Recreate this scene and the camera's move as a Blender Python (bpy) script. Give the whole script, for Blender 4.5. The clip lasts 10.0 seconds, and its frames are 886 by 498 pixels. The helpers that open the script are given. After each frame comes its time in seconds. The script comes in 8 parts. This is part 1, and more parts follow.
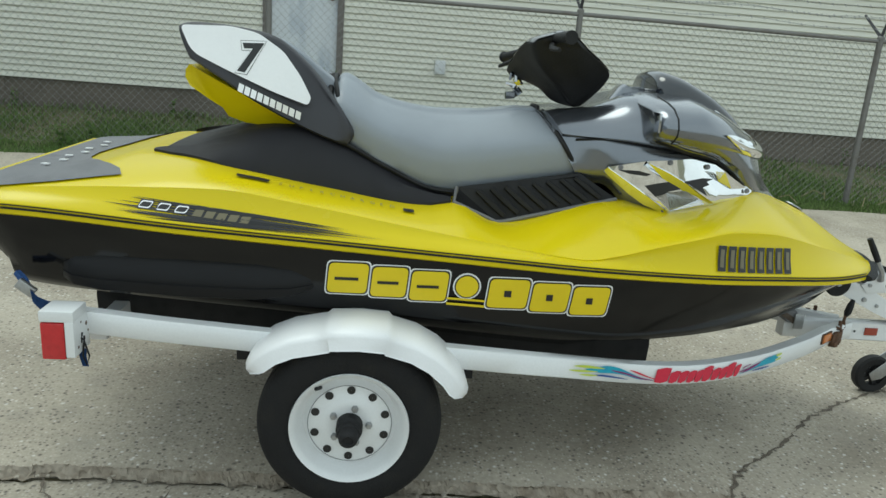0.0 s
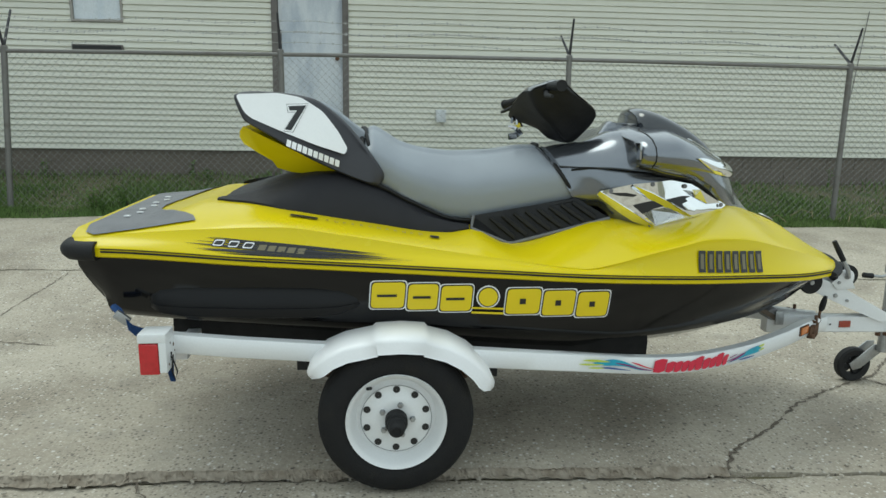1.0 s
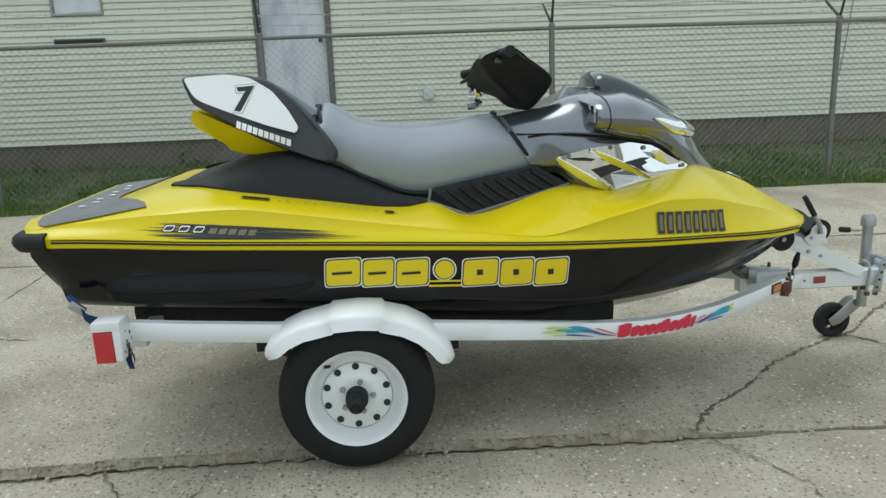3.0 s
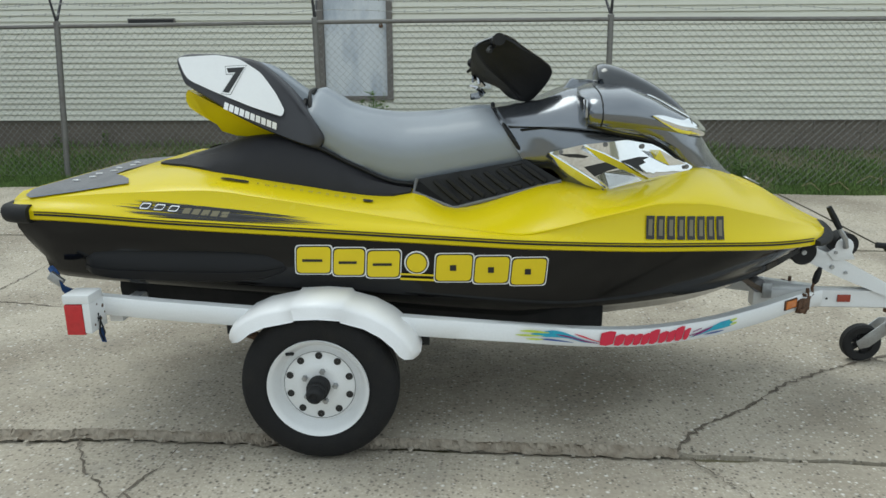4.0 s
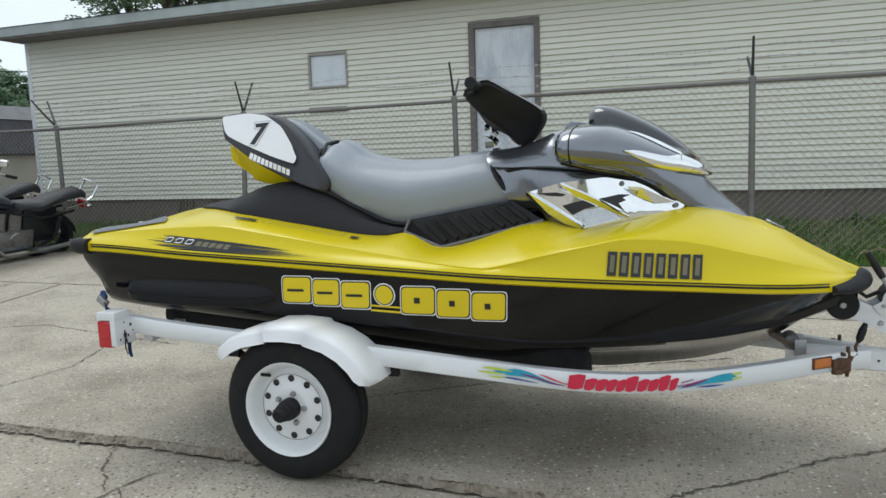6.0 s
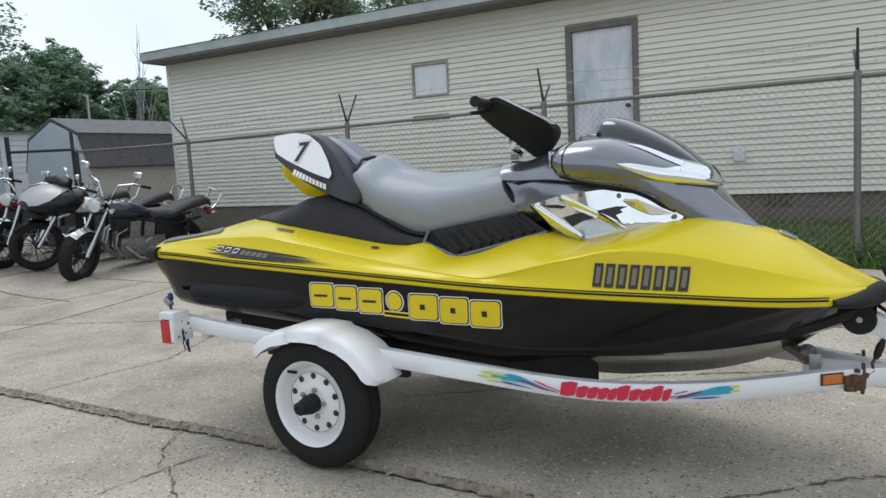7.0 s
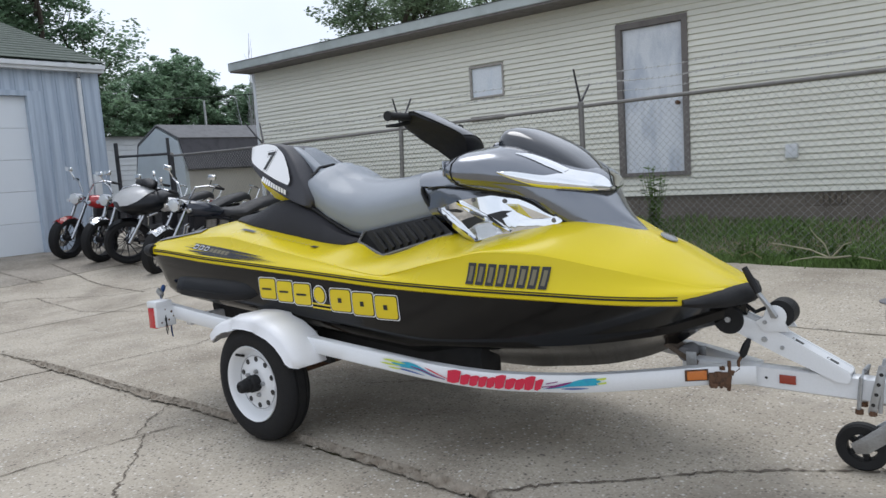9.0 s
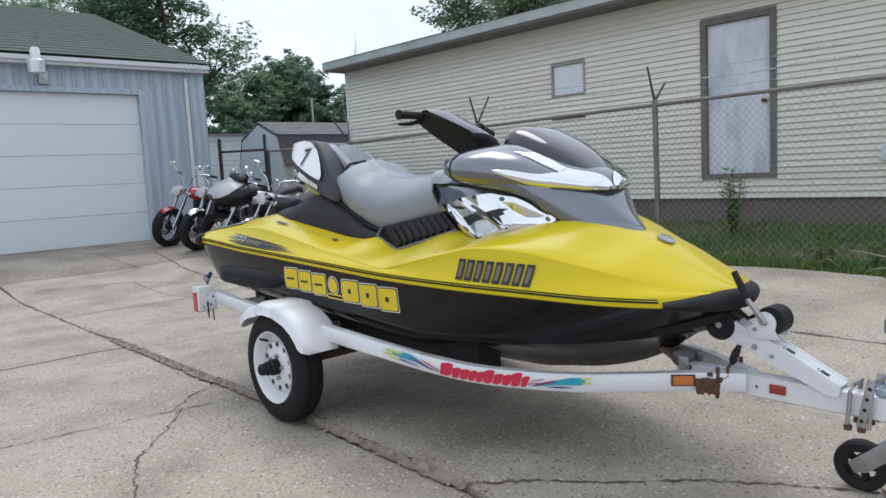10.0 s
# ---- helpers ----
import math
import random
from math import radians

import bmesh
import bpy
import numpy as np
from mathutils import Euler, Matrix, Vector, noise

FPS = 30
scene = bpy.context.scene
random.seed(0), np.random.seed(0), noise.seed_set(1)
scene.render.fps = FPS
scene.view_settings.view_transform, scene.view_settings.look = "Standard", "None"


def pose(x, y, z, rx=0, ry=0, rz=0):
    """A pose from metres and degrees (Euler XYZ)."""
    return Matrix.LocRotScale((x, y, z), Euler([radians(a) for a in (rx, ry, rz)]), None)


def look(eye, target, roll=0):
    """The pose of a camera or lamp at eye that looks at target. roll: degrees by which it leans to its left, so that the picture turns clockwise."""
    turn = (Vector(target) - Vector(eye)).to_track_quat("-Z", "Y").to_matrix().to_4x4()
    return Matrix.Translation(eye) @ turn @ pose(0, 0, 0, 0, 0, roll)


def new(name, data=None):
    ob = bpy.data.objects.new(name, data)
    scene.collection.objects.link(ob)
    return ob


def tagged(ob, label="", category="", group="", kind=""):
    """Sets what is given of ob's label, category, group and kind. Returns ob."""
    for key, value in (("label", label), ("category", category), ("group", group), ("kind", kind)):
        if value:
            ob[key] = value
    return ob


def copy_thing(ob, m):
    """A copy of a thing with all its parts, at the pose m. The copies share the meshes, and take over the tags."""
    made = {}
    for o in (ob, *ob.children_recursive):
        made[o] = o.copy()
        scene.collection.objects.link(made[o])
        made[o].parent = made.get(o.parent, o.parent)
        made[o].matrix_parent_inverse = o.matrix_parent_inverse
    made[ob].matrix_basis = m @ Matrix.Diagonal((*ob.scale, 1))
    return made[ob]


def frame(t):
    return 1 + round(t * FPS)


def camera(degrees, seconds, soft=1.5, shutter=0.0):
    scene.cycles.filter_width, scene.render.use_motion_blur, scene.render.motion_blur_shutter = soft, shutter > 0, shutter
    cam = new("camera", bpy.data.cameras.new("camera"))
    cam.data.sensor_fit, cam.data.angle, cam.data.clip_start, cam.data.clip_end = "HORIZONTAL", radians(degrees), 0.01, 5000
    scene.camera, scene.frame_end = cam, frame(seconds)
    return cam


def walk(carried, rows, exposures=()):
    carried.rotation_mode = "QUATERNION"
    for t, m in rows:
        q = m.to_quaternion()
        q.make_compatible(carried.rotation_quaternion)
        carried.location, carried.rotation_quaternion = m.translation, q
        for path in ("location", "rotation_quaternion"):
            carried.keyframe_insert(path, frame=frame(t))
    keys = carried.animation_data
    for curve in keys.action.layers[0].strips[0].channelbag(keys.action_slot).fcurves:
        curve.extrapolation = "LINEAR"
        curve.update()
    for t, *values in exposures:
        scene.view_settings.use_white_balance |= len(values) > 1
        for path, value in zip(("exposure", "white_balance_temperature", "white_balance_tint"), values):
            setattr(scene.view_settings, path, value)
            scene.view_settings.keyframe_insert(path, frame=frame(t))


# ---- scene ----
cam = camera(62.8, 10.0, soft=1.5)
PATH = [
    (0, (0.07, -2.735, 1.395), (0.24, -0.818, 0.86), 4.0),
    (0.2, (0.045, -2.965, 1.42), (0.212, -1.035, 0.922), 3.1),
    (0.5, (0.012, -3.119, 1.408), (0.179, -1.177, 0.961), 1.9),
    (1, (-0.03, -3.166, 1.408), (0.125, -1.215, 0.995), 0.5),
    (1.5, (-0.035, -3.173, 1.407), (0.12, -1.222, 0.997), 0.6),
    (2, (-0.019, -3.185, 1.395), (0.15, -1.235, 0.983), -0.5),
    (2.5, (0.056, -3.189, 1.383), (0.23, -1.245, 0.943), -2.1),
    (4, (0.551, -3.085, 1.362), (0.459, -1.148, 0.872), -0.8),
    (4.5, (0.794, -3.143, 1.266), (0.578, -1.179, 0.951), 0.5),
    (5, (0.991, -3.174, 1.193), (0.71, -1.221, 0.866), -1.7),
    (5.5, (1.187, -3.087, 1.16), (0.749, -1.155, 0.887), -2.1),
    (7, (1.946, -2.967, 1.198), (0.944, -1.25, 0.978), -3.5),
    (7.5, (2.119, -2.876, 1.167), (1.081, -1.181, 0.943), -3.1),
    (8, (2.298, -2.792, 1.164), (1.175, -1.155, 0.92), -3.7),
    (8.5, (2.54, -2.777, 1.183), (1.377, -1.165, 0.966), -4.4),
    (9, (2.801, -2.747, 1.19), (1.544, -1.205, 0.981), -4.1),
    (9.5, (2.965, -2.663, 1.159), (1.647, -1.17, 0.974), -3.7),
    (10, (3.17, -2.505, 1.16), (1.703, -1.161, 0.964), -3.3),
]
walk(cam, [(t, look(eye, target, roll)) for t, eye, target, roll in PATH],
     exposures=((0, -0.12, 6250, -5), (2.5, -0.12, 6250, -3), (5.5, -0.13, 6200, 3), (7.5, -0.12, 6150, 8), (10, -0.1, 6050, 11)))

# ---- light: a bright hazy sky with a soft sun ----
SUN_ELEV, SUN_AZ = radians(64), radians(-50)      # azimuth from +y towards +x
world = bpy.data.worlds.new("hazy_sky")
scene.world = world
world.use_nodes = True
wn, wl = world.node_tree.nodes, world.node_tree.links
wn.clear()
w_out = wn.new("ShaderNodeOutputWorld")
w_bg = wn.new("ShaderNodeBackground")
w_sky = wn.new("ShaderNodeTexSky")
w_sky.sky_type = "NISHITA"
w_sky.sun_disc = False
w_sky.sun_elevation, w_sky.sun_rotation = SUN_ELEV, SUN_AZ
w_sky.dust_density, w_sky.air_density = 3.0, 1.0
w_mix = wn.new("ShaderNodeMix")
w_mix.data_type = "RGBA"
w_mix.inputs[0].default_value = 0.8
w_coord = wn.new("ShaderNodeTexCoord")
w_noise = wn.new("ShaderNodeTexNoise")
w_noise.inputs["Scale"].default_value = 2.2
w_noise.inputs["Detail"].default_value = 5.0
w_ramp = wn.new("ShaderNodeValToRGB")
w_ramp.color_ramp.elements[0].position, w_ramp.color_ramp.elements[1].position = 0.3, 0.7
w_ramp.color_ramp.elements[0].color = (9.6, 10.2, 11.0, 1)
w_ramp.color_ramp.elements[1].color = (12.6, 12.9, 13.4, 1)
wl.new(w_coord.outputs["Generated"], w_noise.inputs["Vector"])
wl.new(w_noise.outputs["Fac"], w_ramp.inputs["Fac"])
wl.new(w_sky.outputs["Color"], w_mix.inputs[6])
wl.new(w_ramp.outputs["Color"], w_mix.inputs[7])
wl.new(w_mix.outputs[2], w_bg.inputs["Color"])
w_bg.inputs["Strength"].default_value = 0.106
wl.new(w_bg.outputs["Background"], w_out.inputs["Surface"])

sun = new("sun", bpy.data.lights.new("sun", "SUN"))
sun.data.energy, sun.data.angle, sun.data.color = 1.0, radians(30), (1.0, 0.97, 0.93)
sun_from = Vector((math.sin(SUN_AZ) * math.cos(SUN_ELEV), math.cos(SUN_AZ) * math.cos(SUN_ELEV), math.sin(SUN_ELEV)))
sun.matrix_world = look(sun_from * 40, (0, 0, 0))


# ---- materials ----
def material(name, colour, rough=0.5, metal=0.0, var=0.12, scale=6.0, fine=90.0, bump=0.05, coat=0.0, second=None, spread=0.5, rand=0.0, stretch=(1, 1, 1), spec=0.5):
    """A surface with colour variation at two scales, uneven gloss and fine relief."""
    m = bpy.data.materials.new(name)
    m.use_nodes = True
    n, l = m.node_tree.nodes, m.node_tree.links
    b = n["Principled BSDF"]
    co = n.new("ShaderNodeTexCoord")
    mp = n.new("ShaderNodeMapping")
    mp.inputs["Scale"].default_value = stretch
    l.new(co.outputs["Object"], mp.inputs["Vector"])
    big, small = n.new("ShaderNodeTexNoise"), n.new("ShaderNodeTexNoise")
    big.inputs["Scale"].default_value, small.inputs["Scale"].default_value = scale, fine
    big.inputs["Detail"].default_value, small.inputs["Detail"].default_value = 6.0, 3.0
    l.new(mp.outputs[0], big.inputs["Vector"])
    l.new(mp.outputs[0], small.inputs["Vector"])
    sec = second or tuple(c * 0.6 for c in colour)
    mx = n.new("ShaderNodeMix")
    mx.data_type = "RGBA"
    mx.inputs[6].default_value, mx.inputs[7].default_value = (*colour, 1), (*sec, 1)
    rp = n.new("ShaderNodeMapRange")
    rp.inputs["From Min"].default_value, rp.inputs["From Max"].default_value = spread, spread + 0.25
    rp.inputs["To Max"].default_value = min(1.0, var * 4)
    l.new(big.outputs["Fac"], rp.inputs["Value"])
    l.new(rp.outputs[0], mx.inputs[0])
    hs = n.new("ShaderNodeHueSaturation")
    vr = n.new("ShaderNodeMapRange")
    vr.inputs["To Min"].default_value, vr.inputs["To Max"].default_value = 1 - var, 1 + var
    l.new(small.outputs["Fac"], vr.inputs["Value"])
    l.new(vr.outputs[0], hs.inputs["Value"])
    l.new(mx.outputs[2], hs.inputs["Color"])
    last = hs.outputs[0]
    if rand:
        oi = n.new("ShaderNodeObjectInfo")
        r2 = n.new("ShaderNodeMapRange")
        r2.inputs["To Min"].default_value, r2.inputs["To Max"].default_value = 1 - rand, 1 + rand
        l.new(oi.outputs["Random"], r2.inputs["Value"])
        h2 = n.new("ShaderNodeHueSaturation")
        l.new(r2.outputs[0], h2.inputs["Value"])
        l.new(last, h2.inputs["Color"])
        last = h2.outputs[0]
    l.new(last, b.inputs["Base Color"])
    rr = n.new("ShaderNodeMapRange")
    rr.inputs["To Min"].default_value, rr.inputs["To Max"].default_value = max(0.02, rough * 0.8), min(1, rough * 1.2)
    l.new(big.outputs["Fac"], rr.inputs["Value"])
    l.new(rr.outputs[0], b.inputs["Roughness"])
    b.inputs["Metallic"].default_value = metal
    b.inputs["Coat Weight"].default_value = coat
    b.inputs["Coat Roughness"].default_value = 0.06
    b.inputs["Specular IOR Level"].default_value = spec
    if bump:
        bp = n.new("ShaderNodeBump")
        bp.inputs["Strength"].default_value, bp.inputs["Distance"].default_value = min(1.0, bump * 4), 0.004
        l.new(small.outputs["Fac"], bp.inputs["Height"])
        l.new(bp.outputs[0], b.inputs["Normal"])
    return m


def concrete_material(name, colour, second):
    """Weathered concrete: pale aggregate specks, stains and fine pits."""
    m = material(name, colour, 0.92, 0, 0.3, 1.4, 62, 0.5, second=second, spread=0.42, spec=0.25)
    n, l = m.node_tree.nodes, m.node_tree.links
    b = n["Principled BSDF"]
    src = b.inputs["Base Color"].links[0].from_socket
    co = n.new("ShaderNodeTexCoord")
    last = src
    for size, lo, hi, col, amount in ((95, 0.1, 0.5, (0.6, 0.555, 0.47), 0.75), (40, 0.08, 0.28, (0.76, 0.73, 0.68), 0.9), (64, 0.1, 0.42, (0.15, 0.13, 0.108), 0.85), (29, 0.08, 0.28, (0.11, 0.097, 0.083), 0.95), (48, 0.1, 0.32, (0.1, 0.088, 0.075), 0.85), (24, 0.05, 0.22, (0.78, 0.76, 0.72), 0.85), (13, 0.05, 0.15, (0.13, 0.115, 0.1), 0.85), (11, 0.04, 0.12, (0.76, 0.74, 0.7), 0.8), (17, 0.0, 0.4, (0.5, 0.46, 0.4), 0.35), (7, 0.0, 0.6, (0.27, 0.245, 0.21), 0.4)):
        v = n.new("ShaderNodeTexVoronoi")
        v.inputs["Scale"].default_value = size
        mpg = n.new("ShaderNodeMapping")
        mpg.inputs["Location"].default_value = (size * 0.37, size * 0.11, 0)
        l.new(co.outputs["Object"], mpg.inputs["Vector"])
        l.new(mpg.outputs[0], v.inputs["Vector"])
        r = n.new("ShaderNodeMapRange")
        r.inputs["From Min"].default_value, r.inputs["From Max"].default_value = hi, lo
        r.inputs["To Max"].default_value = amount
        l.new(v.outputs["Distance"], r.inputs["Value"])
        pick = n.new("ShaderNodeMath")
        pick.operation = "GREATER_THAN"
        pick.inputs[1].default_value = 0.68
        sp = n.new("ShaderNodeSeparateColor")
        l.new(v.outputs["Color"], sp.inputs[0])
        patch = n.new("ShaderNodeTexNoise")
        patch.inputs["Scale"].default_value = 1.9
        patch.inputs["Detail"].default_value = 4.0
        l.new(mpg.outputs[0], patch.inputs["Vector"])
        sway = n.new("ShaderNodeMath")
        sway.operation = "MULTIPLY_ADD"
        sway.inputs[1].default_value, sway.inputs[2].default_value = 1.6, -0.8
        l.new(patch.outputs["Fac"], sway.inputs[0])
        both = n.new("ShaderNodeMath")
        l.new(sway.outputs[0], both.inputs[0])
        l.new(sp.outputs[0], both.inputs[1])
        l.new(both.outputs[0], pick.inputs[0])
        mul = n.new("ShaderNodeMath")
        mul.operation = "MULTIPLY"
        l.new(pick.outputs[0], mul.inputs[0])
        l.new(r.outputs[0], mul.inputs[1])
        x = n.new("ShaderNodeMix")
        x.data_type = "RGBA"
        x.inputs[7].default_value = (*col, 1)
        l.new(mul.outputs[0], x.inputs[0])
        l.new(last, x.inputs[6])
        last = x.outputs[2]
    l.new(last, b.inputs["Base Color"])
    return m


CONCRETE = concrete_material("weathered_concrete", (0.45, 0.402, 0.327), (0.305, 0.266, 0.212))
APRON = concrete_material("darker_grey_concrete", (0.33, 0.295, 0.245), (0.21, 0.185, 0.15))
AGGREGATE = material("exposed_aggregate", (0.3, 0.262, 0.21), 0.95, 0, 0.3, 14, 60, 0.5, second=(0.2, 0.165, 0.125), spread=0.4)
DIRT = material("joint_dirt", (0.145, 0.12, 0.093), 0.95, 0, 0.3, 20, 140, 0.3)
SOIL = material("soil", (0.15, 0.135, 0.08), 0.95, 0, 0.25, 3, 60, 0.3, second=(0.085, 0.12, 0.045))
YELLOW = material("yellow_gelcoat", (0.67, 0.53, 0.003), 0.26, 0, 0.02, 2, 300, 0.0, coat=0.1, second=(0.64, 0.505, 0.003), spec=0.3)
HULL = material("black_gelcoat", (0.005, 0.005, 0.0055), 0.13, 0, 0.1, 3, 200, 0.0, second=(0.01, 0.009, 0.008), spec=0.35)
RUBBER = material("black_rubber", (0.013, 0.013, 0.014), 0.65, 0, 0.2, 12, 200, 0.1, spec=0.35)
TYRE = material("tyre_rubber", (0.011, 0.011, 0.012), 0.75, 0, 0.2, 14, 160, 0.15, second=(0.02, 0.019, 0.017), spec=0.3)
BASE = material("dark_grained_plastic", (0.015, 0.0145, 0.018), 0.55, 0, 0.12, 8, 420, 0.12, spec=0.33)
SPONSON = material("black_moulded_plastic", (0.008, 0.008, 0.009), 0.42, 0, 0.1, 6, 300, 0.02, spec=0.22)
TAIL = material("charcoal_vinyl", (0.032, 0.032, 0.039), 0.48, 0, 0.1, 6, 380, 0.08)
SEAT = material("grey_vinyl", (0.26, 0.285, 0.32), 0.42, 0, 0.08, 5, 420, 0.1, coat=0.2, second=(0.185, 0.2, 0.225), spread=0.5)
PAD_MID = material("blue_grey_vinyl", (0.17, 0.195, 0.225), 0.42, 0, 0.08, 5, 420, 0.1)
COWL = material("grey_metallic_paint", (0.2, 0.212, 0.236), 0.22, 0.85, 0.05, 5, 700, 0.0, coat=0.7)
PADDING = material("black_bar_padding", (0.009, 0.009, 0.01), 0.62, 0, 0.2, 10, 160, 0.15, spec=0.35)
SCREEN = material("smoked_screen", (0.016, 0.019, 0.026), 0.12, 0, 0.1, 5, 200, 0.0, coat=0.75, spec=0.6)
LID = material("glossy_charcoal_plastic", (0.03, 0.032, 0.036), 0.3, 0, 0.1, 8, 200, 0.03, coat=0.8, spec=0.8)
CHROME = material("chrome", (0.86, 0.87, 0.88), 0.05, 1.0, 0.02, 4, 100, 0.0)
CHROMED = material("dark_chrome", (0.45, 0.46, 0.48), 0.12, 1.0, 0.1, 6, 100, 0.0)
DULL = material("galvanised_steel", (0.42, 0.43, 0.44), 0.45, 0.9, 0.2, 10, 120, 0.1, second=(0.26, 0.24, 0.22))
ZINC_B = material("pale_blue_zinc", (0.36, 0.46, 0.52), 0.4, 0.4, 0.1, 10, 120, 0.05)
MAT = material("grey_deck_mat", (0.19, 0.19, 0.2), 0.7, 0, 0.1, 9, 240, 0.3)
WHITE = material("white_trailer_paint", (0.76, 0.77, 0.78), 0.32, 0, 0.05, 4, 140, 0.02, coat=0.3, second=(0.6, 0.59, 0.56), spread=0.58)
PLASTIC_W = material("white_fender_plastic", (0.8, 0.8, 0.81), 0.38, 0, 0.04, 5, 160, 0.02, second=(0.68, 0.67, 0.64), spread=0.55)
DECAL_W = material("white_decal", (0.87, 0.87, 0.88), 0.3, 0, 0.03, 6, 100, 0.0, coat=0.7)
DECAL_B = material("black_decal", (0.015, 0.015, 0.016), 0.4, 0, 0.1, 6, 100, 0.0)
DECAL_G = material("grey_decal", (0.16, 0.14, 0.08), 0.4, 0, 0.1, 6, 100, 0.0)
DECAL_Y = material("yellow_decal", (0.76, 0.58, 0.01), 0.35, 0, 0.03, 6, 100, 0.0)
DECAL_R = material("crimson_decal", (0.6, 0.02, 0.06), 0.35, 0, 0.05, 6, 100, 0.0)
DECAL_T = material("teal_decal", (0.03, 0.36, 0.5), 0.35, 0, 0.1, 30, 100, 0.0, second=(0.05, 0.14, 0.42))
DECAL_U = material("deep_blue_decal", (0.03, 0.09, 0.32), 0.35, 0, 0.1, 20, 100, 0.0)
DECAL_L = material("lime_decal", (0.55, 0.65, 0.08), 0.35, 0, 0.1, 6, 100, 0.0)
DECAL_P = material("plum_decal", (0.22, 0.03, 0.16), 0.35, 0, 0.1, 6, 100, 0.0)
LAMP_R = material("red_lens", (0.5, 0.012, 0.02), 0.15, 0, 0.1, 40, 200, 0.0, coat=0.6)
LAMP_O = material("amber_lens", (0.55, 0.16, 0.025), 0.2, 0, 0.1, 40, 200, 0.0, coat=0.5)
REFL = material("red_reflector", (0.3, 0.04, 0.02), 0.25, 0, 0.15, 60, 300, 0.05, coat=0.4)
BLUE = material("blue_webbing", (0.02, 0.07, 0.22), 0.8, 0, 0.2, 60, 300, 0.2)
RUST = material("rusty_steel", (0.13, 0.07, 0.04), 0.85, 0.2, 0.3, 60, 200, 0.3, second=(0.05, 0.035, 0.028))
RUSTY = material("brown_rusted_plate", (0.13, 0.1, 0.075), 0.8, 0.1, 0.25, 18, 120, 0.25, second=(0.07, 0.045, 0.03))
CARPET = material("black_bunk_carpet", (0.014, 0.014, 0.015), 0.95, 0, 0.2, 20, 300, 0.2)
SIDING = material("cream_vinyl_siding", (0.735, 0.727, 0.64), 0.55, 0, 0.05, 1.2, 40, 0.03, second=(0.63, 0.622, 0.545), spread=0.5, rand=0.04, stretch=(0.35, 1, 1))
FOUND = material("foundation_block", (0.17, 0.148, 0.125), 0.9, 0, 0.14, 2.5, 70, 0.2, second=(0.11, 0.095, 0.08), rand=0.04)
FRAME = material("weathered_frame_and_soffit_shade", (0.17, 0.155, 0.145), 0.75, 0, 0.15, 9, 80, 0.15, second=(0.09, 0.08, 0.075))
DOOR = material("peeling_white_door", (0.7, 0.73, 0.77), 0.55, 0, 0.2, 2.6, 60, 0.05, second=(0.42, 0.47, 0.55), spread=0.46, stretch=(2.2, 1, 0.8))
WINFRAME = material("weathered_window_frame", (0.36, 0.34, 0.31), 0.7, 0, 0.15, 9, 80, 0.1, second=(0.2, 0.17, 0.14))
PANEL = material("boarded_window_panel", (0.74, 0.78, 0.82), 0.4, 0, 0.15, 6, 80, 0.02, second=(0.6, 0.67, 0.74), spread=0.45, stretch=(1, 1, 0.55))
EAVE = material("eave_metal", (0.42, 0.46, 0.45), 0.5, 0.1, 0.1, 3, 60, 0.03, second=(0.2, 0.22, 0.21), spread=0.45)
ROOF = material("grey_roofing", (0.16, 0.16, 0.165), 0.9, 0, 0.15, 5, 80, 0.2)
GALV = material("fence_pipe", (0.2, 0.195, 0.185), 0.6, 0.4, 0.15, 8, 90, 0.08, second=(0.13, 0.11, 0.095))
WIRE = material("fence_wire", (0.3, 0.3, 0.29), 0.55, 0.3, 0.1, 8, 90, 0.0)
DARKPIPE = material("dark_gate_pipe", (0.05, 0.05, 0.055), 0.6, 0.3, 0.15, 8, 90, 0.05)
METALWALL = material("pale_blue_steel_cladding", (0.45, 0.52, 0.61), 0.5, 0.1, 0.17, 2.6, 30, 0.03, second=(0.24, 0.3, 0.4), spread=0.42, stretch=(1, 3.5, 0.11))
GDOOR = material("white_garage_door", (0.7, 0.74, 0.78), 0.45, 0, 0.04, 1.0, 40, 0.02, second=(0.58, 0.62, 0.67), rand=0.03)
TRIM = material("white_trim", (0.68, 0.7, 0.72), 0.5, 0, 0.06, 4, 60, 0.03)
SHINGLE = material("green_shingles", (0.085, 0.105, 0.085), 0.9, 0, 0.2, 4, 60, 0.3, second=(0.06, 0.07, 0.06))
SHEDW = material("pale_shed_wall", (0.58, 0.63, 0.65), 0.6, 0, 0.08, 2, 50, 0.05, second=(0.4, 0.44, 0.46))
SHEDS = material("tan_shed_side", (0.5, 0.47, 0.42), 0.6, 0, 0.08, 2, 50, 0.05)
SHEDR = material("dark_shed_shingles", (0.075, 0.072, 0.08), 0.9, 0, 0.2, 5, 60, 0.2)
BARK = material("bark", (0.075, 0.06, 0.048), 0.95, 0, 0.25, 6, 50, 0.4, stretch=(1, 1, 0.3))
PAINT_B = material("black_bike_paint", (0.006, 0.007, 0.01), 0.3, 0, 0.1, 5, 100, 0.0, coat=0.15, spec=0.3)
PAINT_N = material("midnight_blue_paint", (0.008, 0.012, 0.026), 0.22, 0, 0.1, 5, 100, 0.0, coat=0.5)
PAINT_W = material("white_bike_paint", (0.82, 0.82, 0.82), 0.3, 0, 0.04, 5, 100, 0.0, coat=0.6)
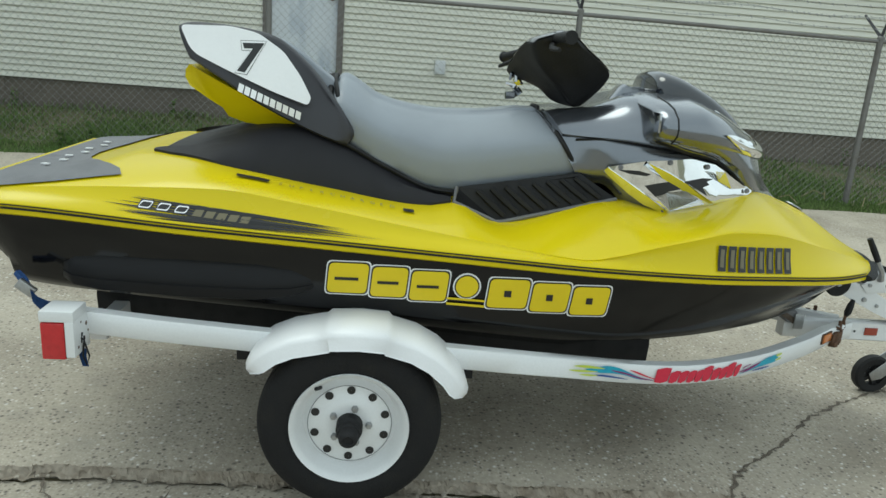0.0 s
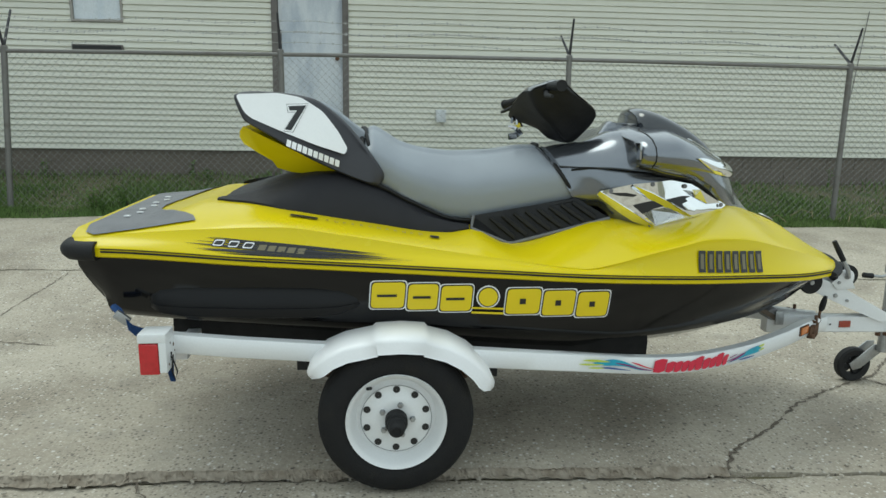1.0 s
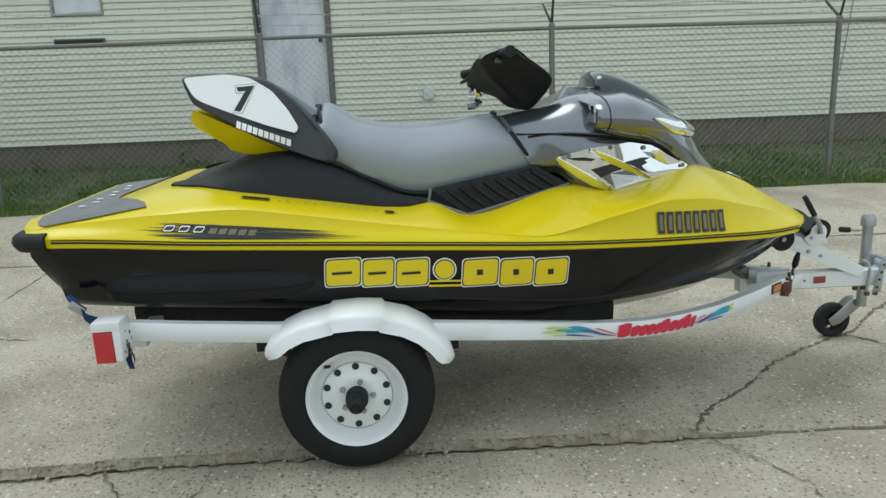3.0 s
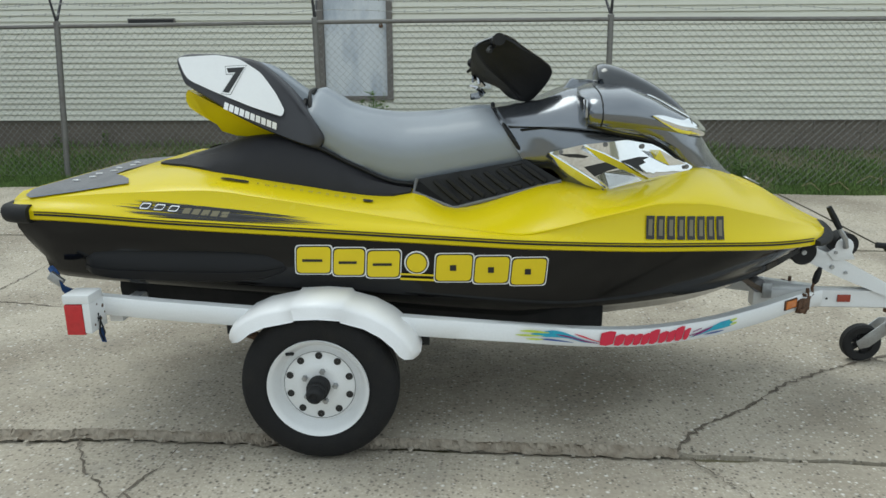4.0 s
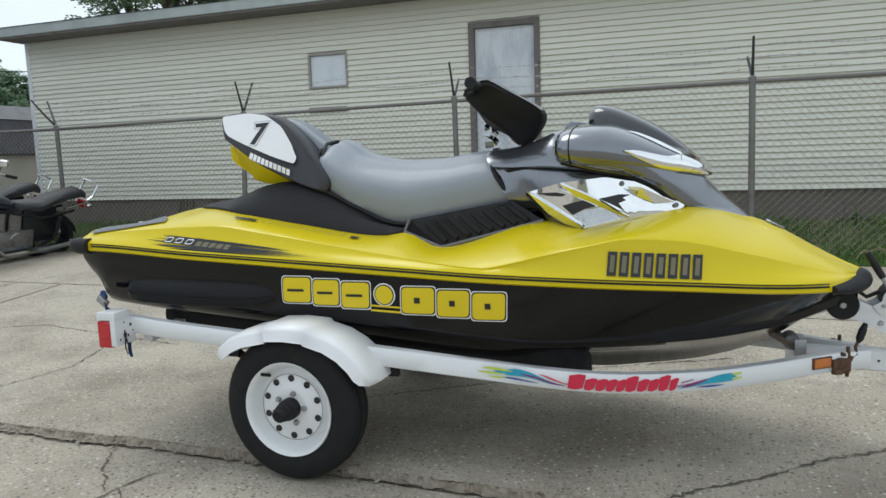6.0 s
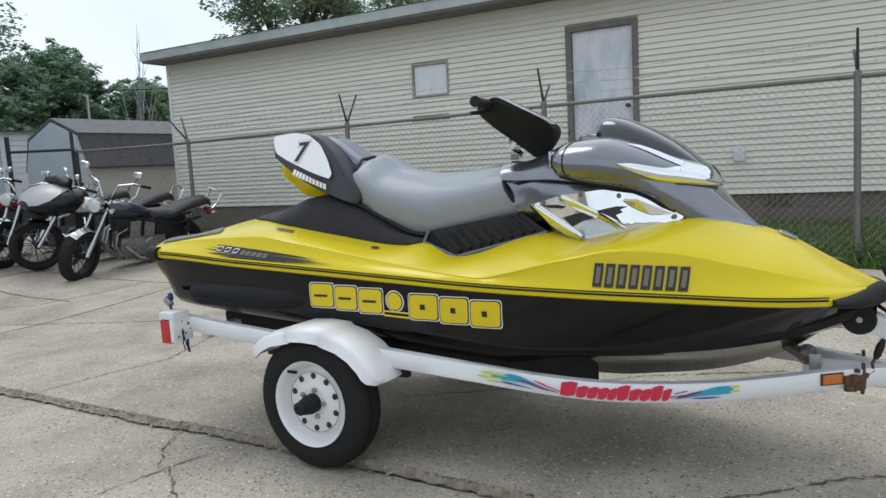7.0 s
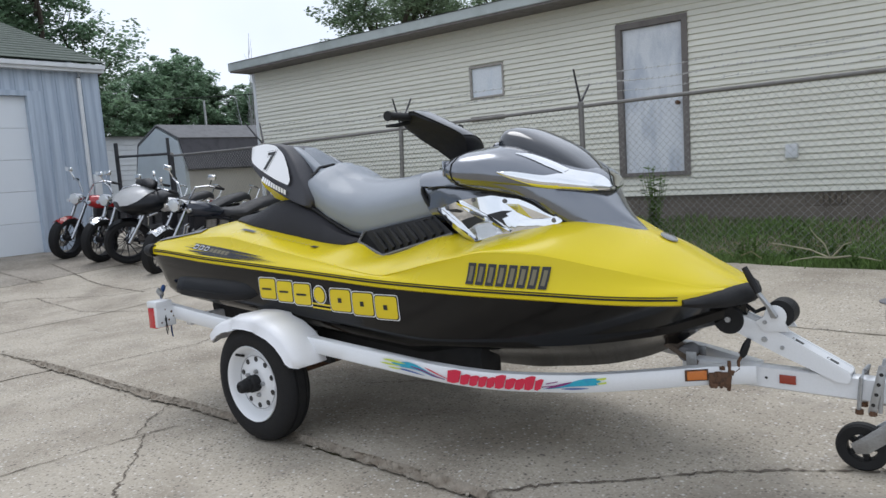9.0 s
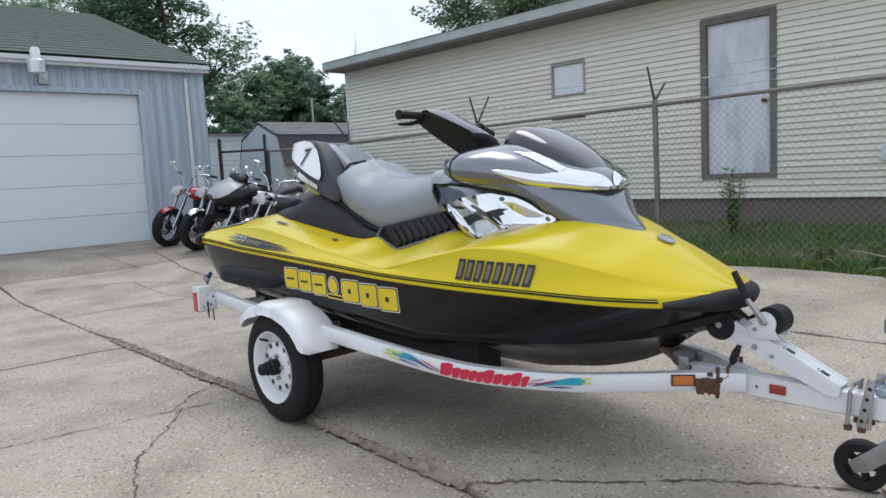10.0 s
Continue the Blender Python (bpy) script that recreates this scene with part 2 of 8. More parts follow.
PAINT_R = material("red_bike_paint", (0.42, 0.012, 0.016), 0.18, 0, 0.05, 5, 100, 0.0, coat=0.7)
ENGINE = material("engine_alloy", (0.26, 0.26, 0.27), 0.38, 0.85, 0.2, 20, 90, 0.1, second=(0.1, 0.1, 0.1))
LEATHER = material("black_leather", (0.02, 0.02, 0.022), 0.55, 0, 0.15, 20, 240, 0.15)
GLASS = material("lamp_glass", (0.7, 0.73, 0.75), 0.08, 0.3, 0.02, 5, 80, 0.0, coat=0.5)


def leaf_material(name, colour, second):
    m = material(name, colour, 0.6, 0, 0.1, 0.4, 3, 0.0, second=second, spread=0.4)
    n, l = m.node_tree.nodes, m.node_tree.links
    b = n["Principled BSDF"]
    src = b.inputs["Base Color"].links[0].from_socket
    g = n.new("ShaderNodeNewGeometry")
    r = n.new("ShaderNodeMapRange")
    r.inputs["To Min"].default_value, r.inputs["To Max"].default_value = 0.55, 1.5
    h = n.new("ShaderNodeHueSaturation")
    l.new(g.outputs["Random Per Island"], r.inputs["Value"])
    l.new(r.outputs[0], h.inputs["Value"])
    l.new(src, h.inputs["Color"])
    l.new(h.outputs[0], b.inputs["Base Color"])
    tr = n.new("ShaderNodeBsdfTranslucent")
    l.new(h.outputs[0], tr.inputs["Color"])
    mix = n.new("ShaderNodeMixShader")
    mix.inputs[0].default_value = 0.5
    out = n["Material Output"]
    l.new(b.outputs[0], mix.inputs[1])
    l.new(tr.outputs[0], mix.inputs[2])
    l.new(mix.outputs[0], out.inputs["Surface"])
    return m


GRASS = leaf_material("grass_blades", (0.15, 0.245, 0.07), (0.21, 0.24, 0.1))
WEED = leaf_material("weed_leaves", (0.13, 0.22, 0.055), (0.1, 0.17, 0.045))
LEAF = leaf_material("tree_leaves", (0.25, 0.33, 0.21), (0.27, 0.35, 0.23))
LEAF_D = leaf_material("dark_tree_leaves", (0.21, 0.31, 0.2), (0.25, 0.35, 0.21))
DRY = material("dry_stalks", (0.35, 0.28, 0.17), 0.9, 0, 0.2, 10, 60, 0.1)


# ---- building tools ----
def curve(xs, vs):
    """A smooth function through the given values."""
    xs, vs = np.array(xs, float), np.array(vs, float)
    d = np.diff(vs) / np.diff(xs)
    s = np.concatenate(([d[0]], np.where(d[:-1] * d[1:] > 0, 2 * d[:-1] * d[1:] / (d[:-1] + d[1:] + 1e-12), 0), [d[-1]]))

    def f(x):
        x = min(max(x, xs[0]), xs[-1])
        i = min(max(int(np.searchsorted(xs, x)) - 1, 0), len(xs) - 2)
        h = xs[i + 1] - xs[i]
        t = (x - xs[i]) / h
        return float(vs[i] * (1 + 2 * t) * (1 - t) ** 2 + s[i] * h * t * (1 - t) ** 2 + vs[i + 1] * t * t * (3 - 2 * t) + s[i + 1] * h * t * t * (t - 1))
    return f


def part(name, bm, mat, parent=None, label="", smooth=40):
    """Links a bmesh as one mesh object, as a part of its parent if there is one."""
    bmesh.ops.recalc_face_normals(bm, faces=bm.faces[:])
    if smooth:
        for f in bm.faces:
            f.smooth = True
        lim = radians(smooth)
        for e in bm.edges:
            e.smooth = not (len(e.link_faces) == 2 and e.calc_face_angle(0) > lim)
    me = bpy.data.meshes.new(name)
    bm.to_mesh(me)
    bm.free()
    me.materials.append(mat)
    ob = new(name, me)
    if parent is not None:
        ob.parent = parent
    if label:
        ob["label"] = label
    return ob


def thing(name, label, category, loc=(0, 0, 0), rot=0.0, group="", kind=""):
    e = new(name)
    e.empty_display_size = 0.1
    e.matrix_basis = pose(*loc, 0, 0, rot)
    return tagged(e, label, category, group, kind)


def box(bm, x0, x1, y0, y1, z0, z1, bev=0.0, m=None):
    vs = [bm.verts.new((x, y, z)) for z in (z0, z1) for y in (y0, y1) for x in (x0, x1)]
    fs = [bm.faces.new([vs[i] for i in q]) for q in ((0, 2, 3, 1), (4, 5, 7, 6), (0, 1, 5, 4), (2, 6, 7, 3), (0, 4, 6, 2), (1, 3, 7, 5))]
    if m is not None:
        for v in vs:
            v.co = m @ v.co
    if bev:
        es = list({e for f in fs for e in f.edges})
        bmesh.ops.bevel(bm, geom=es, offset=bev, segments=2, profile=0.6, affect="EDGES")
    return bm


def loft(bm, rows, ring=False, cap=False):
    """A skin over rows of points; ring closes each row, cap closes the two ends."""
    vv = [[bm.verts.new(p) for p in r] for r in rows]
    n = len(rows[0])
    for a, b in zip(vv, vv[1:]):
        for i in range(n if ring else n - 1):
            j = (i + 1) % n
            try:
                bm.faces.new((a[i], a[j], b[j], b[i]))
            except ValueError:
                pass
    if cap:
        for r in (vv[0], vv[-1]):
            try:
                bm.faces.new(r)
            except ValueError:
                pass
    return vv


def clean(bm, d=0.0004):
    bmesh.ops.remove_doubles(bm, verts=bm.verts[:], dist=d)
    return bm


def tube(bm, pts, r, sides=8, cap=True, up=(0, 0, 1)):
    """A round bar along points; r may be a list of radii."""
    pts = [Vector(p) for p in pts]
    rows = []
    for i, p in enumerate(pts):
        d = (pts[min(i + 1, len(pts) - 1)] - pts[max(i - 1, 0)]).normalized()
        u = Vector(up)
        if abs(d.dot(u)) > 0.95:
            u = Vector((1, 0, 0))
        a = d.cross(u).normalized()
        b = d.cross(a)
        rr = r[i] if isinstance(r, (list, tuple)) else r
        rows.append([p + rr * (math.cos(k * math.tau / sides) * a + math.sin(k * math.tau / sides) * b) for k in range(sides)])
    loft(bm, rows, ring=True, cap=cap)
    return bm


def lathe(bm, prof, centre, axis="y", seg=40, closed=False):
    """A turned body: prof holds (along the axis, radius)."""
    rows = []
    for k in range(seg):
        a = k * math.tau / seg
        row = []
        for h, r in prof:
            u, v = r * math.cos(a), r * math.sin(a)
            p = (u, h, v) if axis == "y" else ((h, u, v) if axis == "x" else (u, v, h))
            row.append(Vector(p) + Vector(centre))
        rows.append(row)
    rows.append(rows[0])
    loft(bm, rows, ring=closed)
    return clean(bm, 1e-5)


def prism(bm, poly, y0, y1, bev=0.0, plane="xz", seg=2):
    """A flat outline given thickness."""
    def at(u, v, w):
        return (u, w, v) if plane == "xz" else ((w, u, v) if plane == "yz" else (u, v, w))
    a = [bm.verts.new(at(u, v, y0)) for u, v in poly]
    b = [bm.verts.new(at(u, v, y1)) for u, v in poly]
    fs = [bm.faces.new(a), bm.faces.new(b[::-1])]
    for i in range(len(poly)):
        j = (i + 1) % len(poly)
        fs.append(bm.faces.new((a[i], b[i], b[j], a[j])))
    if bev:
        es = list({e for f in fs[:2] for e in f.edges})
        bmesh.ops.bevel(bm, geom=es, offset=bev, segments=seg, profile=0.5, affect="EDGES")
    return bm


def smooth_poly(pts, n=6):
    """A rounded closed outline through the points."""
    out = []
    k = len(pts)
    for i in range(k):
        p0, p1, p2, p3 = (np.array(pts[(i + j - 1) % k], float) for j in range(4))
        for t in np.linspace(0, 1, n, endpoint=False):
            out.append(tuple(0.5 * (2 * p1 + (p2 - p0) * t + (2 * p0 - 5 * p1 + 4 * p2 - p3) * t * t + (3 * p1 - p0 - 3 * p2 + p3) * t ** 3)))
    return out


def round_poly(pts, r=0.01, n=4):
    """An outline with its corners rounded."""
    out = []
    k = len(pts)
    for i in range(k):
        p, a, b = (np.array(pts[j % k], float) for j in (i, i - 1, i + 1))
        da, db = a - p, b - p
        la, lb = np.linalg.norm(da), np.linalg.norm(db)
        q = min(r, la * 0.45, lb * 0.45)
        s, e = p + da / la * q, p + db / lb * q
        for t in np.linspace(0, 1, n + 1):
            out.append(tuple((1 - t) ** 2 * s + 2 * t * (1 - t) * p + t * t * e))
    return out


def decal(name, poly, surf, mat, parent, lift=0.003, label="", cuts=2):
    """A thin foil laid on a surface: poly in (x, z), surf gives the surface's y."""
    bm = bmesh.new()
    f = bm.faces.new([bm.verts.new((u, 0, v)) for u, v in poly])
    bmesh.ops.triangulate(bm, faces=[f])
    for _ in range(cuts):
        long = [e for e in bm.edges if e.calc_length() > 0.05]
        if not long:
            break
        bmesh.ops.subdivide_edges(bm, edges=long, cuts=1)
        bmesh.ops.triangulate(bm, faces=bm.faces[:])
    for v in bm.verts:
        v.co.y = surf(v.co.x, v.co.z) - lift
    ob = part(name, bm, mat, parent, label, smooth=60)
    return ob


# ---- ground ----
def ramp(a, b, v):
    t = min(1.0, max(0.0, (v - a) / (b - a)))
    return t * t * (3 - 2 * t)


def ground_z(x, y):
    """The yard is level by the trailer; it climbs a little towards the fence, the wall and the garage."""
    side = ramp(-6, -10, x)
    z = ramp(0.6, 4.3, y) * max(0.05, min(0.2, 0.16 - 0.018 * x))
    if y > 4.3:
        z += 0.22 * ramp(4.3, 6.2, y)
    return z * (1 - side) + 0.31 * side


JOINTS = (lambda x: -14.0, lambda x: -0.655 - 0.045 * x + (0.02 * x if x < -1 else 0), lambda x: 2.28 - 0.05 * x, lambda x: edge_y(x))


def edge_y(x):
    return 4.22 + 0.06 * math.sin(x * 1.7) + 0.04 * math.sin(x * 4.1) - 0.03 * (x if x > 0 else 0) + (ramp(-6.5, -9.0, x) * 1.2)


bm = bmesh.new()
gx = [-400, -120, -60, -40] + list(np.linspace(-30, 20, 51)) + [40, 60, 120, 400]
gy = [-400, -100, -30, -14] + list(np.linspace(-10, 12, 67)) + [20, 30, 60, 120, 400]
loft(bm, [[(x, y, ground_z(x, y) - 0.03) for x in gx] for y in gy])
ground = tagged(part("ground", bm, SOIL, smooth=60), "bare soil and turf around the yard", "ground", kind="structure")

pavement = tagged(new("pavement"), "weathered cracked concrete yard slabs", "pavement", kind="structure")
CUTS = ((-19.0, -7.6, -2.6, 5.2, 20.0), (-19.0, -7.6, -4.6, 4.1, 20.0), (-19.0, -7.6, -1.6, 3.5, 20.0))


def lip(x, y):
    """The yard slab has heaved a little above its neighbour along the main joint."""
    d = y - JOINTS[1](x)
    return 0.024 * ramp(-3.6, -2.6, x) * ramp(1.34, 1.24, x) * ramp(1.5, 0.0, d) if d > 0 else 0.0


def slab_piece(x0, x1, lo, hi):
    """One cast slab with a chipped rim and a skirt."""
    nx = max(8, int((x1 - x0) / (0.035 if x0 > -10 and x1 < 10 else 0.2)))
    ys = (0, 0.015, 0.06, 0.15, 0.3, 0.45, 0.6, 0.75, 0.88, 0.95, 0.985, 1)
    g = 0.011
    rows = []
    for k in range(nx + 1):
        x = x0 + g + (x1 - x0 - 2 * g) * k / nx
        a, b = lo(x) + g + 0.012 * noise.noise((x * 9, 1.3, 0)) + 0.03 * max(0, noise.noise((x * 3, 7.3, 0))), hi(x) - g - 0.012 * noise.noise((x * 8, 5.1, 0)) - 0.03 * max(0, noise.noise((x * 3.3, 2.3, 0)))
        row = []
        for i, t in enumerate(ys):
            y = a + (b - a) * t
            z = ground_z(x, y) + lip(x, y) + 0.0025 * noise.noise((x * 1.1, y * 1.1, 3))
            if i in (0, len(ys) - 1):
                z -= 0.008 + 0.006 * abs(noise.noise((x * 14, y, 0)))
            row.append((x, y, z))
        row = [(row[0][0], row[0][1], row[0][2] - 0.07)] + row + [(row[-1][0], row[-1][1], row[-1][2] - 0.07)]
        rows.append(row)
    bm = bmesh.new()
    loft(bm, rows)
    return part("slab", bm, APRON if x1 < -7 else CONCRETE, pavement, smooth=50)


for band in range(3):
    cuts = CUTS[band]
    for x0, x1 in zip(cuts, cuts[1:]):
        slab_piece(x0, x1, JOINTS[band], JOINTS[band + 1])


def crack(pts, width, seed):
    """A ragged crack with crumbled edges, sunk dirt showing."""
    r = random.Random(seed)
    line = []
    for (xa, ya), (xb, yb) in zip(pts, pts[1:]):
        n = max(3, int(math.hypot(xb - xa, yb - ya) / 0.022))
        for k in range(n):
            t = k / n
            line.append(Vector((xa + (xb - xa) * t + r.uniform(-1, 1) * 0.011, ya + (yb - ya) * t + r.uniform(-1, 1) * 0.011, 0)))
    line.append(Vector((*pts[-1], 0)))
    bm = bmesh.new()
    rows = []
    for i, p in enumerate(line):
        d = (line[min(i + 1, len(line) - 1)] - line[max(i - 1, 0)]).normalized()
        s = Vector((-d.y, d.x, 0))
        w = width * 0.78 * r.uniform(0.1, 1.9) * (1 if 0 < i < len(line) - 1 else 0.2)
        z = ground_z(p.x, p.y) + lip(p.x, p.y) + 0.0042
        rows.append([(p.x + s.x * w, p.y + s.y * w, z), (p.x, p.y, z + 0.0004), (p.x - s.x * w * 0.8, p.y - s.y * w * 0.8, z)])
    loft(bm, rows)
    part("crack", bm, DIRT, pavement, "dirt-filled crack", smooth=0)


crack([(1.26, -0.72), (1.33, -0.6), (1.42, -0.5), (1.66, -0.33), (1.88, -0.12), (2.1, 0.02), (2.3, 0.12), (2.5, 0.22), (2.8, 0.5), (3.1, 0.72)], 0.0075, 1)
crack([(-0.56, -0.66), (-0.56, -0.8), (-0.62, -1.0), (-0.68, -1.33), (-0.73, -1.72), (-0.8, -2.3)], 0.0045, 2)
crack([(-0.62, -1.0), (-0.35, -1.2), (-0.09, -1.43), (0.34, -1.6), (0.9, -1.9)], 0.0045, 3)
crack([(-1.0, -0.6), (-0.84, -0.85), (-0.64, -1.04)], 0.005, 4)
crack([(-2.3, -0.55), (-2.2, 0.3), (-2.5, 1.0), (-2.4, 2.3)], 0.005, 5)
crack([(-5.2, 2.5), (-5.6, 1.4), (-6.6, 0.9), (-6.9, -0.3)], 0.009, 6)
crack([(-6.6, 0.9), (-5.0, 0.7), (-3.4, 1.2), (-1.9, 0.9)], 0.006, 7)
crack([(-0.2, 0.1), (0.4, 0.5), (0.9, 0.9), (1.6, 1.2)], 0.006, 8)
crack([(2.36, 0.25), (2.6, -0.1), (3.2, -0.2), (4.4, 0.1)], 0.006, 9)
crack([(-9.2, 2.7), (-9.8, 2.1), (-11.4, 2.0), (-12.6, 2.4)], 0.012, 10)
crack([(-12.0, -0.2), (-9.0, 1.2), (-7.4, 1.3)], 0.012, 12)
crack([(1.3, -0.73), (1.5, -1.1), (1.45, -1.6)], 0.004, 13)
crack([(-8.6, 1.95), (-7.7, 1.85), (-6.9, 1.72), (-6.1, 1.66), (-5.3, 1.6)], 0.011, 14)
bm = bmesh.new()
rows = []
r_edge = random.Random(8)
for x in np.arange(-3.0, 1.27, 0.009):
    yj, h = JOINTS[1](x), 0.024 * ramp(-3.6, -2.6, x) * ramp(1.34, 1.24, x)
    chip = 0.5 + 0.5 * noise.noise((x * 2.3, 4.0, 0))
    rough = 0.35 + 0.65 * abs(noise.noise((x * 5.1, 9.0, 0)))
    rows.append([(x, yj + 0.004 + (0.035 * chip * chip + 0.02 * noise.noise((x * 17, 0.5, 0)) + 0.012 * noise.noise((x * 51, 0.7, 0))) * rough, h + 0.0015), (x, yj + 0.004 + 0.012 * noise.noise((x * 40, 1.5, 0)), h * (0.75 + 0.2 * noise.noise((x * 23, 8, 0)))), (x, yj - 0.006 + 0.012 * noise.noise((x * 37, 2.5, 0)), h * 0.4), (x, yj - 0.014 + 0.01 * noise.noise((x * 29, 3.5, 0)), 0.004), (x, yj - 0.03 + 0.02 * noise.noise((x * 19, 6.5, 0)), 0.0025)])
    rows[-1] = [(px + r_edge.uniform(-0.004, 0.004), py + r_edge.uniform(-0.005, 0.005), pz + (r_edge.uniform(-0.004, 0.003) if 0 < i < 4 else 0.0)) for i, (px, py, pz) in enumerate(rows[-1])]
loft(bm, rows)
part("broken_edge", bm, AGGREGATE, pavement, "crumbling brown slab edge", smooth=0)
bm = bmesh.new()
r_dirt = random.Random(3)
for k in range(240):
    x = r_dirt.uniform(-4, 3)
    y = JOINTS[1](x) + r_dirt.gauss(0, 0.035)
    s = r_dirt.uniform(0.002, 0.007)
    box(bm, -s, s, -s, s, 0, s, 0, pose(x, y, 0.001, 0, 0, r_dirt.uniform(0, 90)))
tagged(part("loose_grit", bm, material("pale_grit", (0.4, 0.36, 0.3), 0.9, 0, 0.3, 30, 90, 0.1), smooth=0), "loose grit along the slab joint", "grit", kind="stuff")


# ---- the clapboard building behind the fence ----
WY = 6.3
building = thing("clapboard_building", "long low building with cream vinyl siding and raised foundation", "building", rot=0.3)
building.matrix_basis = pose(0, 0, 0, 0, 0.55, 0.35)
XL, XR, Z0, Z1 = -8.97, 15.0, 0.687, 3.28
DOOR_X, DOOR_Z = (-1.335, -0.535), (0.98, 2.84)
WIN_X, WIN_Z = (-3.76, -3.19), (2.235, 2.675)
bm = bmesh.new()
x_cuts = [XL, WIN_X[0], WIN_X[1], DOOR_X[0], DOOR_X[1], XR]
for a, b in zip(x_cuts, x_cuts[1:]):
    if (a, b) == DOOR_X:
        spans = ((Z0, DOOR_Z[0]), (DOOR_Z[1], Z1))
    elif (a, b) == WIN_X:
        spans = ((Z0, WIN_Z[0]), (WIN_Z[1], Z1))
    else:
        spans = ((Z0, Z1),)
    for z0, z1 in spans:
        box(bm, a, b, WY + 0.03, WY + 0.2, z0, z1)
box(bm, XL, XL + 0.15, WY + 0.2, WY + 8.0, Z0, Z1)
box(bm, XL, XR, WY + 7.85, WY + 8.0, Z0, Z1)
box(bm, XR - 0.15, XR, WY + 0.2, WY + 7.85, Z0, Z1)
wall = part("wall", bm, SIDING, building, smooth=0)

course = 0.0725


def board_mesh(x0, x1):
    bm = bmesh.new()
    n = max(1, int((x1 - x0) / 1.2))
    prof = ((0.03, 0.001), (-0.008, 0.0), (-0.011, 0.004), (-0.009, 0.012), (0.012, course), (0.03, course))
    loft(bm, [[(x0 + (x1 - x0) * k / n, WY + y, z) for y, z in prof] for k in range(n + 1)])
    me_ob = part("siding_board", bm, SIDING, None, smooth=30)
    me = me_ob.data
    bpy.data.objects.remove(me_ob)
    return me


boards = {}
k = 0
while Z0 + (k + 1) * course < Z1 + 0.05:
    z = Z0 + k * course
    segs = [(XL, XR)]
    if z + course > DOOR_Z[0] - 0.05 and z < DOOR_Z[1] + 0.066:
        segs = [(XL, DOOR_X[0] - 0.066), (DOOR_X[1] + 0.066, XR)]
    if z + course > WIN_Z[0] - 0.02 and z < WIN_Z[1] + 0.018:
        segs = [(XL, WIN_X[0] - 0.018), (WIN_X[1] + 0.018, DOOR_X[0] - 0.066), (DOOR_X[1] + 0.066, XR)]
    for a, b in segs:
        for p, q in (((a, 4.1), (4.1, b)) if b == XR and a < 4 else ((a, b),)):
            if (p, q) not in boards:
                boards[(p, q)] = board_mesh(p, q)
            ob = new("siding_board", boards[(p, q)])
            ob.parent = wall
            ob.location = (0, 0, z)
    k += 1
bm = bmesh.new()
box(bm, XL - 0.02, XL + 0.06, WY - 0.012, WY + 0.05, Z0, Z1, 0.004)
box(bm, XL - 0.02, XL + 0.01, WY + 0.05, WY + 0.12, Z0, Z1, 0.004)
part("corner_trim", bm, TRIM, building, "pale corner trim")
# raised foundation of blocks
bm = bmesh.new()
box(bm, XL + 0.05, XR, WY + 0.045, WY + 0.2, 0.0, Z0)
found = part("foundation", bm, FOUND, building, "dirty brown-grey foundation wall", smooth=0)
bm = bmesh.new()
box(bm, 0, 0.392, WY + 0.038, WY + 0.05, 0, 0.193, 0.003)
blk_ob = part("block", bm, FOUND, None, smooth=0)
blk = blk_ob.data
bpy.data.objects.remove(blk_ob)
for row in range(2):
    for c in range(60):
        ob = new("block", blk)
        ob.parent = found
        ob.location = (XL + 0.1 + c * 0.4 + (0.2 if row else 0) - 0.1, 0, 0.32 + row * 0.2 + 0.005)
# door, raised above the ground with no steps
bm = bmesh.new()
for x0, x1, z0, z1 in ((DOOR_X[0] - 0.07, DOOR_X[0] + 0.005, DOOR_Z[0] - 0.04, DOOR_Z[1] + 0.07), (DOOR_X[1] - 0.005, DOOR_X[1] + 0.07, DOOR_Z[0] - 0.04, DOOR_Z[1] + 0.07), (DOOR_X[0] + 0.005, DOOR_X[1] - 0.005, DOOR_Z[1] - 0.005, DOOR_Z[1] + 0.07), (DOOR_X[0] + 0.005, DOOR_X[1] - 0.005, DOOR_Z[0] - 0.04, DOOR_Z[0] + 0.01)):
    box(bm, x0, x1, WY - 0.025, WY + 0.12, z0, z1, 0.004)
dframe = part("door_frame", bm, FRAME, building, "weathered grey-brown door frame", smooth=0)
bm = bmesh.new()
box(bm, DOOR_X[0] + 0.008, DOOR_X[1] - 0.008, WY + 0.03, WY + 0.075, DOOR_Z[0] + 0.012, DOOR_Z[1] - 0.008, 0.003)
door = part("door", bm, DOOR, building, "white steel door with peeling paint", smooth=0)
bm = bmesh.new()
lathe(bm, [(0.0, 0.022), (-0.02, 0.02), (-0.03, 0.012), (-0.045, 0.014), (-0.055, 0.028), (-0.075, 0.026), (-0.08, 0.0005)], (DOOR_X[1] - 0.07, WY + 0.03, 1.845), "y", 18)
part("door_knob", bm, RUST, door, "dark round door knob")
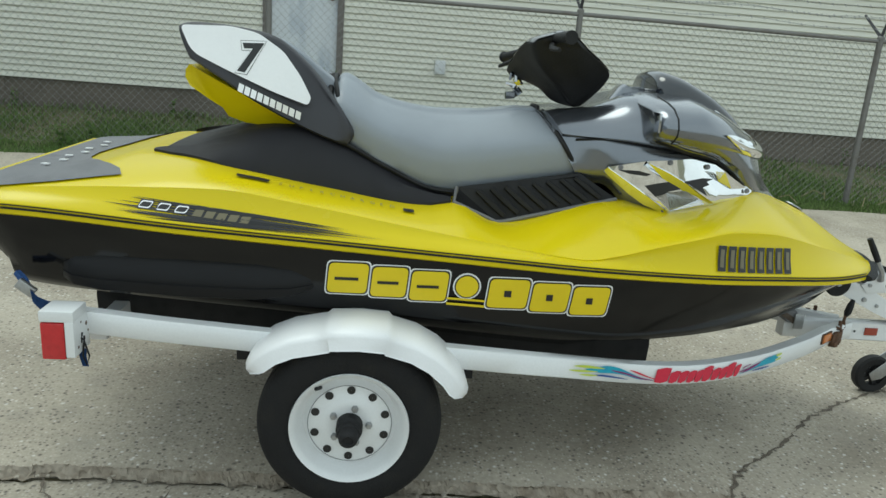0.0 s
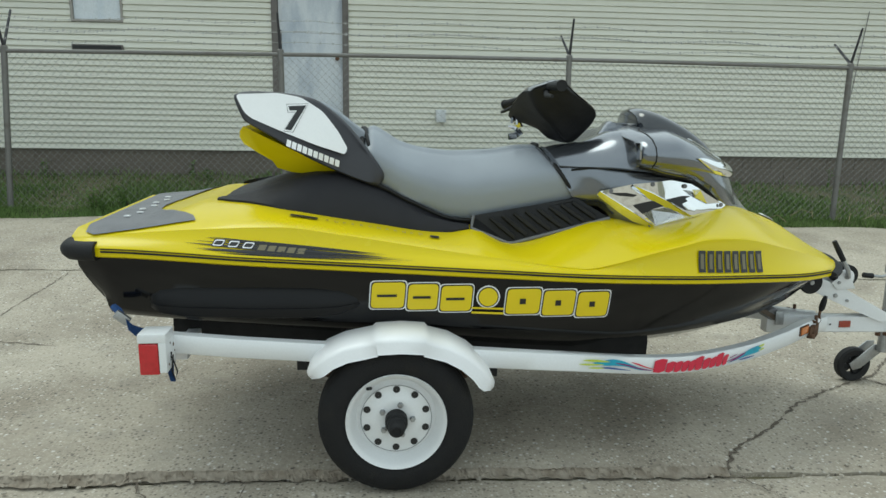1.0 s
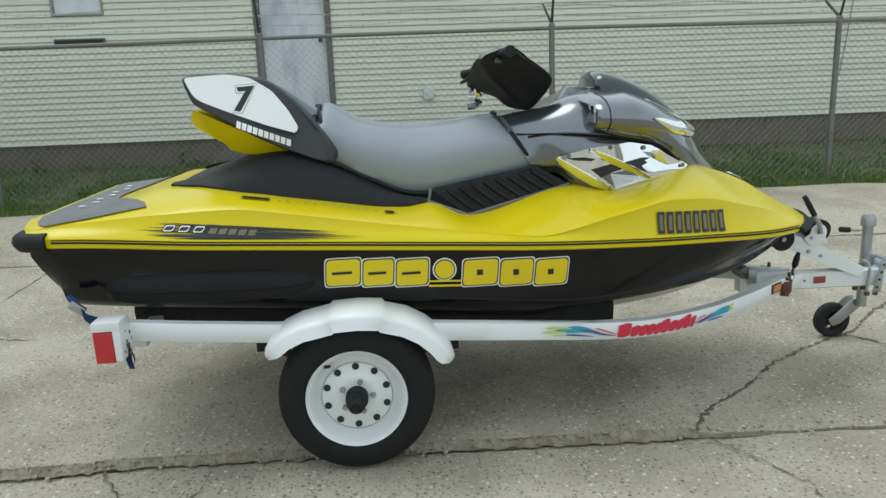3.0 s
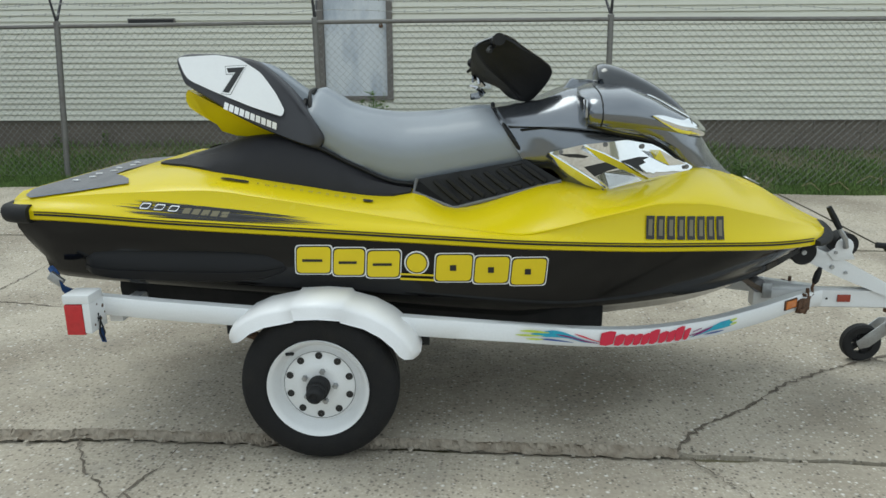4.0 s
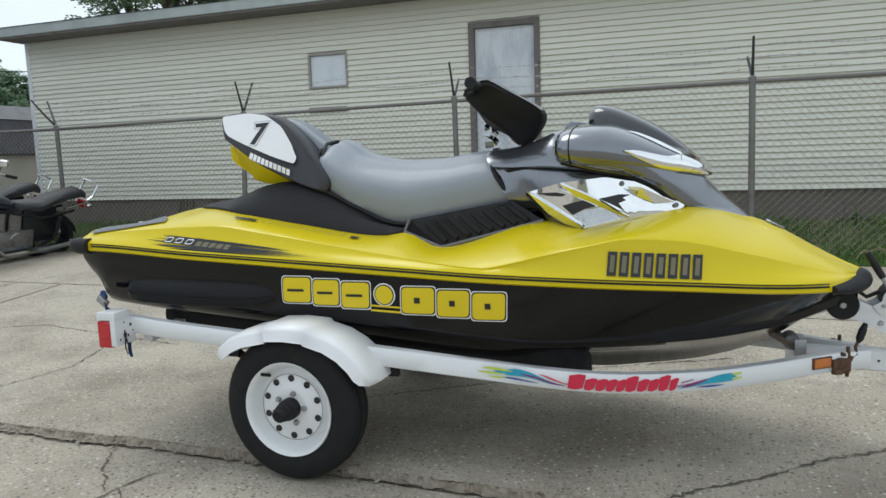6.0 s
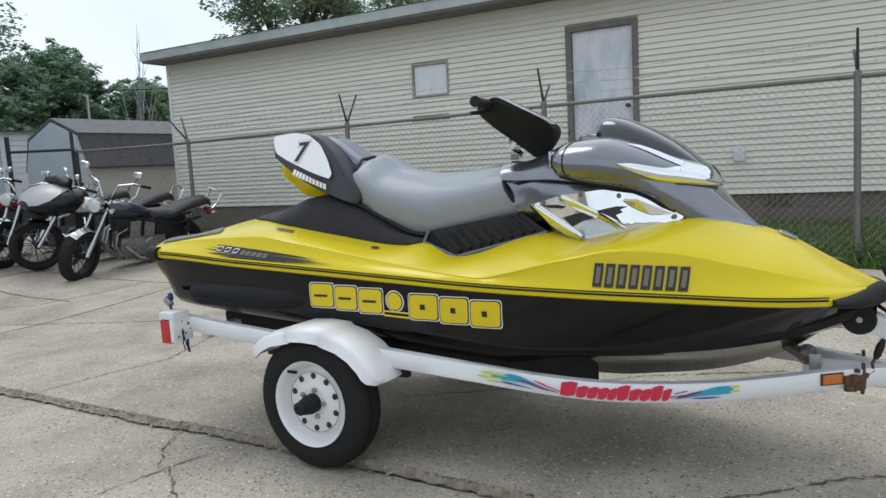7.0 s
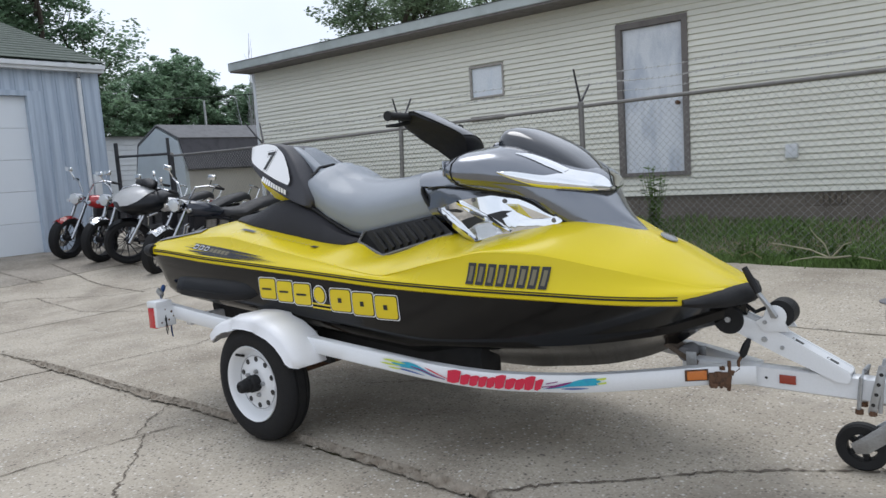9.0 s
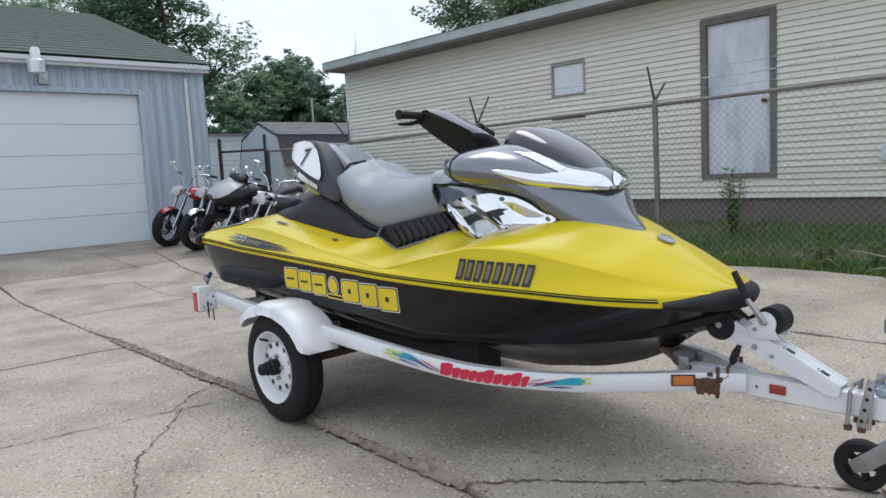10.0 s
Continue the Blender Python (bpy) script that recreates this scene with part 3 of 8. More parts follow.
# boarded window, wall vent slot, small outlet box
bm = bmesh.new()
for x0, x1, z0, z1 in ((WIN_X[0] - 0.02, WIN_X[0] + 0.008, WIN_Z[0] - 0.02, WIN_Z[1] + 0.02), (WIN_X[1] - 0.008, WIN_X[1] + 0.02, WIN_Z[0] - 0.02, WIN_Z[1] + 0.02), (WIN_X[0] + 0.008, WIN_X[1] - 0.008, WIN_Z[0] - 0.02, WIN_Z[0] + 0.008), (WIN_X[0] + 0.008, WIN_X[1] - 0.008, WIN_Z[1] - 0.008, WIN_Z[1] + 0.02)):
    box(bm, x0, x1, WY - 0.018, WY + 0.1, z0, z1, 0.003)
wfr = part("window_frame", bm, WINFRAME, building, "pale weathered window frame", smooth=0)
bm = bmesh.new()
box(bm, WIN_X[0] + 0.01, WIN_X[1] - 0.01, WY + 0.02, WY + 0.05, WIN_Z[0] + 0.01, WIN_Z[1] - 0.01)
part("window_panel", bm, PANEL, wfr, "pale panel filling the window", smooth=0)
bm = bmesh.new()
box(bm, -3.79, -3.19, WY - 0.03, WY + 0.02, 1.885, 1.95, 0.004)
slot = part("wall_slot", bm, FRAME, building, "narrow rusty wall slot", smooth=0)
bm = bmesh.new()
box(bm, -3.775, -3.205, WY - 0.034, WY - 0.028, 1.895, 1.935)
part("slot_opening", bm, DECAL_B, slot, smooth=0)
bm = bmesh.new()
box(bm, 0.64, 0.77, WY - 0.06, WY + 0.01, 1.08, 1.24, 0.01)
part("outlet_box", bm, TRIM, building, "small pale outlet box")
bm = bmesh.new()
tube(bm, [(6.32, WY - 0.015, 2.6), (6.22, WY - 0.015, 1.6), (6.17, WY - 0.015, 1.2)], 0.005, 5)
part("wall_cable", bm, GALV, building)
# brick vent grilles low in the foundation
for x in (0.98, -6.2):
    bm = bmesh.new()
    for q in range(5):
        box(bm, x + q * 0.06, x + q * 0.06 + 0.035, WY + 0.006, WY + 0.02, 0.55, 0.66)
    part("foundation_vent", bm, DIRT, building, "dark slots of a foundation vent", smooth=0)
# eave: soffit, fascia, drip edge and the low roof
EY = 5.84
# shade under the eave is put into the soffit's colour, the dark frame material
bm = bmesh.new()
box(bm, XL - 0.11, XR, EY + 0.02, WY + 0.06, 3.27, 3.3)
part("soffit", bm, FRAME, building, "soffit with its shade put into a dark colour", smooth=0)
bm = bmesh.new()
box(bm, XL - 0.13, XR, EY, EY + 0.03, 3.3, 3.44, 0.006)
box(bm, XL - 0.13, XL - 0.1, EY, WY + 8.3, 3.3, 3.44, 0.006)
part("fascia", bm, EAVE, building, "grey-green metal fascia", smooth=0)
bm = bmesh.new()
vs = [(XL - 0.15, EY - 0.02, 3.445), (XR, EY - 0.02, 3.445), (XR, 10.3, 4.0), (XL - 0.15, 10.3, 4.0), (XL - 0.15, 14.7, 3.445), (XR, 14.7, 3.445)]
v = [bm.verts.new(p) for p in vs]
bm.faces.new((v[0], v[1], v[2], v[3]))
bm.faces.new((v[3], v[2], v[5], v[4]))
bmesh.ops.solidify(bm, geom=bm.faces[:], thickness=-0.03)
part("roof", bm, ROOF, building, "low grey roof", smooth=0)


# ---- chain-link fence ----
def fence_y(x):
    return 4.62 - 0.018 * x if x > -7 else 4.746


fence = thing("chain_link_fence", "galvanised chain-link fence with barbed wire arms", "fence")
POSTS = ((-9.65, 1.86, 0, 0), (-6.9, 1.82, -1, 0), (-3.84, 1.815, -1, 4.0), (-1.1, 1.81, 1, 0), (1.9, 1.79, 1, 0), (4.97, 1.74, -1, 0), (8.0, 1.7, 1, 0), (11.0, 1.68, 1, 0))
rail_z = curve([p[0] for p in POSTS], [p[1] for p in POSTS])
for x, top, side, lean in POSTS:
    y = fence_y(x)
    zb = ground_z(x, y) - 0.05
    bm = bmesh.new()
    dx = -math.tan(radians(lean)) * (top - zb) * (-1)
    tube(bm, [(x - dx, y, zb), (x, y, top + 0.03)], 0.03, 12)
    post = part("post", bm, GALV if x > -9 else DARKPIPE, fence, "grey steel post")
    bm = bmesh.new()
    lathe(bm, [(0, 0.034), (0.03, 0.034), (0.045, 0.02), (0.05, 0.0005)], (x, y, top + 0.01), "z", 12)
    part("post_cap", bm, GALV, post)
    if side:
        bm = bmesh.new()
        far, tilt = (0.42 if x < -3 else 0.26), (0.26 if x < -6 else 0.0)
        tube(bm, [(x, y, top + 0.03), (x - tilt * 0.5, y - 0.06, top + 0.2), (x - tilt, y - 0.13, top + 0.4)], [0.016, 0.013, 0.011], 6)
        tube(bm, [(x, y, top + 0.04), (x - 0.03 - tilt * 1.5, y + 0.28, top + far)], [0.016, 0.012], 6)
        part("barb_arm", bm, DARKPIPE, post, "dark weathered barbed-wire arm")
bm = bmesh.new()
tube(bm, [(x, fence_y(x) - 0.0, rail_z(x)) for x in np.linspace(-9.65, 11, 40)], 0.021, 10)
part("top_rail", bm, GALV, fence, "weathered top rail")
rb = random.Random(21)
for h, dy in ((0.12, -0.015), (0.22, -0.03), (0.33, -0.045), (0.24, 0.11)):
    bm = bmesh.new()
    pts = []
    for x in np.linspace(-6.9, 11, 120):
        sag = 0.03 * math.sin((x + 0.9) * math.pi / 1.5) ** 2
        pts.append((x, fence_y(x) + dy, rail_z(x) + h - sag + rb.uniform(-0.004, 0.004)))
    tube(bm, pts, 0.0028, 3, cap=False)
    for x in np.arange(-6.8, 10.9, 0.13):
        z = float(np.interp(x, [p[0] for p in pts], [p[2] for p in pts]))
        y = fence_y(x) + dy
        tube(bm, [(x - 0.008, y - 0.012, z - 0.014), (x + 0.008, y + 0.012, z + 0.014)], 0.0022, 3, cap=False)
        tube(bm, [(x - 0.008, y + 0.012, z + 0.014), (x + 0.008, y - 0.012, z - 0.014)], 0.0022, 3, cap=False)
    part("barbed_wire", bm, WIRE, fence, "barbed wire strand", smooth=0)


def mesh_wires(x0, x1, pitch, r):
    """Woven diamond wires as one body of thin bars."""
    V, F = [], []
    n = int((x1 - x0) / pitch)
    for c in range(n):
        xa = x0 + c * pitch
        y = fence_y(xa)
        lo, hi = ground_z(xa, y) + 0.01, rail_z(xa) + 0.005
        m = int((hi - lo) / pitch)
        base = len(V)
        for j in range(m + 1):
            z = lo + (hi - lo) * j / m
            x = xa + (pitch if (j + c) % 2 else 0) * 1.02
            yy = y + (0.004 if (j + c) % 2 else -0.004)
            V += [(x - r, yy, z), (x + r * 0.5, yy - r, z), (x + r * 0.5, yy + r, z)]
            if j:
                p, q = base + 3 * (j - 1), base + 3 * j
                F += [(p, p + 1, q + 1, q), (p + 1, p + 2, q + 2, q + 1), (p + 2, p, q, q + 2)]
    me = bpy.data.meshes.new("chain_link_mesh")
    me.from_pydata(V, [], F)
    me.materials.append(WIRE)
    ob = new("chain_link_mesh", me)
    ob.parent = fence
    ob["label"] = "woven wire mesh"
    ob["kind"] = "stuff"


mesh_wires(-9.6, 10.9, 0.037, 0.002)
# dark pipe gate beyond the last post
gate = thing("pipe_gate", "dark steel pipe gate with wire mesh", "gate")
bm = bmesh.new()
tube(bm, [(-11.6, 4.7, 0.0), (-11.6, 4.7, 2.25)], 0.04, 10)
part("gate_post", bm, DARKPIPE, gate)
bm = bmesh.new()
tube(bm, [(-11.6, 4.72, 1.97), (-9.65, 4.746, 1.9)], 0.025, 8)
part("gate_rail", bm, DARKPIPE, gate)
bm = bmesh.new()
tube(bm, [(-9.75, 4.746, 0.05), (-9.75, 4.746, 2.2)], 0.03, 8)
part("gate_stile", bm, DARKPIPE, gate)


# ---- the big steel garage ----
GARAGE_K, GARAGE_E = 0.74, Vector((2.8, -2.75, 1.19))
garage = thing("steel_garage", "pale blue steel-clad garage with green shingle roof", "building")
garage.matrix_basis = Matrix.Translation(GARAGE_E * (1 - GARAGE_K)) @ Matrix.Diagonal((GARAGE_K, GARAGE_K, GARAGE_K, 1))
GX, GY0, GY1, GZ = -15.0, -14.0, 6.24, 4.2
GD = (-0.6, 4.52, 3.6)
bm = bmesh.new()
box(bm, GX - 0.25, GX - 0.05, GY0, GD[0], 0, GZ)
box(bm, GX - 0.25, GX - 0.05, GD[1], GY1, 0, GZ)
box(bm, GX - 0.25, GX - 0.05, GD[0], GD[1], GD[2], GZ)
box(bm, GX - 15.7, GX - 0.25, GY1 - 0.2, GY1, 0, GZ)
box(bm, GX - 15.7, GX - 0.25, GY0, GY0 + 0.2, 0, GZ)
box(bm, GX - 15.9, GX - 15.7, GY0, GY1, 0, GZ)
gw = part("wall", bm, METALWALL, garage, smooth=0)
y = GY0
rib_cache = {}
while y < GY1 - 0.01:
    inside = GD[0] - 0.12 < y < GD[1] + 0.12
    z0 = GD[2] + 0.12 if inside else 0.0
    if z0 not in rib_cache:
        bm = bmesh.new()
        prism(bm, [(GX - 0.05, 0.0), (GX - 0.05, 0.3), (GX - 0.047, 0.3), (GX - 0.047, 0.04), (GX - 0.025, 0.028), (GX - 0.025, 0.012), (GX - 0.047, 0.0)], z0, GZ, plane="xy")
        o = part("cladding_rib", bm, METALWALL, None, smooth=0)
        rib_cache[z0] = o.data
        bpy.data.objects.remove(o)
    if y + 0.3 < GY1:
        ob = new("cladding_rib", rib_cache[z0])
        ob.parent = gw
        ob.location = (0, y, 0)
    y += 0.3
bm = bmesh.new()
box(bm, GX - 0.06, GX + 0.0, GD[0] - 0.12, GD[0], 0, GD[2] + 0.12, 0.005)
box(bm, GX - 0.06, GX + 0.0, GD[1], GD[1] + 0.12, 0, GD[2] + 0.12, 0.005)
box(bm, GX - 0.06, GX + 0.0, GD[0], GD[1], GD[2], GD[2] + 0.12, 0.005)
part("door_trim", bm, METALWALL, garage, "pale blue door trim", smooth=0)
gdoor = new("garage_door")
gdoor.parent = garage
gdoor["label"] = "white sectional garage door"
ph = GD[2] / 5
for k in range(5):
    bm = bmesh.new()
    box(bm, GX - 0.2, GX - 0.15, GD[0], GD[1], k * ph + 0.003, (k + 1) * ph - 0.003, 0.008)
    part("door_panel", bm, GDOOR, gdoor, smooth=0)
bm = bmesh.new()
box(bm, GX - 0.26, GX - 0.2, GD[0], GD[1], 0, GD[2])
part("door_back", bm, FRAME, gdoor, smooth=0)
bm = bmesh.new()
box(bm, GX - 0.05, GX + 0.18, GY0 - 0.3, GY1 + 0.04, GZ, GZ + 0.05)
box(bm, GX + 0.16, GX + 0.21, GY0 - 0.3, GY1 + 0.04, GZ - 0.02, GZ + 0.14, 0.01)
box(bm, GX + 0.21, GX + 0.29, GY0 - 0.3, GY1 + 0.04, GZ + 0.05, GZ + 0.16, 0.02)
part("gutter", bm, TRIM, garage, "white gutter and fascia", smooth=0)
bm = bmesh.new()
v = [bm.verts.new(p) for p in ((GX + 0.3, GY0 - 0.3, GZ + 0.17), (GX + 0.3, GY1 + 0.06, GZ + 0.17), (GX - 7.84, GY1 + 0.06, 7.2), (GX - 7.84, GY0 - 0.3, 7.2), (GX - 16.2, GY1 + 0.06, GZ + 0.1), (GX - 16.2, GY0 - 0.3, GZ + 0.1))]
bm.faces.new((v[0], v[1], v[2], v[3]))
bm.faces.new((v[3], v[2], v[4], v[5]))
bmesh.ops.solidify(bm, geom=bm.faces[:], thickness=-0.06)
groof = part("roof", bm, SHINGLE, garage, "dark green shingle roof", smooth=0)
for k in range(22):
    bm = bmesh.new()
    t0, t1 = k / 30, (k + 1) / 30 + 0.004
    x0, z0 = GX + 0.31 - 11.31 * t0, GZ + 0.2 + 3.95 * t0
    x1, z1 = GX + 0.31 - 11.31 * t1, GZ + 0.2 + 3.95 * t1
    prism(bm, [(x0, z0 + 0.015), (x0, z0), (x1, z1 - 0.012), (x1, z1 - 0.002)], GY0 - 0.3, GY1 + 0.07)
    part("shingle_course", bm, SHINGLE, groof, smooth=0)
for s_y, nm in ((GY1 - 0.02, "gable"), (GY0 + 0.02, "gable")):
    bm = bmesh.new()
    prism(bm, [(GX - 0.1, GZ), (GX - 7.84, 7.1), (GX - 15.7, GZ)], s_y - 0.1, s_y)
    part(nm, bm, METALWALL, garage, smooth=0)
bm = bmesh.new()
tube(bm, [(GX + 0.1, 5.72, GZ - 0.02), (GX + 0.02, 5.72, GZ - 0.15), (GX + 0.02, 5.72, 1.5), (GX + 0.02, 5.72, 0.15), (GX + 0.12, 5.72, 0.06)], 0.05, 8)
part("downspout", bm, TRIM, garage, "white downspout")
bm = bmesh.new()
box(bm, GX + 0.02, GX + 0.12, 5.78, 5.95, 1.2, 1.75, 0.02)
part("meter_box", bm, TRIM, garage, "small pale meter box")
bm = bmesh.new()
box(bm, GX - 0.05, GX + 0.06, 2.3, 2.5, 3.75, 4.05, 0.02)
tube(bm, [(GX + 0.02, 2.4, 4.0), (GX + 0.3, 2.3, 4.2), (GX + 0.42, 2.2, 4.25)], 0.03, 8)
yl = part("yard_light_arm", bm, DULL, garage, "grey yard light bracket")
bm = bmesh.new()
lathe(bm, [(0.55, 0.0005), (0.55, 0.07), (0.5, 0.1), (0.3, 0.11), (0.28, 0.17), (0.26, 0.19), (0.0, 0.17), (-0.02, 0.0005)], (GX + 0.5, 2.17, 3.93), "z", 20)
part("yard_light_head", bm, GLASS, yl, "white yard light with ribbed lens")


# ---- gambrel shed and distant pieces ----
shed = thing("gambrel_shed", "pale gambrel-roofed garden shed with dark shingles", "shed")
SX0, SX1, SY0, SY1 = -16.2, -13.85, 7.6, 12.4
shed.matrix_basis = Matrix.Translation(GARAGE_E * 0.14 - Vector((0, 0, 0.13))) @ Matrix.Diagonal((0.86, 0.86, 0.86, 1))
cxs = (SX0 + SX1) / 2
gable = [(SX0, 0), (SX1, 0), (SX1, 1.95), (SX1 - 0.22, 2.62), (cxs, 3.02), (SX0 + 0.22, 2.62), (SX0, 1.95)]
bm = bmesh.new()
prism(bm, gable, SY1 - 0.1, SY1)
part("gable_wall", bm, SHEDW, shed, "pale bluish gable wall", smooth=0)
bm = bmesh.new()
prism(bm, gable, SY0, SY0 + 0.1)
sg = part("gable_wall", bm, SHEDW, shed, "pale bluish gable wall", smooth=0)
bm = bmesh.new()
for xa in (SX0, SX1 - 0.1):
    bm = bmesh.new()
    box(bm, xa, xa + 0.1, SY0 + 0.1, SY1 - 0.1, 0, 1.97)
    part("side_wall", bm, SHEDS, shed, "tan side wall", smooth=0)
for a, b, nm in (((SX1 + 0.12, 1.85), (SX1 - 0.2, 2.66), "lower_roof"), ((SX1 - 0.2, 2.66), (cxs, 3.07), "upper_roof"), ((cxs, 3.07), (SX0 + 0.2, 2.66), "upper_roof"), ((SX0 + 0.2, 2.66), (SX0 - 0.06, 1.88), "lower_roof")):
    bm = bmesh.new()
    prism(bm, [a, b, (b[0], b[1] + 0.05), (a[0] + (0.04 if a[0] > cxs else -0.04), a[1] + 0.04)], SY0 + 0.012, SY1 + 0.12)
    part(nm, bm, SHEDR if nm == "lower_roof" else ROOF, shed, "dark shingle roof slope", smooth=0)
bm = bmesh.new()
tube(bm, [(SX1 + 0.01, SY0 - 0.01, 0), (SX1 + 0.01, SY0 - 0.01, 1.9)], 0.025, 6)
part("corner_board", bm, SHEDW, shed, "pale corner edge")
house = thing("white_house", "far white clapboard house end behind the shed", "house")
house.matrix_basis = Matrix.Translation(GARAGE_E * 0.14) @ Matrix.Diagonal((0.86, 0.86, 0.86, 1))
bm = bmesh.new()
box(bm, -27, -20.5, 7.8, 12.5, 0, 3.1)
hw = part("wall", bm, TRIM, house, smooth=0)
for k in range(18):
    bm = bmesh.new()
    box(bm, -20.52, -20.46, 7.8, 12.5, 0.03 + k * 0.165, 0.03 + k * 0.165 + 0.148)
    part("siding_board", bm, TRIM, hw, smooth=0)
bm = bmesh.new()
prism(bm, [(-27.4, 3.1), (-20.2, 3.1), (-23.7, 3.35)], 7.5, 12.8)
part("roof", bm, ROOF, house, smooth=0)
pole = thing("utility_pole", "weathered wooden utility pole with wires", "pole")
bm = bmesh.new()
tube(bm, [(-28.5, 18.1, 0), (-28.5, 18.1, 5.5)], [0.075, 0.06], 8)
part("mast", bm, DULL, pole)
bm = bmesh.new()
tube(bm, [(-28.5 + 0.9 * (q - 15), 18.1 + 0.9 * (q - 15), 5.9 - 0.25 * math.sin(q / 30 * math.pi)) for q in range(0, 31, 3)], 0.02, 4)
part("wire", bm, RUBBER, pole)


# ---- trees, verge and weeds ----
def branch(bm, p, d, ln, r, depth, rng, tips):
    q = p + d * ln
    mid = p.lerp(q, 0.5) + Vector((rng.uniform(-1, 1), rng.uniform(-1, 1), 0)) * ln * 0.06
    tube(bm, [p, mid, q], [r, r * 0.8, r * 0.6], 6 if depth < 2 else 4, cap=False)
    tips.append((q, depth))
    if depth >= 3:
        return
    for k in range(3 if depth else 6):
        a = rng.uniform(0, math.tau)
        t = rng.uniform(0.45, 1.0)
        nd = (d * rng.uniform(0.5, 0.9) + Vector((math.cos(a), math.sin(a), rng.uniform(-0.05, 0.5))) * rng.uniform(0.5, 0.9)).normalized()
        branch(bm, p.lerp(q, t), nd, ln * rng.uniform(0.5, 0.72), r * 0.5, depth + 1, rng, tips)


def tree(label, height, radius, seed, leaves, leaf, mat):
    rng = random.Random(seed)
    t = thing("tree", label, "tree")
    bm = bmesh.new()
    tips = []
    branch(bm, Vector((0, 0, 0)), Vector((0.03, 0.02, 1)).normalized(), height * 0.42, height * 0.022, 0, rng, tips)
    nodes = [p for p, dpt in tips if dpt >= 1]
    zmax = max(p.z for p in nodes)
    spread = radius / max(math.hypot(p.x, p.y) for p in nodes)
    bmesh.ops.scale(bm, vec=(spread, spread, height * 0.96 / zmax), verts=bm.verts[:])
    part("trunk", bm, BARK, t)
    V, F = [], []
    k = 0
    while k < leaves:
        c = rng.choice(nodes)
        f = height * 0.96 / zmax
        c = Vector((c.x * spread, c.y * spread, c.z * f))
        cl = Vector((rng.gauss(0, 1), rng.gauss(0, 1), rng.gauss(0, 0.8))) * height * 0.05
        size = rng.uniform(0.03, 0.06) * height
        for _ in range(60):
            d = Vector((rng.gauss(0, 1), rng.gauss(0, 1), rng.gauss(0, 1))).normalized() * rng.random() ** 0.5
            p = c + cl + Vector((d.x, d.y, d.z * 0.6)) * size
            a, b, s = rng.uniform(0, math.tau), rng.uniform(-0.9, 0.9), leaf * rng.uniform(0.6, 1.3)
            u = Vector((math.cos(a), math.sin(a), b * 0.6)).normalized() * s
            w = u.cross(Vector((rng.uniform(-1, 1), rng.uniform(-1, 1), 1))).normalized() * s * 0.55
            i = len(V)
            V += [p - u, p + w, p + u, p - w]
            F.append((i, i + 1, i + 2, i + 3))
            k += 1
    me = bpy.data.meshes.new("crown")
    me.from_pydata([tuple(v) for v in V], [], F)
    me.materials.append(mat)
    ob = new("crown", me)
    ob.parent = t
    ob["kind"] = "stuff"
    return t


oak = tree("tall dark broadleaf tree behind the garage", 12.5, 3.0, 5, 37000, 0.1, LEAF_D)
oak.matrix_basis = pose(-26.0, 9.6, 0, 0, 0, 40)
ash = tree("broadleaf tree rising behind the clapboard building", 15.5, 4.6, 9, 21000, 0.12, LEAF)
ash.matrix_basis = pose(-25.0, 28.0, 0, 0, 0, 10)
elm = tree("green tree in the row behind the shed", 6.9, 2.3, 14, 15000, 0.095, LEAF_D)
elm.matrix_basis = pose(-33, 16.5, 0)
elm["group"] = "tree row behind the shed"
for x, y, s, rz in ((-31, 13.5, 1.0, 50), (-34, 19.0, 1.1, 120), (-31, 22.0, 0.95, 200), (-33, 25.0, 1.05, 290), (-36, 11.0, 1.15, 20), (-35.5, 21.2, 1.25, 80), (-35, 23.2, 1.2, 15), (-32.5, 21.0, 0.8, 250), (-30.5, 24.6, 0.75, 60), (-38, 22.5, 1.35, 160), (-37, 29.0, 1.0, 230), (-40, 15.0, 1.2, 310)):
    c = copy_thing(elm, pose(x, y, 0, 0, 0, rz) @ Matrix.Diagonal((s, s, s, 1)))
for x, y, s, rz in ((-22.0, 37.0, 0.98, 100),):
    copy_thing(ash, pose(x, y, 0, 0, 0, rz) @ Matrix.Diagonal((s, s, s, 1)))
copy_thing(oak, pose(-40.5, 9.0, 0, 0, 0, 150))
bm = bmesh.new()
rgt = random.Random(31)
dead = thing("bare_tree", "thin leafless tree above the shed", "tree", (-28.5, 20.5, 0))
tube(bm, [(0, 0, 0), (0.03, 0.02, 2.6)], [0.12, 0.09], 7)
for k in range(9):
    a, h, out = rgt.uniform(0, math.tau), rgt.uniform(5.6, 8.8), rgt.uniform(0.25, 1.15)
    pts = [Vector((0.03 + math.cos(a) * out * f ** 0.8 + rgt.uniform(-0.05, 0.05), 0.02 + math.sin(a) * out * f ** 0.8 + rgt.uniform(-0.05, 0.05), 2.2 + (h - 2.2) * f)) for f in (0.0, 0.17, 0.33, 0.5, 0.67, 0.83, 1.0)]
    tube(bm, pts, [0.045 - 0.006 * f for f in range(7)], 5)
    for p in pts[2:6]:
        d = Vector((rgt.uniform(-1, 1), rgt.uniform(-1, 1), 1.6)).normalized()
        tube(bm, [p, p + d * 0.35, p + d * 0.7 + Vector((0, 0, 0.12))], [0.016, 0.011, 0.006], 4)
part("trunk", bm, DULL, dead)

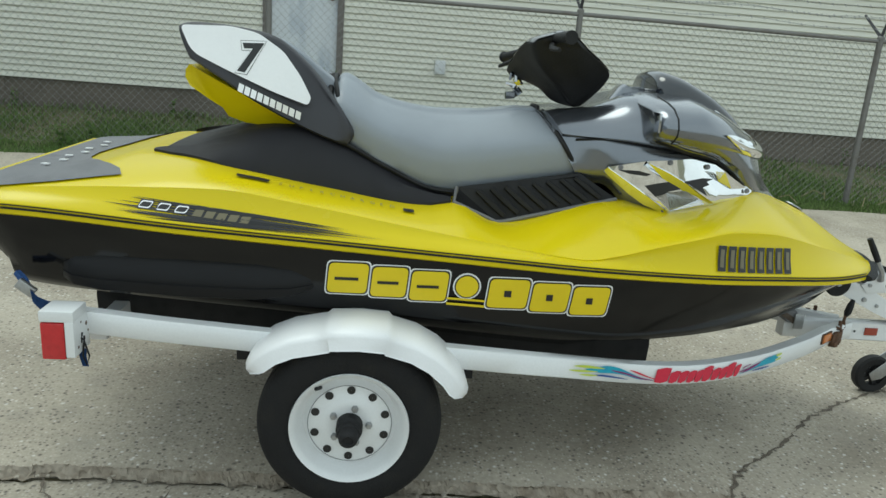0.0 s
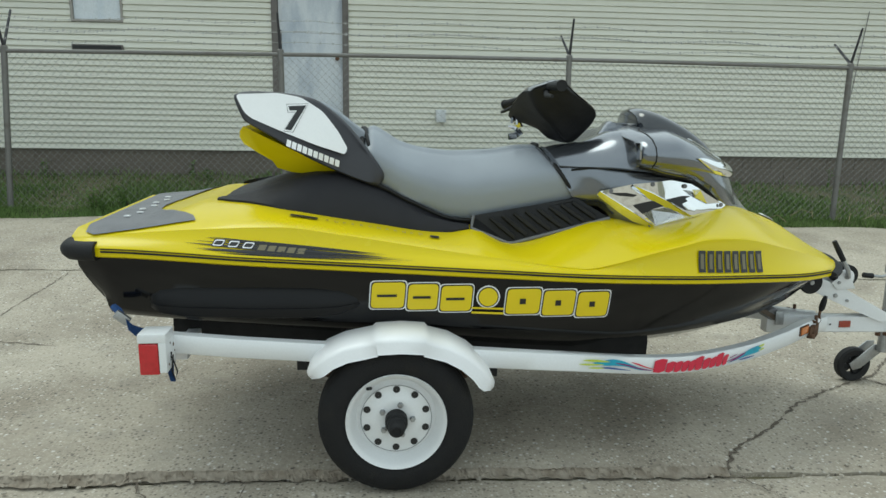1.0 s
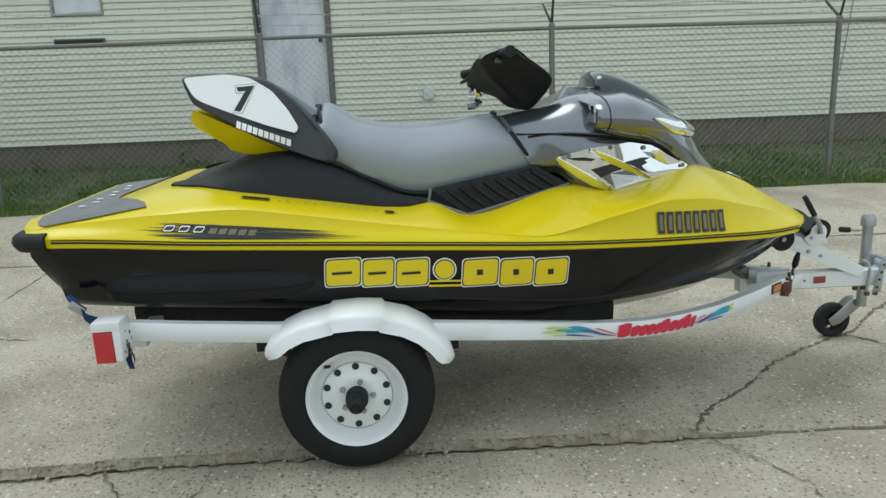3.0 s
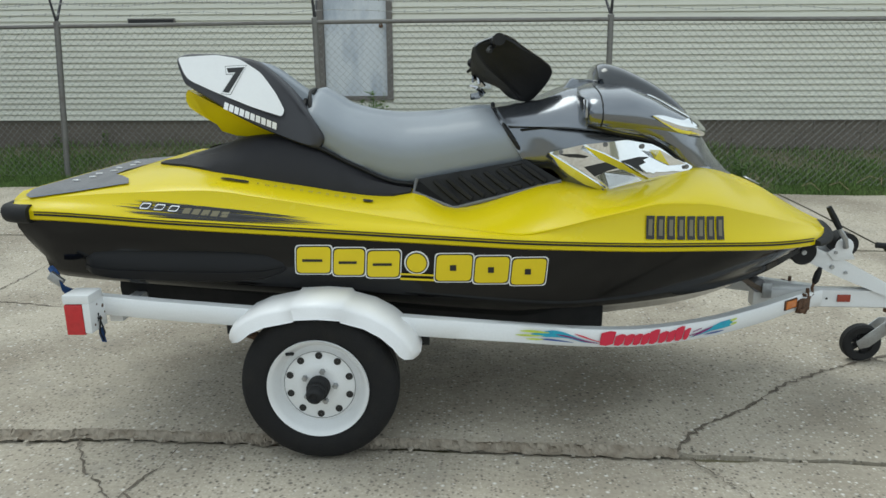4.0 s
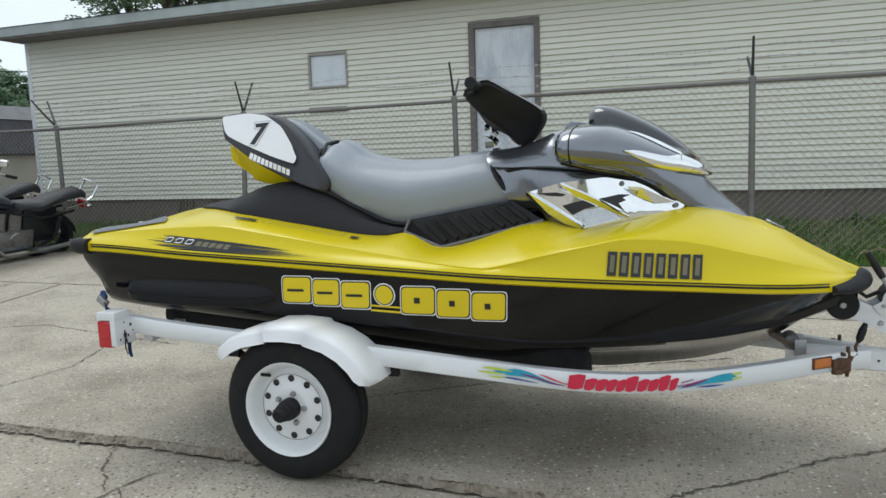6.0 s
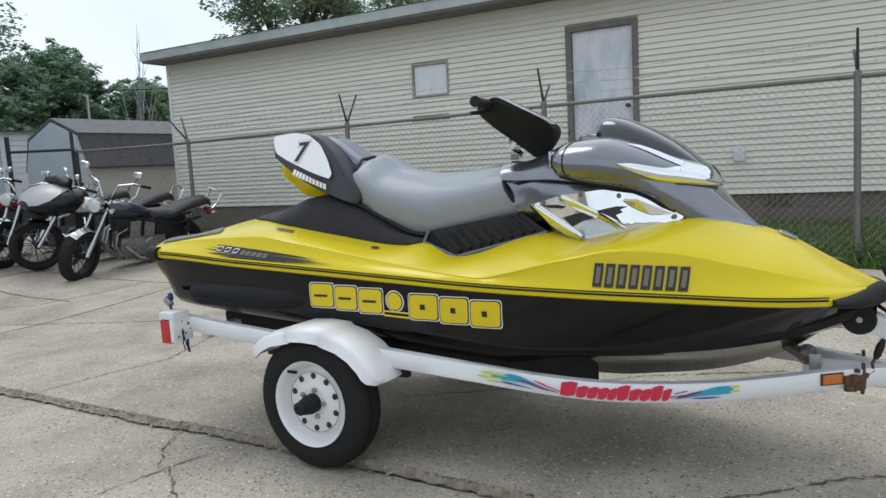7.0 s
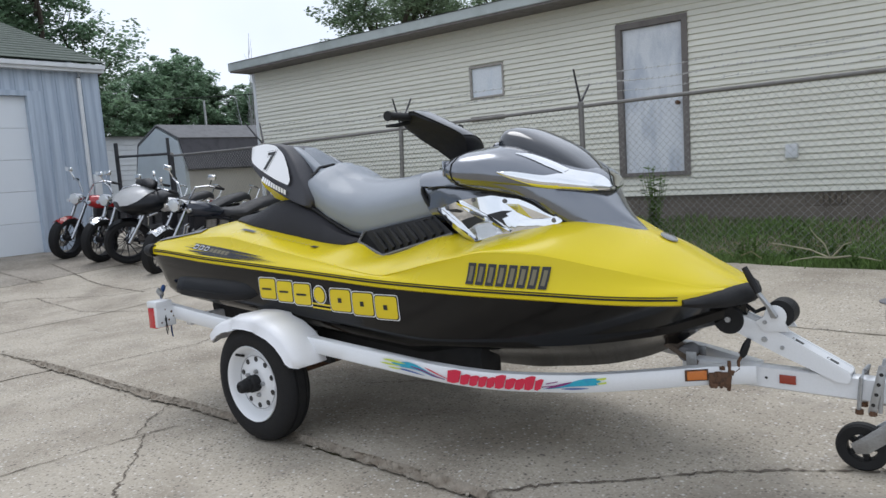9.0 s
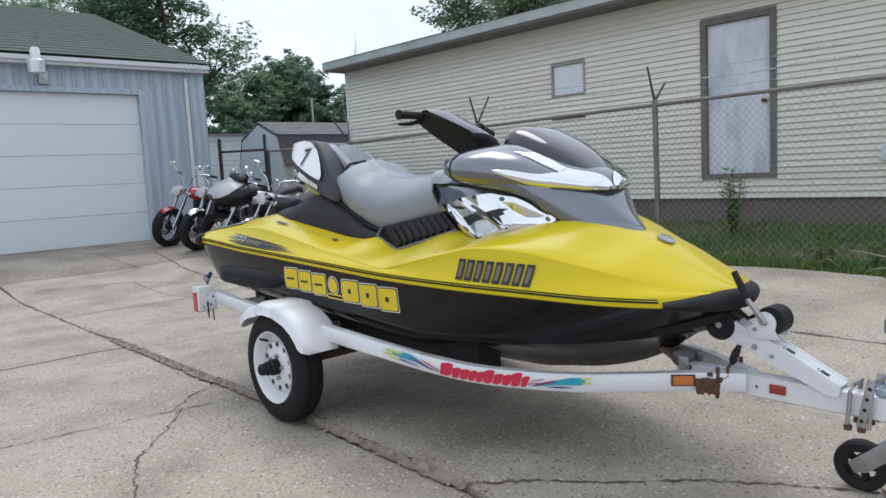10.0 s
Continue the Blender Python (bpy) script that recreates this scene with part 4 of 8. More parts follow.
bm = bmesh.new()
lathe(bm, [(0.0, 0.13), (0.006, 0.125), (0.005, 0.1), (0.006, 0.0005)], (2.12, 3.0, ground_z(2.12, 3.0) + 0.002), "z", 28)
cover = thing("drain_cover", "small dark round cover set in the concrete", "cover")
part("lid", bm, MAT, cover)

V, F = [], []
rgr = random.Random(77)


def blade(x, y, h, w):
    a = rgr.uniform(0, math.tau)
    dx, dy = math.cos(a), math.sin(a)
    z = ground_z(x, y) - 0.03
    lean = rgr.uniform(0.1, 0.6) * h
    b = rgr.uniform(0, math.tau)
    i = len(V)
    V.extend([(x - dx * w, y - dy * w, z), (x + dx * w, y + dy * w, z), (x + math.cos(b) * lean * 0.35 + dx * w * 0.7, y + math.sin(b) * lean * 0.35 + dy * w * 0.7, z + h * 0.6), (x + math.cos(b) * lean, y + math.sin(b) * lean, z + h)])
    F.extend([(i, i + 1, i + 2), (i, i + 2, i + 3)])


for k in range(64000):
    x = rgr.uniform(-9, 9.5) if k % 3 else rgr.uniform(-5, 5)
    y = edge_y(x) + 0.02 + abs(rgr.gauss(0, 1)) * 0.9
    if y > 6.28:
        y = rgr.uniform(edge_y(x), 6.28)
    clump = noise.noise((x * 1.3, y * 1.3, 0))
    blade(x, y, rgr.uniform(0.025, 0.065) * (1.15 + 1.2 * clump) + (0.03 if y > 5.9 else 0.008), rgr.uniform(0.0025, 0.006))
for k in range(900):
    x = rgr.uniform(-9, 9)
    blade(x, edge_y(x) - abs(rgr.gauss(0, 0.05)), rgr.uniform(0.04, 0.1), 0.004)
me = bpy.data.meshes.new("grass")
me.from_pydata(V, [], F)
me.materials.append(GRASS)
tagged(new("grass", me), "rough uncut grass verge along the fence", "grass", kind="stuff")


def weed(x, y, h, n, seed, label):
    r = random.Random(seed)
    t = thing("weed", label, "weed", (x, y, ground_z(x, y) - 0.03), group="weeds along the fence")
    bm = bmesh.new()
    V, F = [], []
    for k in range(max(2, n // 14)):
        a = r.uniform(0, math.tau)
        top = Vector((0.25 * h * math.cos(a) * r.random(), 0.25 * h * math.sin(a) * r.random(), h * r.uniform(0.6, 1)))
        bm = bmesh.new()
        tube(bm, [(0, 0, 0), top * 0.5 + Vector((0.01, 0, 0)), top], [0.006, 0.004, 0.002], 4)
        part("stalk", bm, WEED, t)
        for q in range(14):
            p = top * r.uniform(0.15, 1)
            b = r.uniform(0, math.tau)
            s = r.uniform(0.02, 0.045) * (1.3 if h > 0.8 else 1.0)
            u = Vector((math.cos(b), math.sin(b), r.uniform(-0.3, 0.5))) * s * 1.6
            w = Vector((-math.sin(b), math.cos(b), 0)) * s * 0.6
            i = len(V)
            V += [p, p + u * 0.5 + w, p + u, p + u * 0.5 - w]
            F.append((i, i + 1, i + 2, i + 3))
    me = bpy.data.meshes.new("leaves")
    me.from_pydata([tuple(v) for v in V], [], F)
    me.materials.append(WEED)
    ob = new("leaves", me)
    ob.parent = t
    ob["kind"] = "stuff"


rw = random.Random(5)
STRAW = material("pale_dry_wood", (0.36, 0.33, 0.22), 0.85, 0, 0.2, 14, 90, 0.1)
BOUGHS = ((-0.52, 0.03, 0.13, 0.009), (-0.36, -0.12, -0.04, 0.009), (0.42, -0.02, -0.02, 0.011), (0.16, 0.05, 0.14, 0.007), (-0.18, 0.06, 0.27, 0.006))
weed(-0.62, 5.4, 0.84, 330, 1, "leafy weed sapling beside the foundation")
for k in range(18):
    weed(rw.uniform(0.6, 3.4), rw.uniform(4.2, 4.75), rw.uniform(0.22, 0.42), 42, 100 + k, "tall leafy weed at the pavement edge")
for k in range(30):
    x = rw.uniform(-8, 8)
    y = rw.choice((rw.uniform(4.3, 4.7), rw.uniform(5.7, 6.2), 4.66))
    weed(x, y, rw.uniform(0.15, 0.36), rw.choice((28, 42)), 10 + k, "small leafy weed in the verge")
bm = bmesh.new()
for k in range(40):
    x = rw.uniform(-1, 6)
    y = edge_y(x) + rw.uniform(-0.04, 0.5)
    a = rw.uniform(0, math.pi)
    ln = rw.uniform(0.1, 0.4)
    z = ground_z(x, y) + 0.04
    tube(bm, [(x, y, z), (x + ln * 0.5 * math.cos(a), y + ln * 0.5 * math.sin(a), z + 0.07), (x + ln * math.cos(a), y + ln * math.sin(a), z + 0.03)], 0.003, 4)
for k in range(1):
    fallen = thing("fallen_branch", "pale dry branch fallen in the grass verge", "branch")
    root = Vector((1.42, 4.4, ground_z(1.42, 4.4) + 0.05))
    for dx, dy, dz, rad in BOUGHS:
        tip = root + Vector((dx, dy, dz))
        twig = bmesh.new()
        tube(twig, [root, root.lerp(tip, 0.35) + Vector((0.01, 0.02, 0.025)), root.lerp(tip, 0.7) + Vector((-0.01, 0.0, 0.02)), tip], [rad, rad * 0.9, rad * 0.7, rad * 0.4], 6)
        part("twig", twig, STRAW, fallen)
tagged(part("dry_stalks", bm, DRY, smooth=0), "dry fallen stalks at the verge", "stalks", kind="stuff")


# ---- the watercraft ----
g_w = curve([-1.16, -1.12, -1.05, -0.8, -0.4, 0.2, 0.6, 0.85, 1.1, 1.44, 1.65, 1.8, 1.88, 1.95, 2.0], [0.56, 0.6, 0.615, 0.632, 0.64, 0.64, 0.638, 0.628, 0.605, 0.51, 0.425, 0.34, 0.28, 0.175, 0.02])
g_z = curve([-1.16, -1.05, -0.5, -0.1, 0.4, 0.72, 1.15, 1.44, 1.7, 1.87, 2.0], [0.845, 0.845, 0.812, 0.788, 0.757, 0.737, 0.717, 0.697, 0.675, 0.665, 0.66])
c_in = curve([-1.16, -0.6, 0.3, 0.75, 1.15, 1.44, 1.8, 2.0], [0.05, 0.07, 0.05, 0.022, 0.04, 0.055, 0.07, 0.01])
c_z = curve([-1.16, -1.05, -0.7, -0.42, -0.2, 0.1, 0.4, 0.62, 0.71, 0.8, 0.95, 1.08, 1.2, 1.35, 1.6, 1.8, 1.95, 2.0], [0.9, 0.915, 0.938, 0.946, 0.918, 0.87, 0.824, 0.795, 0.787, 0.802, 0.838, 0.864, 0.884, 0.874, 0.812, 0.752, 0.71, 0.7])
i_y = curve([-1.16, -0.97, -0.85, -0.72, -0.6, -0.4, -0.13, 0.23, 0.31, 0.464, 0.876, 1.04, 1.2, 1.38, 1.5, 1.62, 1.75, 2.0], [0.44, 0.4, 0.34, 0.27, 0.335, 0.38, 0.365, 0.33, 0.32, 0.318, 0.305, 0.345, 0.32, 0.235, 0.17, 0.09, 0.09, 0.005])
i_z = curve([-1.16, -0.97, -0.85, -0.72, -0.6, -0.4, -0.13, 0.23, 0.31, 0.464, 0.876, 1.04, 1.2, 1.38, 1.5, 1.62, 1.7, 1.83, 1.95, 2.0], [0.925, 0.935, 0.965, 1.0, 1.0, 0.975, 0.928, 0.876, 0.888, 0.828, 0.925, 0.9, 0.93, 0.968, 0.945, 0.895, 0.865, 0.79, 0.725, 0.705])
m_z = curve([-1.16, -0.97, -0.85, -0.72, 0.0, 1.2, 1.5, 1.62, 1.7, 1.83, 1.95, 2.0], [0.925, 0.935, 0.97, 1.0, 0.9, 0.9, 0.945, 0.905, 0.873, 0.797, 0.73, 0.706])


def deck_half(x):
    """Half a section of the deck, from the rubbing strake to the middle: (half width, height)."""
    w, z = g_w(x), g_z(x)
    wc, zc = max(w - c_in(x), 0.004), c_z(x)
    wi, zi = min(i_y(x), wc - 0.002), i_z(x)
    out = [(max(w - 0.012, 0.003), z), (w, z + 0.006), (w, z + 0.036), (max(w - 0.008, 0.003), z + 0.045)]
    p1 = out[-1]
    for t in (0.3, 0.62, 0.9, 0.97):
        out.append((p1[0] + (wc - p1[0]) * t - 0.008 * math.sin(math.pi * t) * min(1, w * 3), p1[1] + (zc - p1[1]) * t))
    out.append((wc - 0.004, zc))
    for t in (0.04, 0.25, 0.45, 0.65, 0.85, 1.0):
        out.append((wc + (wi - wc) * t, zc + (zi - zc) * t + 0.008 * math.sin(math.pi * t) * min(1, max(0, (wc - wi) * 5))))
    for t in (0.35, 0.7, 1.0):
        out.append((wi * (1 - t), zi + (m_z(x) - zi) * t + (0.004 if x > 1.6 else 0) * math.sin(math.pi * t)))
    return out


def deck_y(x, z):
    h = deck_half(x)[3:16]
    return -float(np.interp(z, [p[1] for p in h], [p[0] for p in h]))


h_w = curve([-1.12, -1.0, -0.5, 0.0, 0.5, 0.8, 1.1, 1.4, 1.65, 1.85, 1.99], [0.5, 0.55, 0.585, 0.597, 0.59, 0.572, 0.5, 0.375, 0.235, 0.1, 0.008])
h_z = curve([-1.12, -1.0, -0.5, 0.0, 0.5, 1.0, 1.4, 1.7, 1.99], [0.665, 0.645, 0.612, 0.585, 0.55, 0.52, 0.525, 0.55, 0.63])
k_z = curve([-1.12, -0.9, 0.0, 0.75, 1.05, 1.2, 1.4, 1.58, 1.7, 1.82, 1.9, 1.96, 1.99], [0.58, 0.52, 0.37, 0.28, 0.284, 0.302, 0.332, 0.382, 0.437, 0.52, 0.575, 0.61, 0.635])


def hull_half(x):
    w, z = max(g_w(x) - 0.022, 0.004), g_z(x) + 0.012
    wc, zc, zk = min(h_w(x), w), h_z(x), k_z(x)
    out = [(w, z)]
    for t in (0.25, 0.5, 0.75, 0.93):
        out.append((w + (wc - w) * t + 0.01 * math.sin(math.pi * t) * min(1, w * 3), z + (zc - z) * t))
    out += [(wc, zc), (wc * 0.95, zc - 0.03)]
    vee = ramp(0.7, 1.0, x)
    wi, zi = wc * 0.42, min(zc - 0.05, zk + wc * 0.225)
    for t in (0.15, 0.32, 0.5, 0.68, 0.85, 1.0):
        round_w, round_z = wc * 0.95 * (1 - t) + 0.035 * math.sin(math.pi * t) * min(1, wc * 2), (zc - 0.03) + (zk - zc + 0.03) * t - 0.018 * math.sin(math.pi * t) * min(1, wc * 2)
        # towards the bow: a shallow outer panel, an edge, and a steeper panel down to the keel
        f, g = min(1.0, t / 0.5), max(0.0, (t - 0.5) / 0.5)
        vee_w, vee_z = (wc * 0.95 + (wi - wc * 0.95) * f) * (1 - g), (zc - 0.03 + (zi - zc + 0.03) * f) * (1 - g) + zk * g
        out.append((round_w + (vee_w - round_w) * vee, round_z + (vee_z - round_z) * vee))
    return out


def hull_y(x, z):
    h = hull_half(x)[:6][::-1]
    return -float(np.interp(z, [p[1] for p in h], [p[0] for p in h]))


def both_sides(x, half):
    return [(x, -w, z) for w, z in half] + [(x, w, z) for w, z in half[-2::-1]]


def watercraft():
    craft = thing("personal_watercraft", "yellow and black personal watercraft with grey seat on a trailer", "watercraft")
    xs = [-1.16, -1.145, -1.12, -1.09] + list(np.linspace(-1.05, 1.75, 71)) + [1.79, 1.83, 1.87, 1.9, 1.93, 1.955, 1.975, 1.99, 2.0]
    bm = bmesh.new()
    loft(bm, [both_sides(x, deck_half(x)) for x in xs], cap=True)
    deck = part("deck", clean(bm), YELLOW, craft, "glossy yellow deck", smooth=35)
    bm = bmesh.new()
    hx = [-1.12, -1.1] + list(np.linspace(-1.04, 1.7, 60)) + [1.75, 1.8, 1.85, 1.9, 1.94, 1.97, 1.99]
    rows = []
    for x in hx:
        rows.append(both_sides(x, hull_half(x)))
    # the transom leans in towards its foot
    rows[0] = [(px + max(0, 0.8 - pz) * 0.45, py, pz) for px, py, pz in rows[0]]
    rows[1] = [(px + max(0, 0.8 - pz) * 0.45, py, pz) for px, py, pz in rows[1]]
    vv = loft(bm, rows)
    for r in (vv[0], vv[-1]):
        n = len(r)
        for i in range(n // 2):
            try:
                bm.faces.new((r[i], r[i + 1], r[n - 2 - i], r[n - 1 - i]))
            except ValueError:
                pass
    part("hull", clean(bm), HULL, craft, "glossy black hull", smooth=35)

    # rubbing strips along the two sides, and the bumpers round stern and bow
    for s in (-1, 1):
        bm = bmesh.new()
        for lo, hi in ((0.020, 0.027), (0.031, 0.035)):
            loft(bm, [[(x, s * (g_w(x) + 0.0035), g_z(x) + lo), (x, s * (g_w(x) + 0.0045), g_z(x) + (lo + hi) / 2), (x, s * (g_w(x) + 0.0035), g_z(x) + hi)] for x in np.linspace(-1.02, 1.85, 70)])
        part("strake_line", bm, RUBBER, craft, "thin black strake lines")

    def bumper(name, path, z_of, hh, out):
        bm = bmesh.new()
        rows = []
        for i, (x, y) in enumerate(path):
            a, b = path[max(i - 1, 0)], path[min(i + 1, len(path) - 1)]
            d = Vector((b[0] - a[0], b[1] - a[1], 0)).normalized()
            nrm = Vector((d.y, -d.x, 0))
            if nrm.dot(Vector((x - (0.4 if x > 0 else -0.3), y, 0))) < 0:
                nrm = -nrm
            z = z_of(x)
            g = min(1.0, 0.35 + 0.65 * (x - 1.86) / 0.12) if x > 0 else 1.0
            rows.append([Vector((x, y, z)) + nrm * (out * math.cos(q) * (0.5 + 0.5 * g) - 0.01) + Vector((0, 0, hh * g * math.sin(q))) for q in np.linspace(-math.pi * 0.6, math.pi * 0.6, 9)])
        loft(bm, rows, ring=True, cap=True)
        part(name, bm, RUBBER, craft, "black rubber bumper")
    front = [(x, -g_w(x)) for x in (1.86, 1.89, 1.92, 1.945, 1.965, 1.982, 1.993)]
    front = front + [(2.0, 0)] + [(x, -y) for x, y in front[::-1]]
    bumper("bow_bumper", front, lambda x: g_z(x) + 0.012, 0.038, 0.048)
    back = [(-1.04, -0.615), (-1.09, -0.612), (-1.13, -0.595), (-1.155, -0.56), (-1.165, -0.5)] + [(-1.168, y) for y in np.linspace(-0.4, 0.4, 7)]
    back = back + [(x, -y) for x, y in back[4::-1]]
    bumper("stern_bumper", back, lambda x: 0.868, 0.034, 0.034)

    # the grey mat on the boarding platform
    bm = bmesh.new()
    poly = [(-1.125, -0.42), (-1.1, -0.525), (-1.06, -0.565), (-0.9, -0.545), (-0.72, -0.505), (-0.74, -0.46), (-0.82, -0.38), (-0.9, -0.25), (-0.955, -0.12), (-0.97, 0.0), (-0.955, 0.12), (-0.9, 0.25), (-0.82, 0.38), (-0.74, 0.46), (-0.72, 0.5), (-0.9, 0.535), (-1.06, 0.55), (-1.1, 0.515), (-1.125, 0.42)]
    vs = [bm.verts.new((x, y, 0)) for x, y in poly]
    f = bm.faces.new(vs)
    bmesh.ops.triangulate(bm, faces=[f])
    for _ in range(3):
        bmesh.ops.subdivide_edges(bm, edges=[e for e in bm.edges if e.calc_length() > 0.06], cuts=1)
        bmesh.ops.triangulate(bm, faces=bm.faces[:])
    for v in bm.verts:
        h = deck_half(v.co.x)[8:][::-1]
        v.co.z = float(np.interp(abs(v.co.y), [p[0] for p in h], [p[1] for p in h])) + 0.006
    part("platform_mat", bm, MAT, craft, "grey textured deck mat")
    for k in range(7):
        bm = bmesh.new()
        box(bm, -0.035, 0.035, -0.028, 0.028, 0, 0.004, 0.001)
        ob = part("mat_mark", bm, DECAL_W, craft, "small worn pale mark")
        ob.matrix_basis = pose(-1.03 + 0.02 * (k % 2), -0.3 + k * 0.09, 0.941, 0, 0, 20 * (k % 3 - 1)) @ Matrix.Diagonal((0.35, 0.3, 1, 1))

    # the dark plinth under the seat
    b_t = curve([-0.69, -0.67, -0.6, -0.46, -0.32, -0.22, -0.1, 0.06, 0.2, 0.3], [0.992, 1.002, 1.022, 1.064, 1.104, 1.108, 1.068, 0.993, 0.928, 0.889])
    bm = bmesh.new()
    rows = []
    for x in list(np.linspace(-0.69, -0.55, 8)) + list(np.linspace(-0.5, 0.3, 18)):
        wb, zb, zt = min(i_y(x), 0.43) + 0.002, i_z(x) - 0.012, b_t(x)
        wt = min(0.27, wb - 0.03)
        half = [(wb, zb), (wb, zb + 0.02), (wb + (wt - wb) * 0.55, zb + 0.02 + (zt - zb) * 0.55), (wt + 0.02, zt - 0.02), (wt, zt - 0.004), (wt * 0.6, zt + 0.004), (0, zt + 0.006)]
        half = [(w, max(z, zb)) for w, z in half]
        rows.append(both_sides(x, half))
    loft(bm, rows, cap=True)
    part("seat_plinth", clean(bm), BASE, craft, "black grained plastic plinth under the seat", smooth=50)
    bm = bmesh.new()
    box(bm, 0.15, 1.25, -0.235, 0.235, 0.8, 0.93, 0.01)
    part("footwell_core", bm, BASE, craft, "dark inner body")

    # the saddle: top and lower edge along its length
    s_t = curve([-0.13, -0.115, -0.085, -0.04, 0.03, 0.13, 0.25, 0.4, 0.58, 0.66], [1.2, 1.262, 1.282, 1.262, 1.218, 1.19, 1.177, 1.182, 1.203, 1.2])
    s_b = curve([-0.13, -0.08, 0.07, 0.25, 0.33, 0.45, 0.6, 0.76], [1.08, 1.068, 0.994, 0.922, 0.917, 0.938, 0.97, 1.002])
    bm = bmesh.new()
    rows = []
    for k in range(36):
        u = k / 35
        xt, xb = -0.13 + 0.745 * (0.25 * u * u + 0.75 * u), -0.13 + 0.87 * (0.25 * u * u + 0.75 * u)
        zt, zb = s_t(xt), s_b(xb)
        ws = 0.262 + 0.016 * min(1.0, u * 5) - 0.02 * u
        top = 0.15 - 0.01 * u
        half = []
        for v, w in ((0.0, ws - 0.016), (0.03, ws - 0.006), (0.18, ws), (0.36, ws + 0.005), (0.52, ws + 0.001), (0.64, ws - 0.016), (0.78, ws - 0.06), (0.91, top + 0.008), (0.97, top - 0.04), (1.0, top - 0.085)):
            half.append((w, v))
        crown = 0.012
        pts = []
        for w, v in half:
            pts.append((xb + (xt - xb) * v, w, zb + (zt - crown - zb) * v))
        pts.append((xt, 0.05, zt - 0.002))
        pts.append((xt, 0.0, zt))
        rows.append([(x, -w, z) for x, w, z in pts] + [(x, w, z) for x, w, z in pts[-2::-1]])
    loft(bm, rows, cap=True)
    saddle_end, saddle_back = rows[-1], rows[1]
    part("saddle", clean(bm), SEAT, craft, "grey vinyl saddle", smooth=50)
    bm = bmesh.new()
    tube(bm, [(x - 0.012, y * 0.98, z + 0.006) for x, y, z in saddle_back[3:-3]], 0.011, 6)
    part("saddle_gap", bm, RUBBER, craft, "dark gap behind the saddle")
    # a thin black tube stands in for the shadow under the saddle's lower edge
    for s in (-1, 1):
        bm = bmesh.new()
        tube(bm, [(-0.13 + 0.87 * u, s * 0.272, s_b(-0.13 + 0.87 * u) - 0.003) for u in np.linspace(0.02, 1, 30)], 0.008, 6)
        part("saddle_shadow_strip", bm, RUBBER, craft, "black strip standing in for the shadow under the saddle")

    # the raised tail with its white side plates
    t_base = curve([-0.64, -0.57, -0.5, -0.4, -0.2, -0.1, 0.0], [0.262, 0.287, 0.3, 0.308, 0.306, 0.295, 0.287])

    def t_y(x, z):
        """Half the tail's width; its sides lean inwards towards the top."""
        return t_base(x) - 0.4 * max(0.0, z - 1.19)
    out = [(-0.63, 1.392), (-0.615, 1.412), (-0.56, 1.42), (-0.44, 1.415), (-0.33, 1.398), (-0.27, 1.37), (-0.19, 1.305), (-0.12, 1.225), (-0.06, 1.145), (-0.035, 1.1), (-0.045, 1.068), (-0.08, 1.056), (-0.22, 1.112), (-0.35, 1.175), (-0.46, 1.238), (-0.56, 1.292), (-0.592, 1.315)]
    out = smooth_poly(out, 3)
    cx, cz = -0.3, 1.26

    def tail_row(k, y_scale, shrink):
        r = []
        for x, z in out:
            X, Z = cx + (x - cx) * shrink, cz + (z - cz) * shrink
            if k > 0:
                Z = 1.1 + (Z - 1.1) * (1 - 0.36 * y_scale)
            r.append((X, k * t_y(X, Z) * y_scale * (0.8 if k > 0 else 1.0), Z))
        return r
    bm = bmesh.new()
    rws = [tail_row(-1, 1.0, 0.92), tail_row(-1, 0.975, 0.98), tail_row(-1, 0.9, 1.0), tail_row(-1, 0.75, 0.985), tail_row(-1, 0.5, 0.93), tail_row(-1, 0.25, 0.9), tail_row(1, 0.0, 0.895), tail_row(1, 0.25, 0.9), tail_row(1, 0.5, 0.93), tail_row(1, 0.75, 0.985), tail_row(1, 0.9, 0.99), tail_row(1, 0.975, 0.95), tail_row(1, 1.0, 0.9)]
    loft(bm, rws, ring=True, cap=True)
    part("seat_tail", bm, TAIL, craft, "charcoal vinyl tail bolster", smooth=50)
    tail_surf = lambda x, z: -t_y(x, z)
    plate = round_poly([(-0.622, 1.408), (-0.45, 1.414), (-0.36, 1.398), (-0.275, 1.345), (-0.215, 1.27), (-0.178, 1.205), (-0.188, 1.182), (-0.3, 1.217), (-0.45, 1.275), (-0.555, 1.318), (-0.582, 1.34)], 0.022)
    for f in (tail_surf,):
        decal("side_plate", plate, f, DECAL_W, craft, 0.004, "white plate on the tail", 3)
    # the number and the bars of the maker's lettering
    for nm, grow, mt, lf in (("number_edge", 0.0075, DECAL_B, 0.0052), ("number_gap", 0.006, DECAL_W, 0.0058), ("number", 0.0, DECAL_B, 0.0066)):
        one = [(-0.408 - grow, 1.364 + grow), (-0.338 + grow, 1.367 + grow), (-0.395 + grow, 1.272 - grow), (-0.42 - grow, 1.276 - grow), (-0.374 - grow, 1.348 - grow), (-0.402 - grow, 1.347 - grow)]
        decal(nm, one, tail_surf, mt, craft, lf, "slanting black number 1" if nm == "number" else "thin outline of the number", 1)
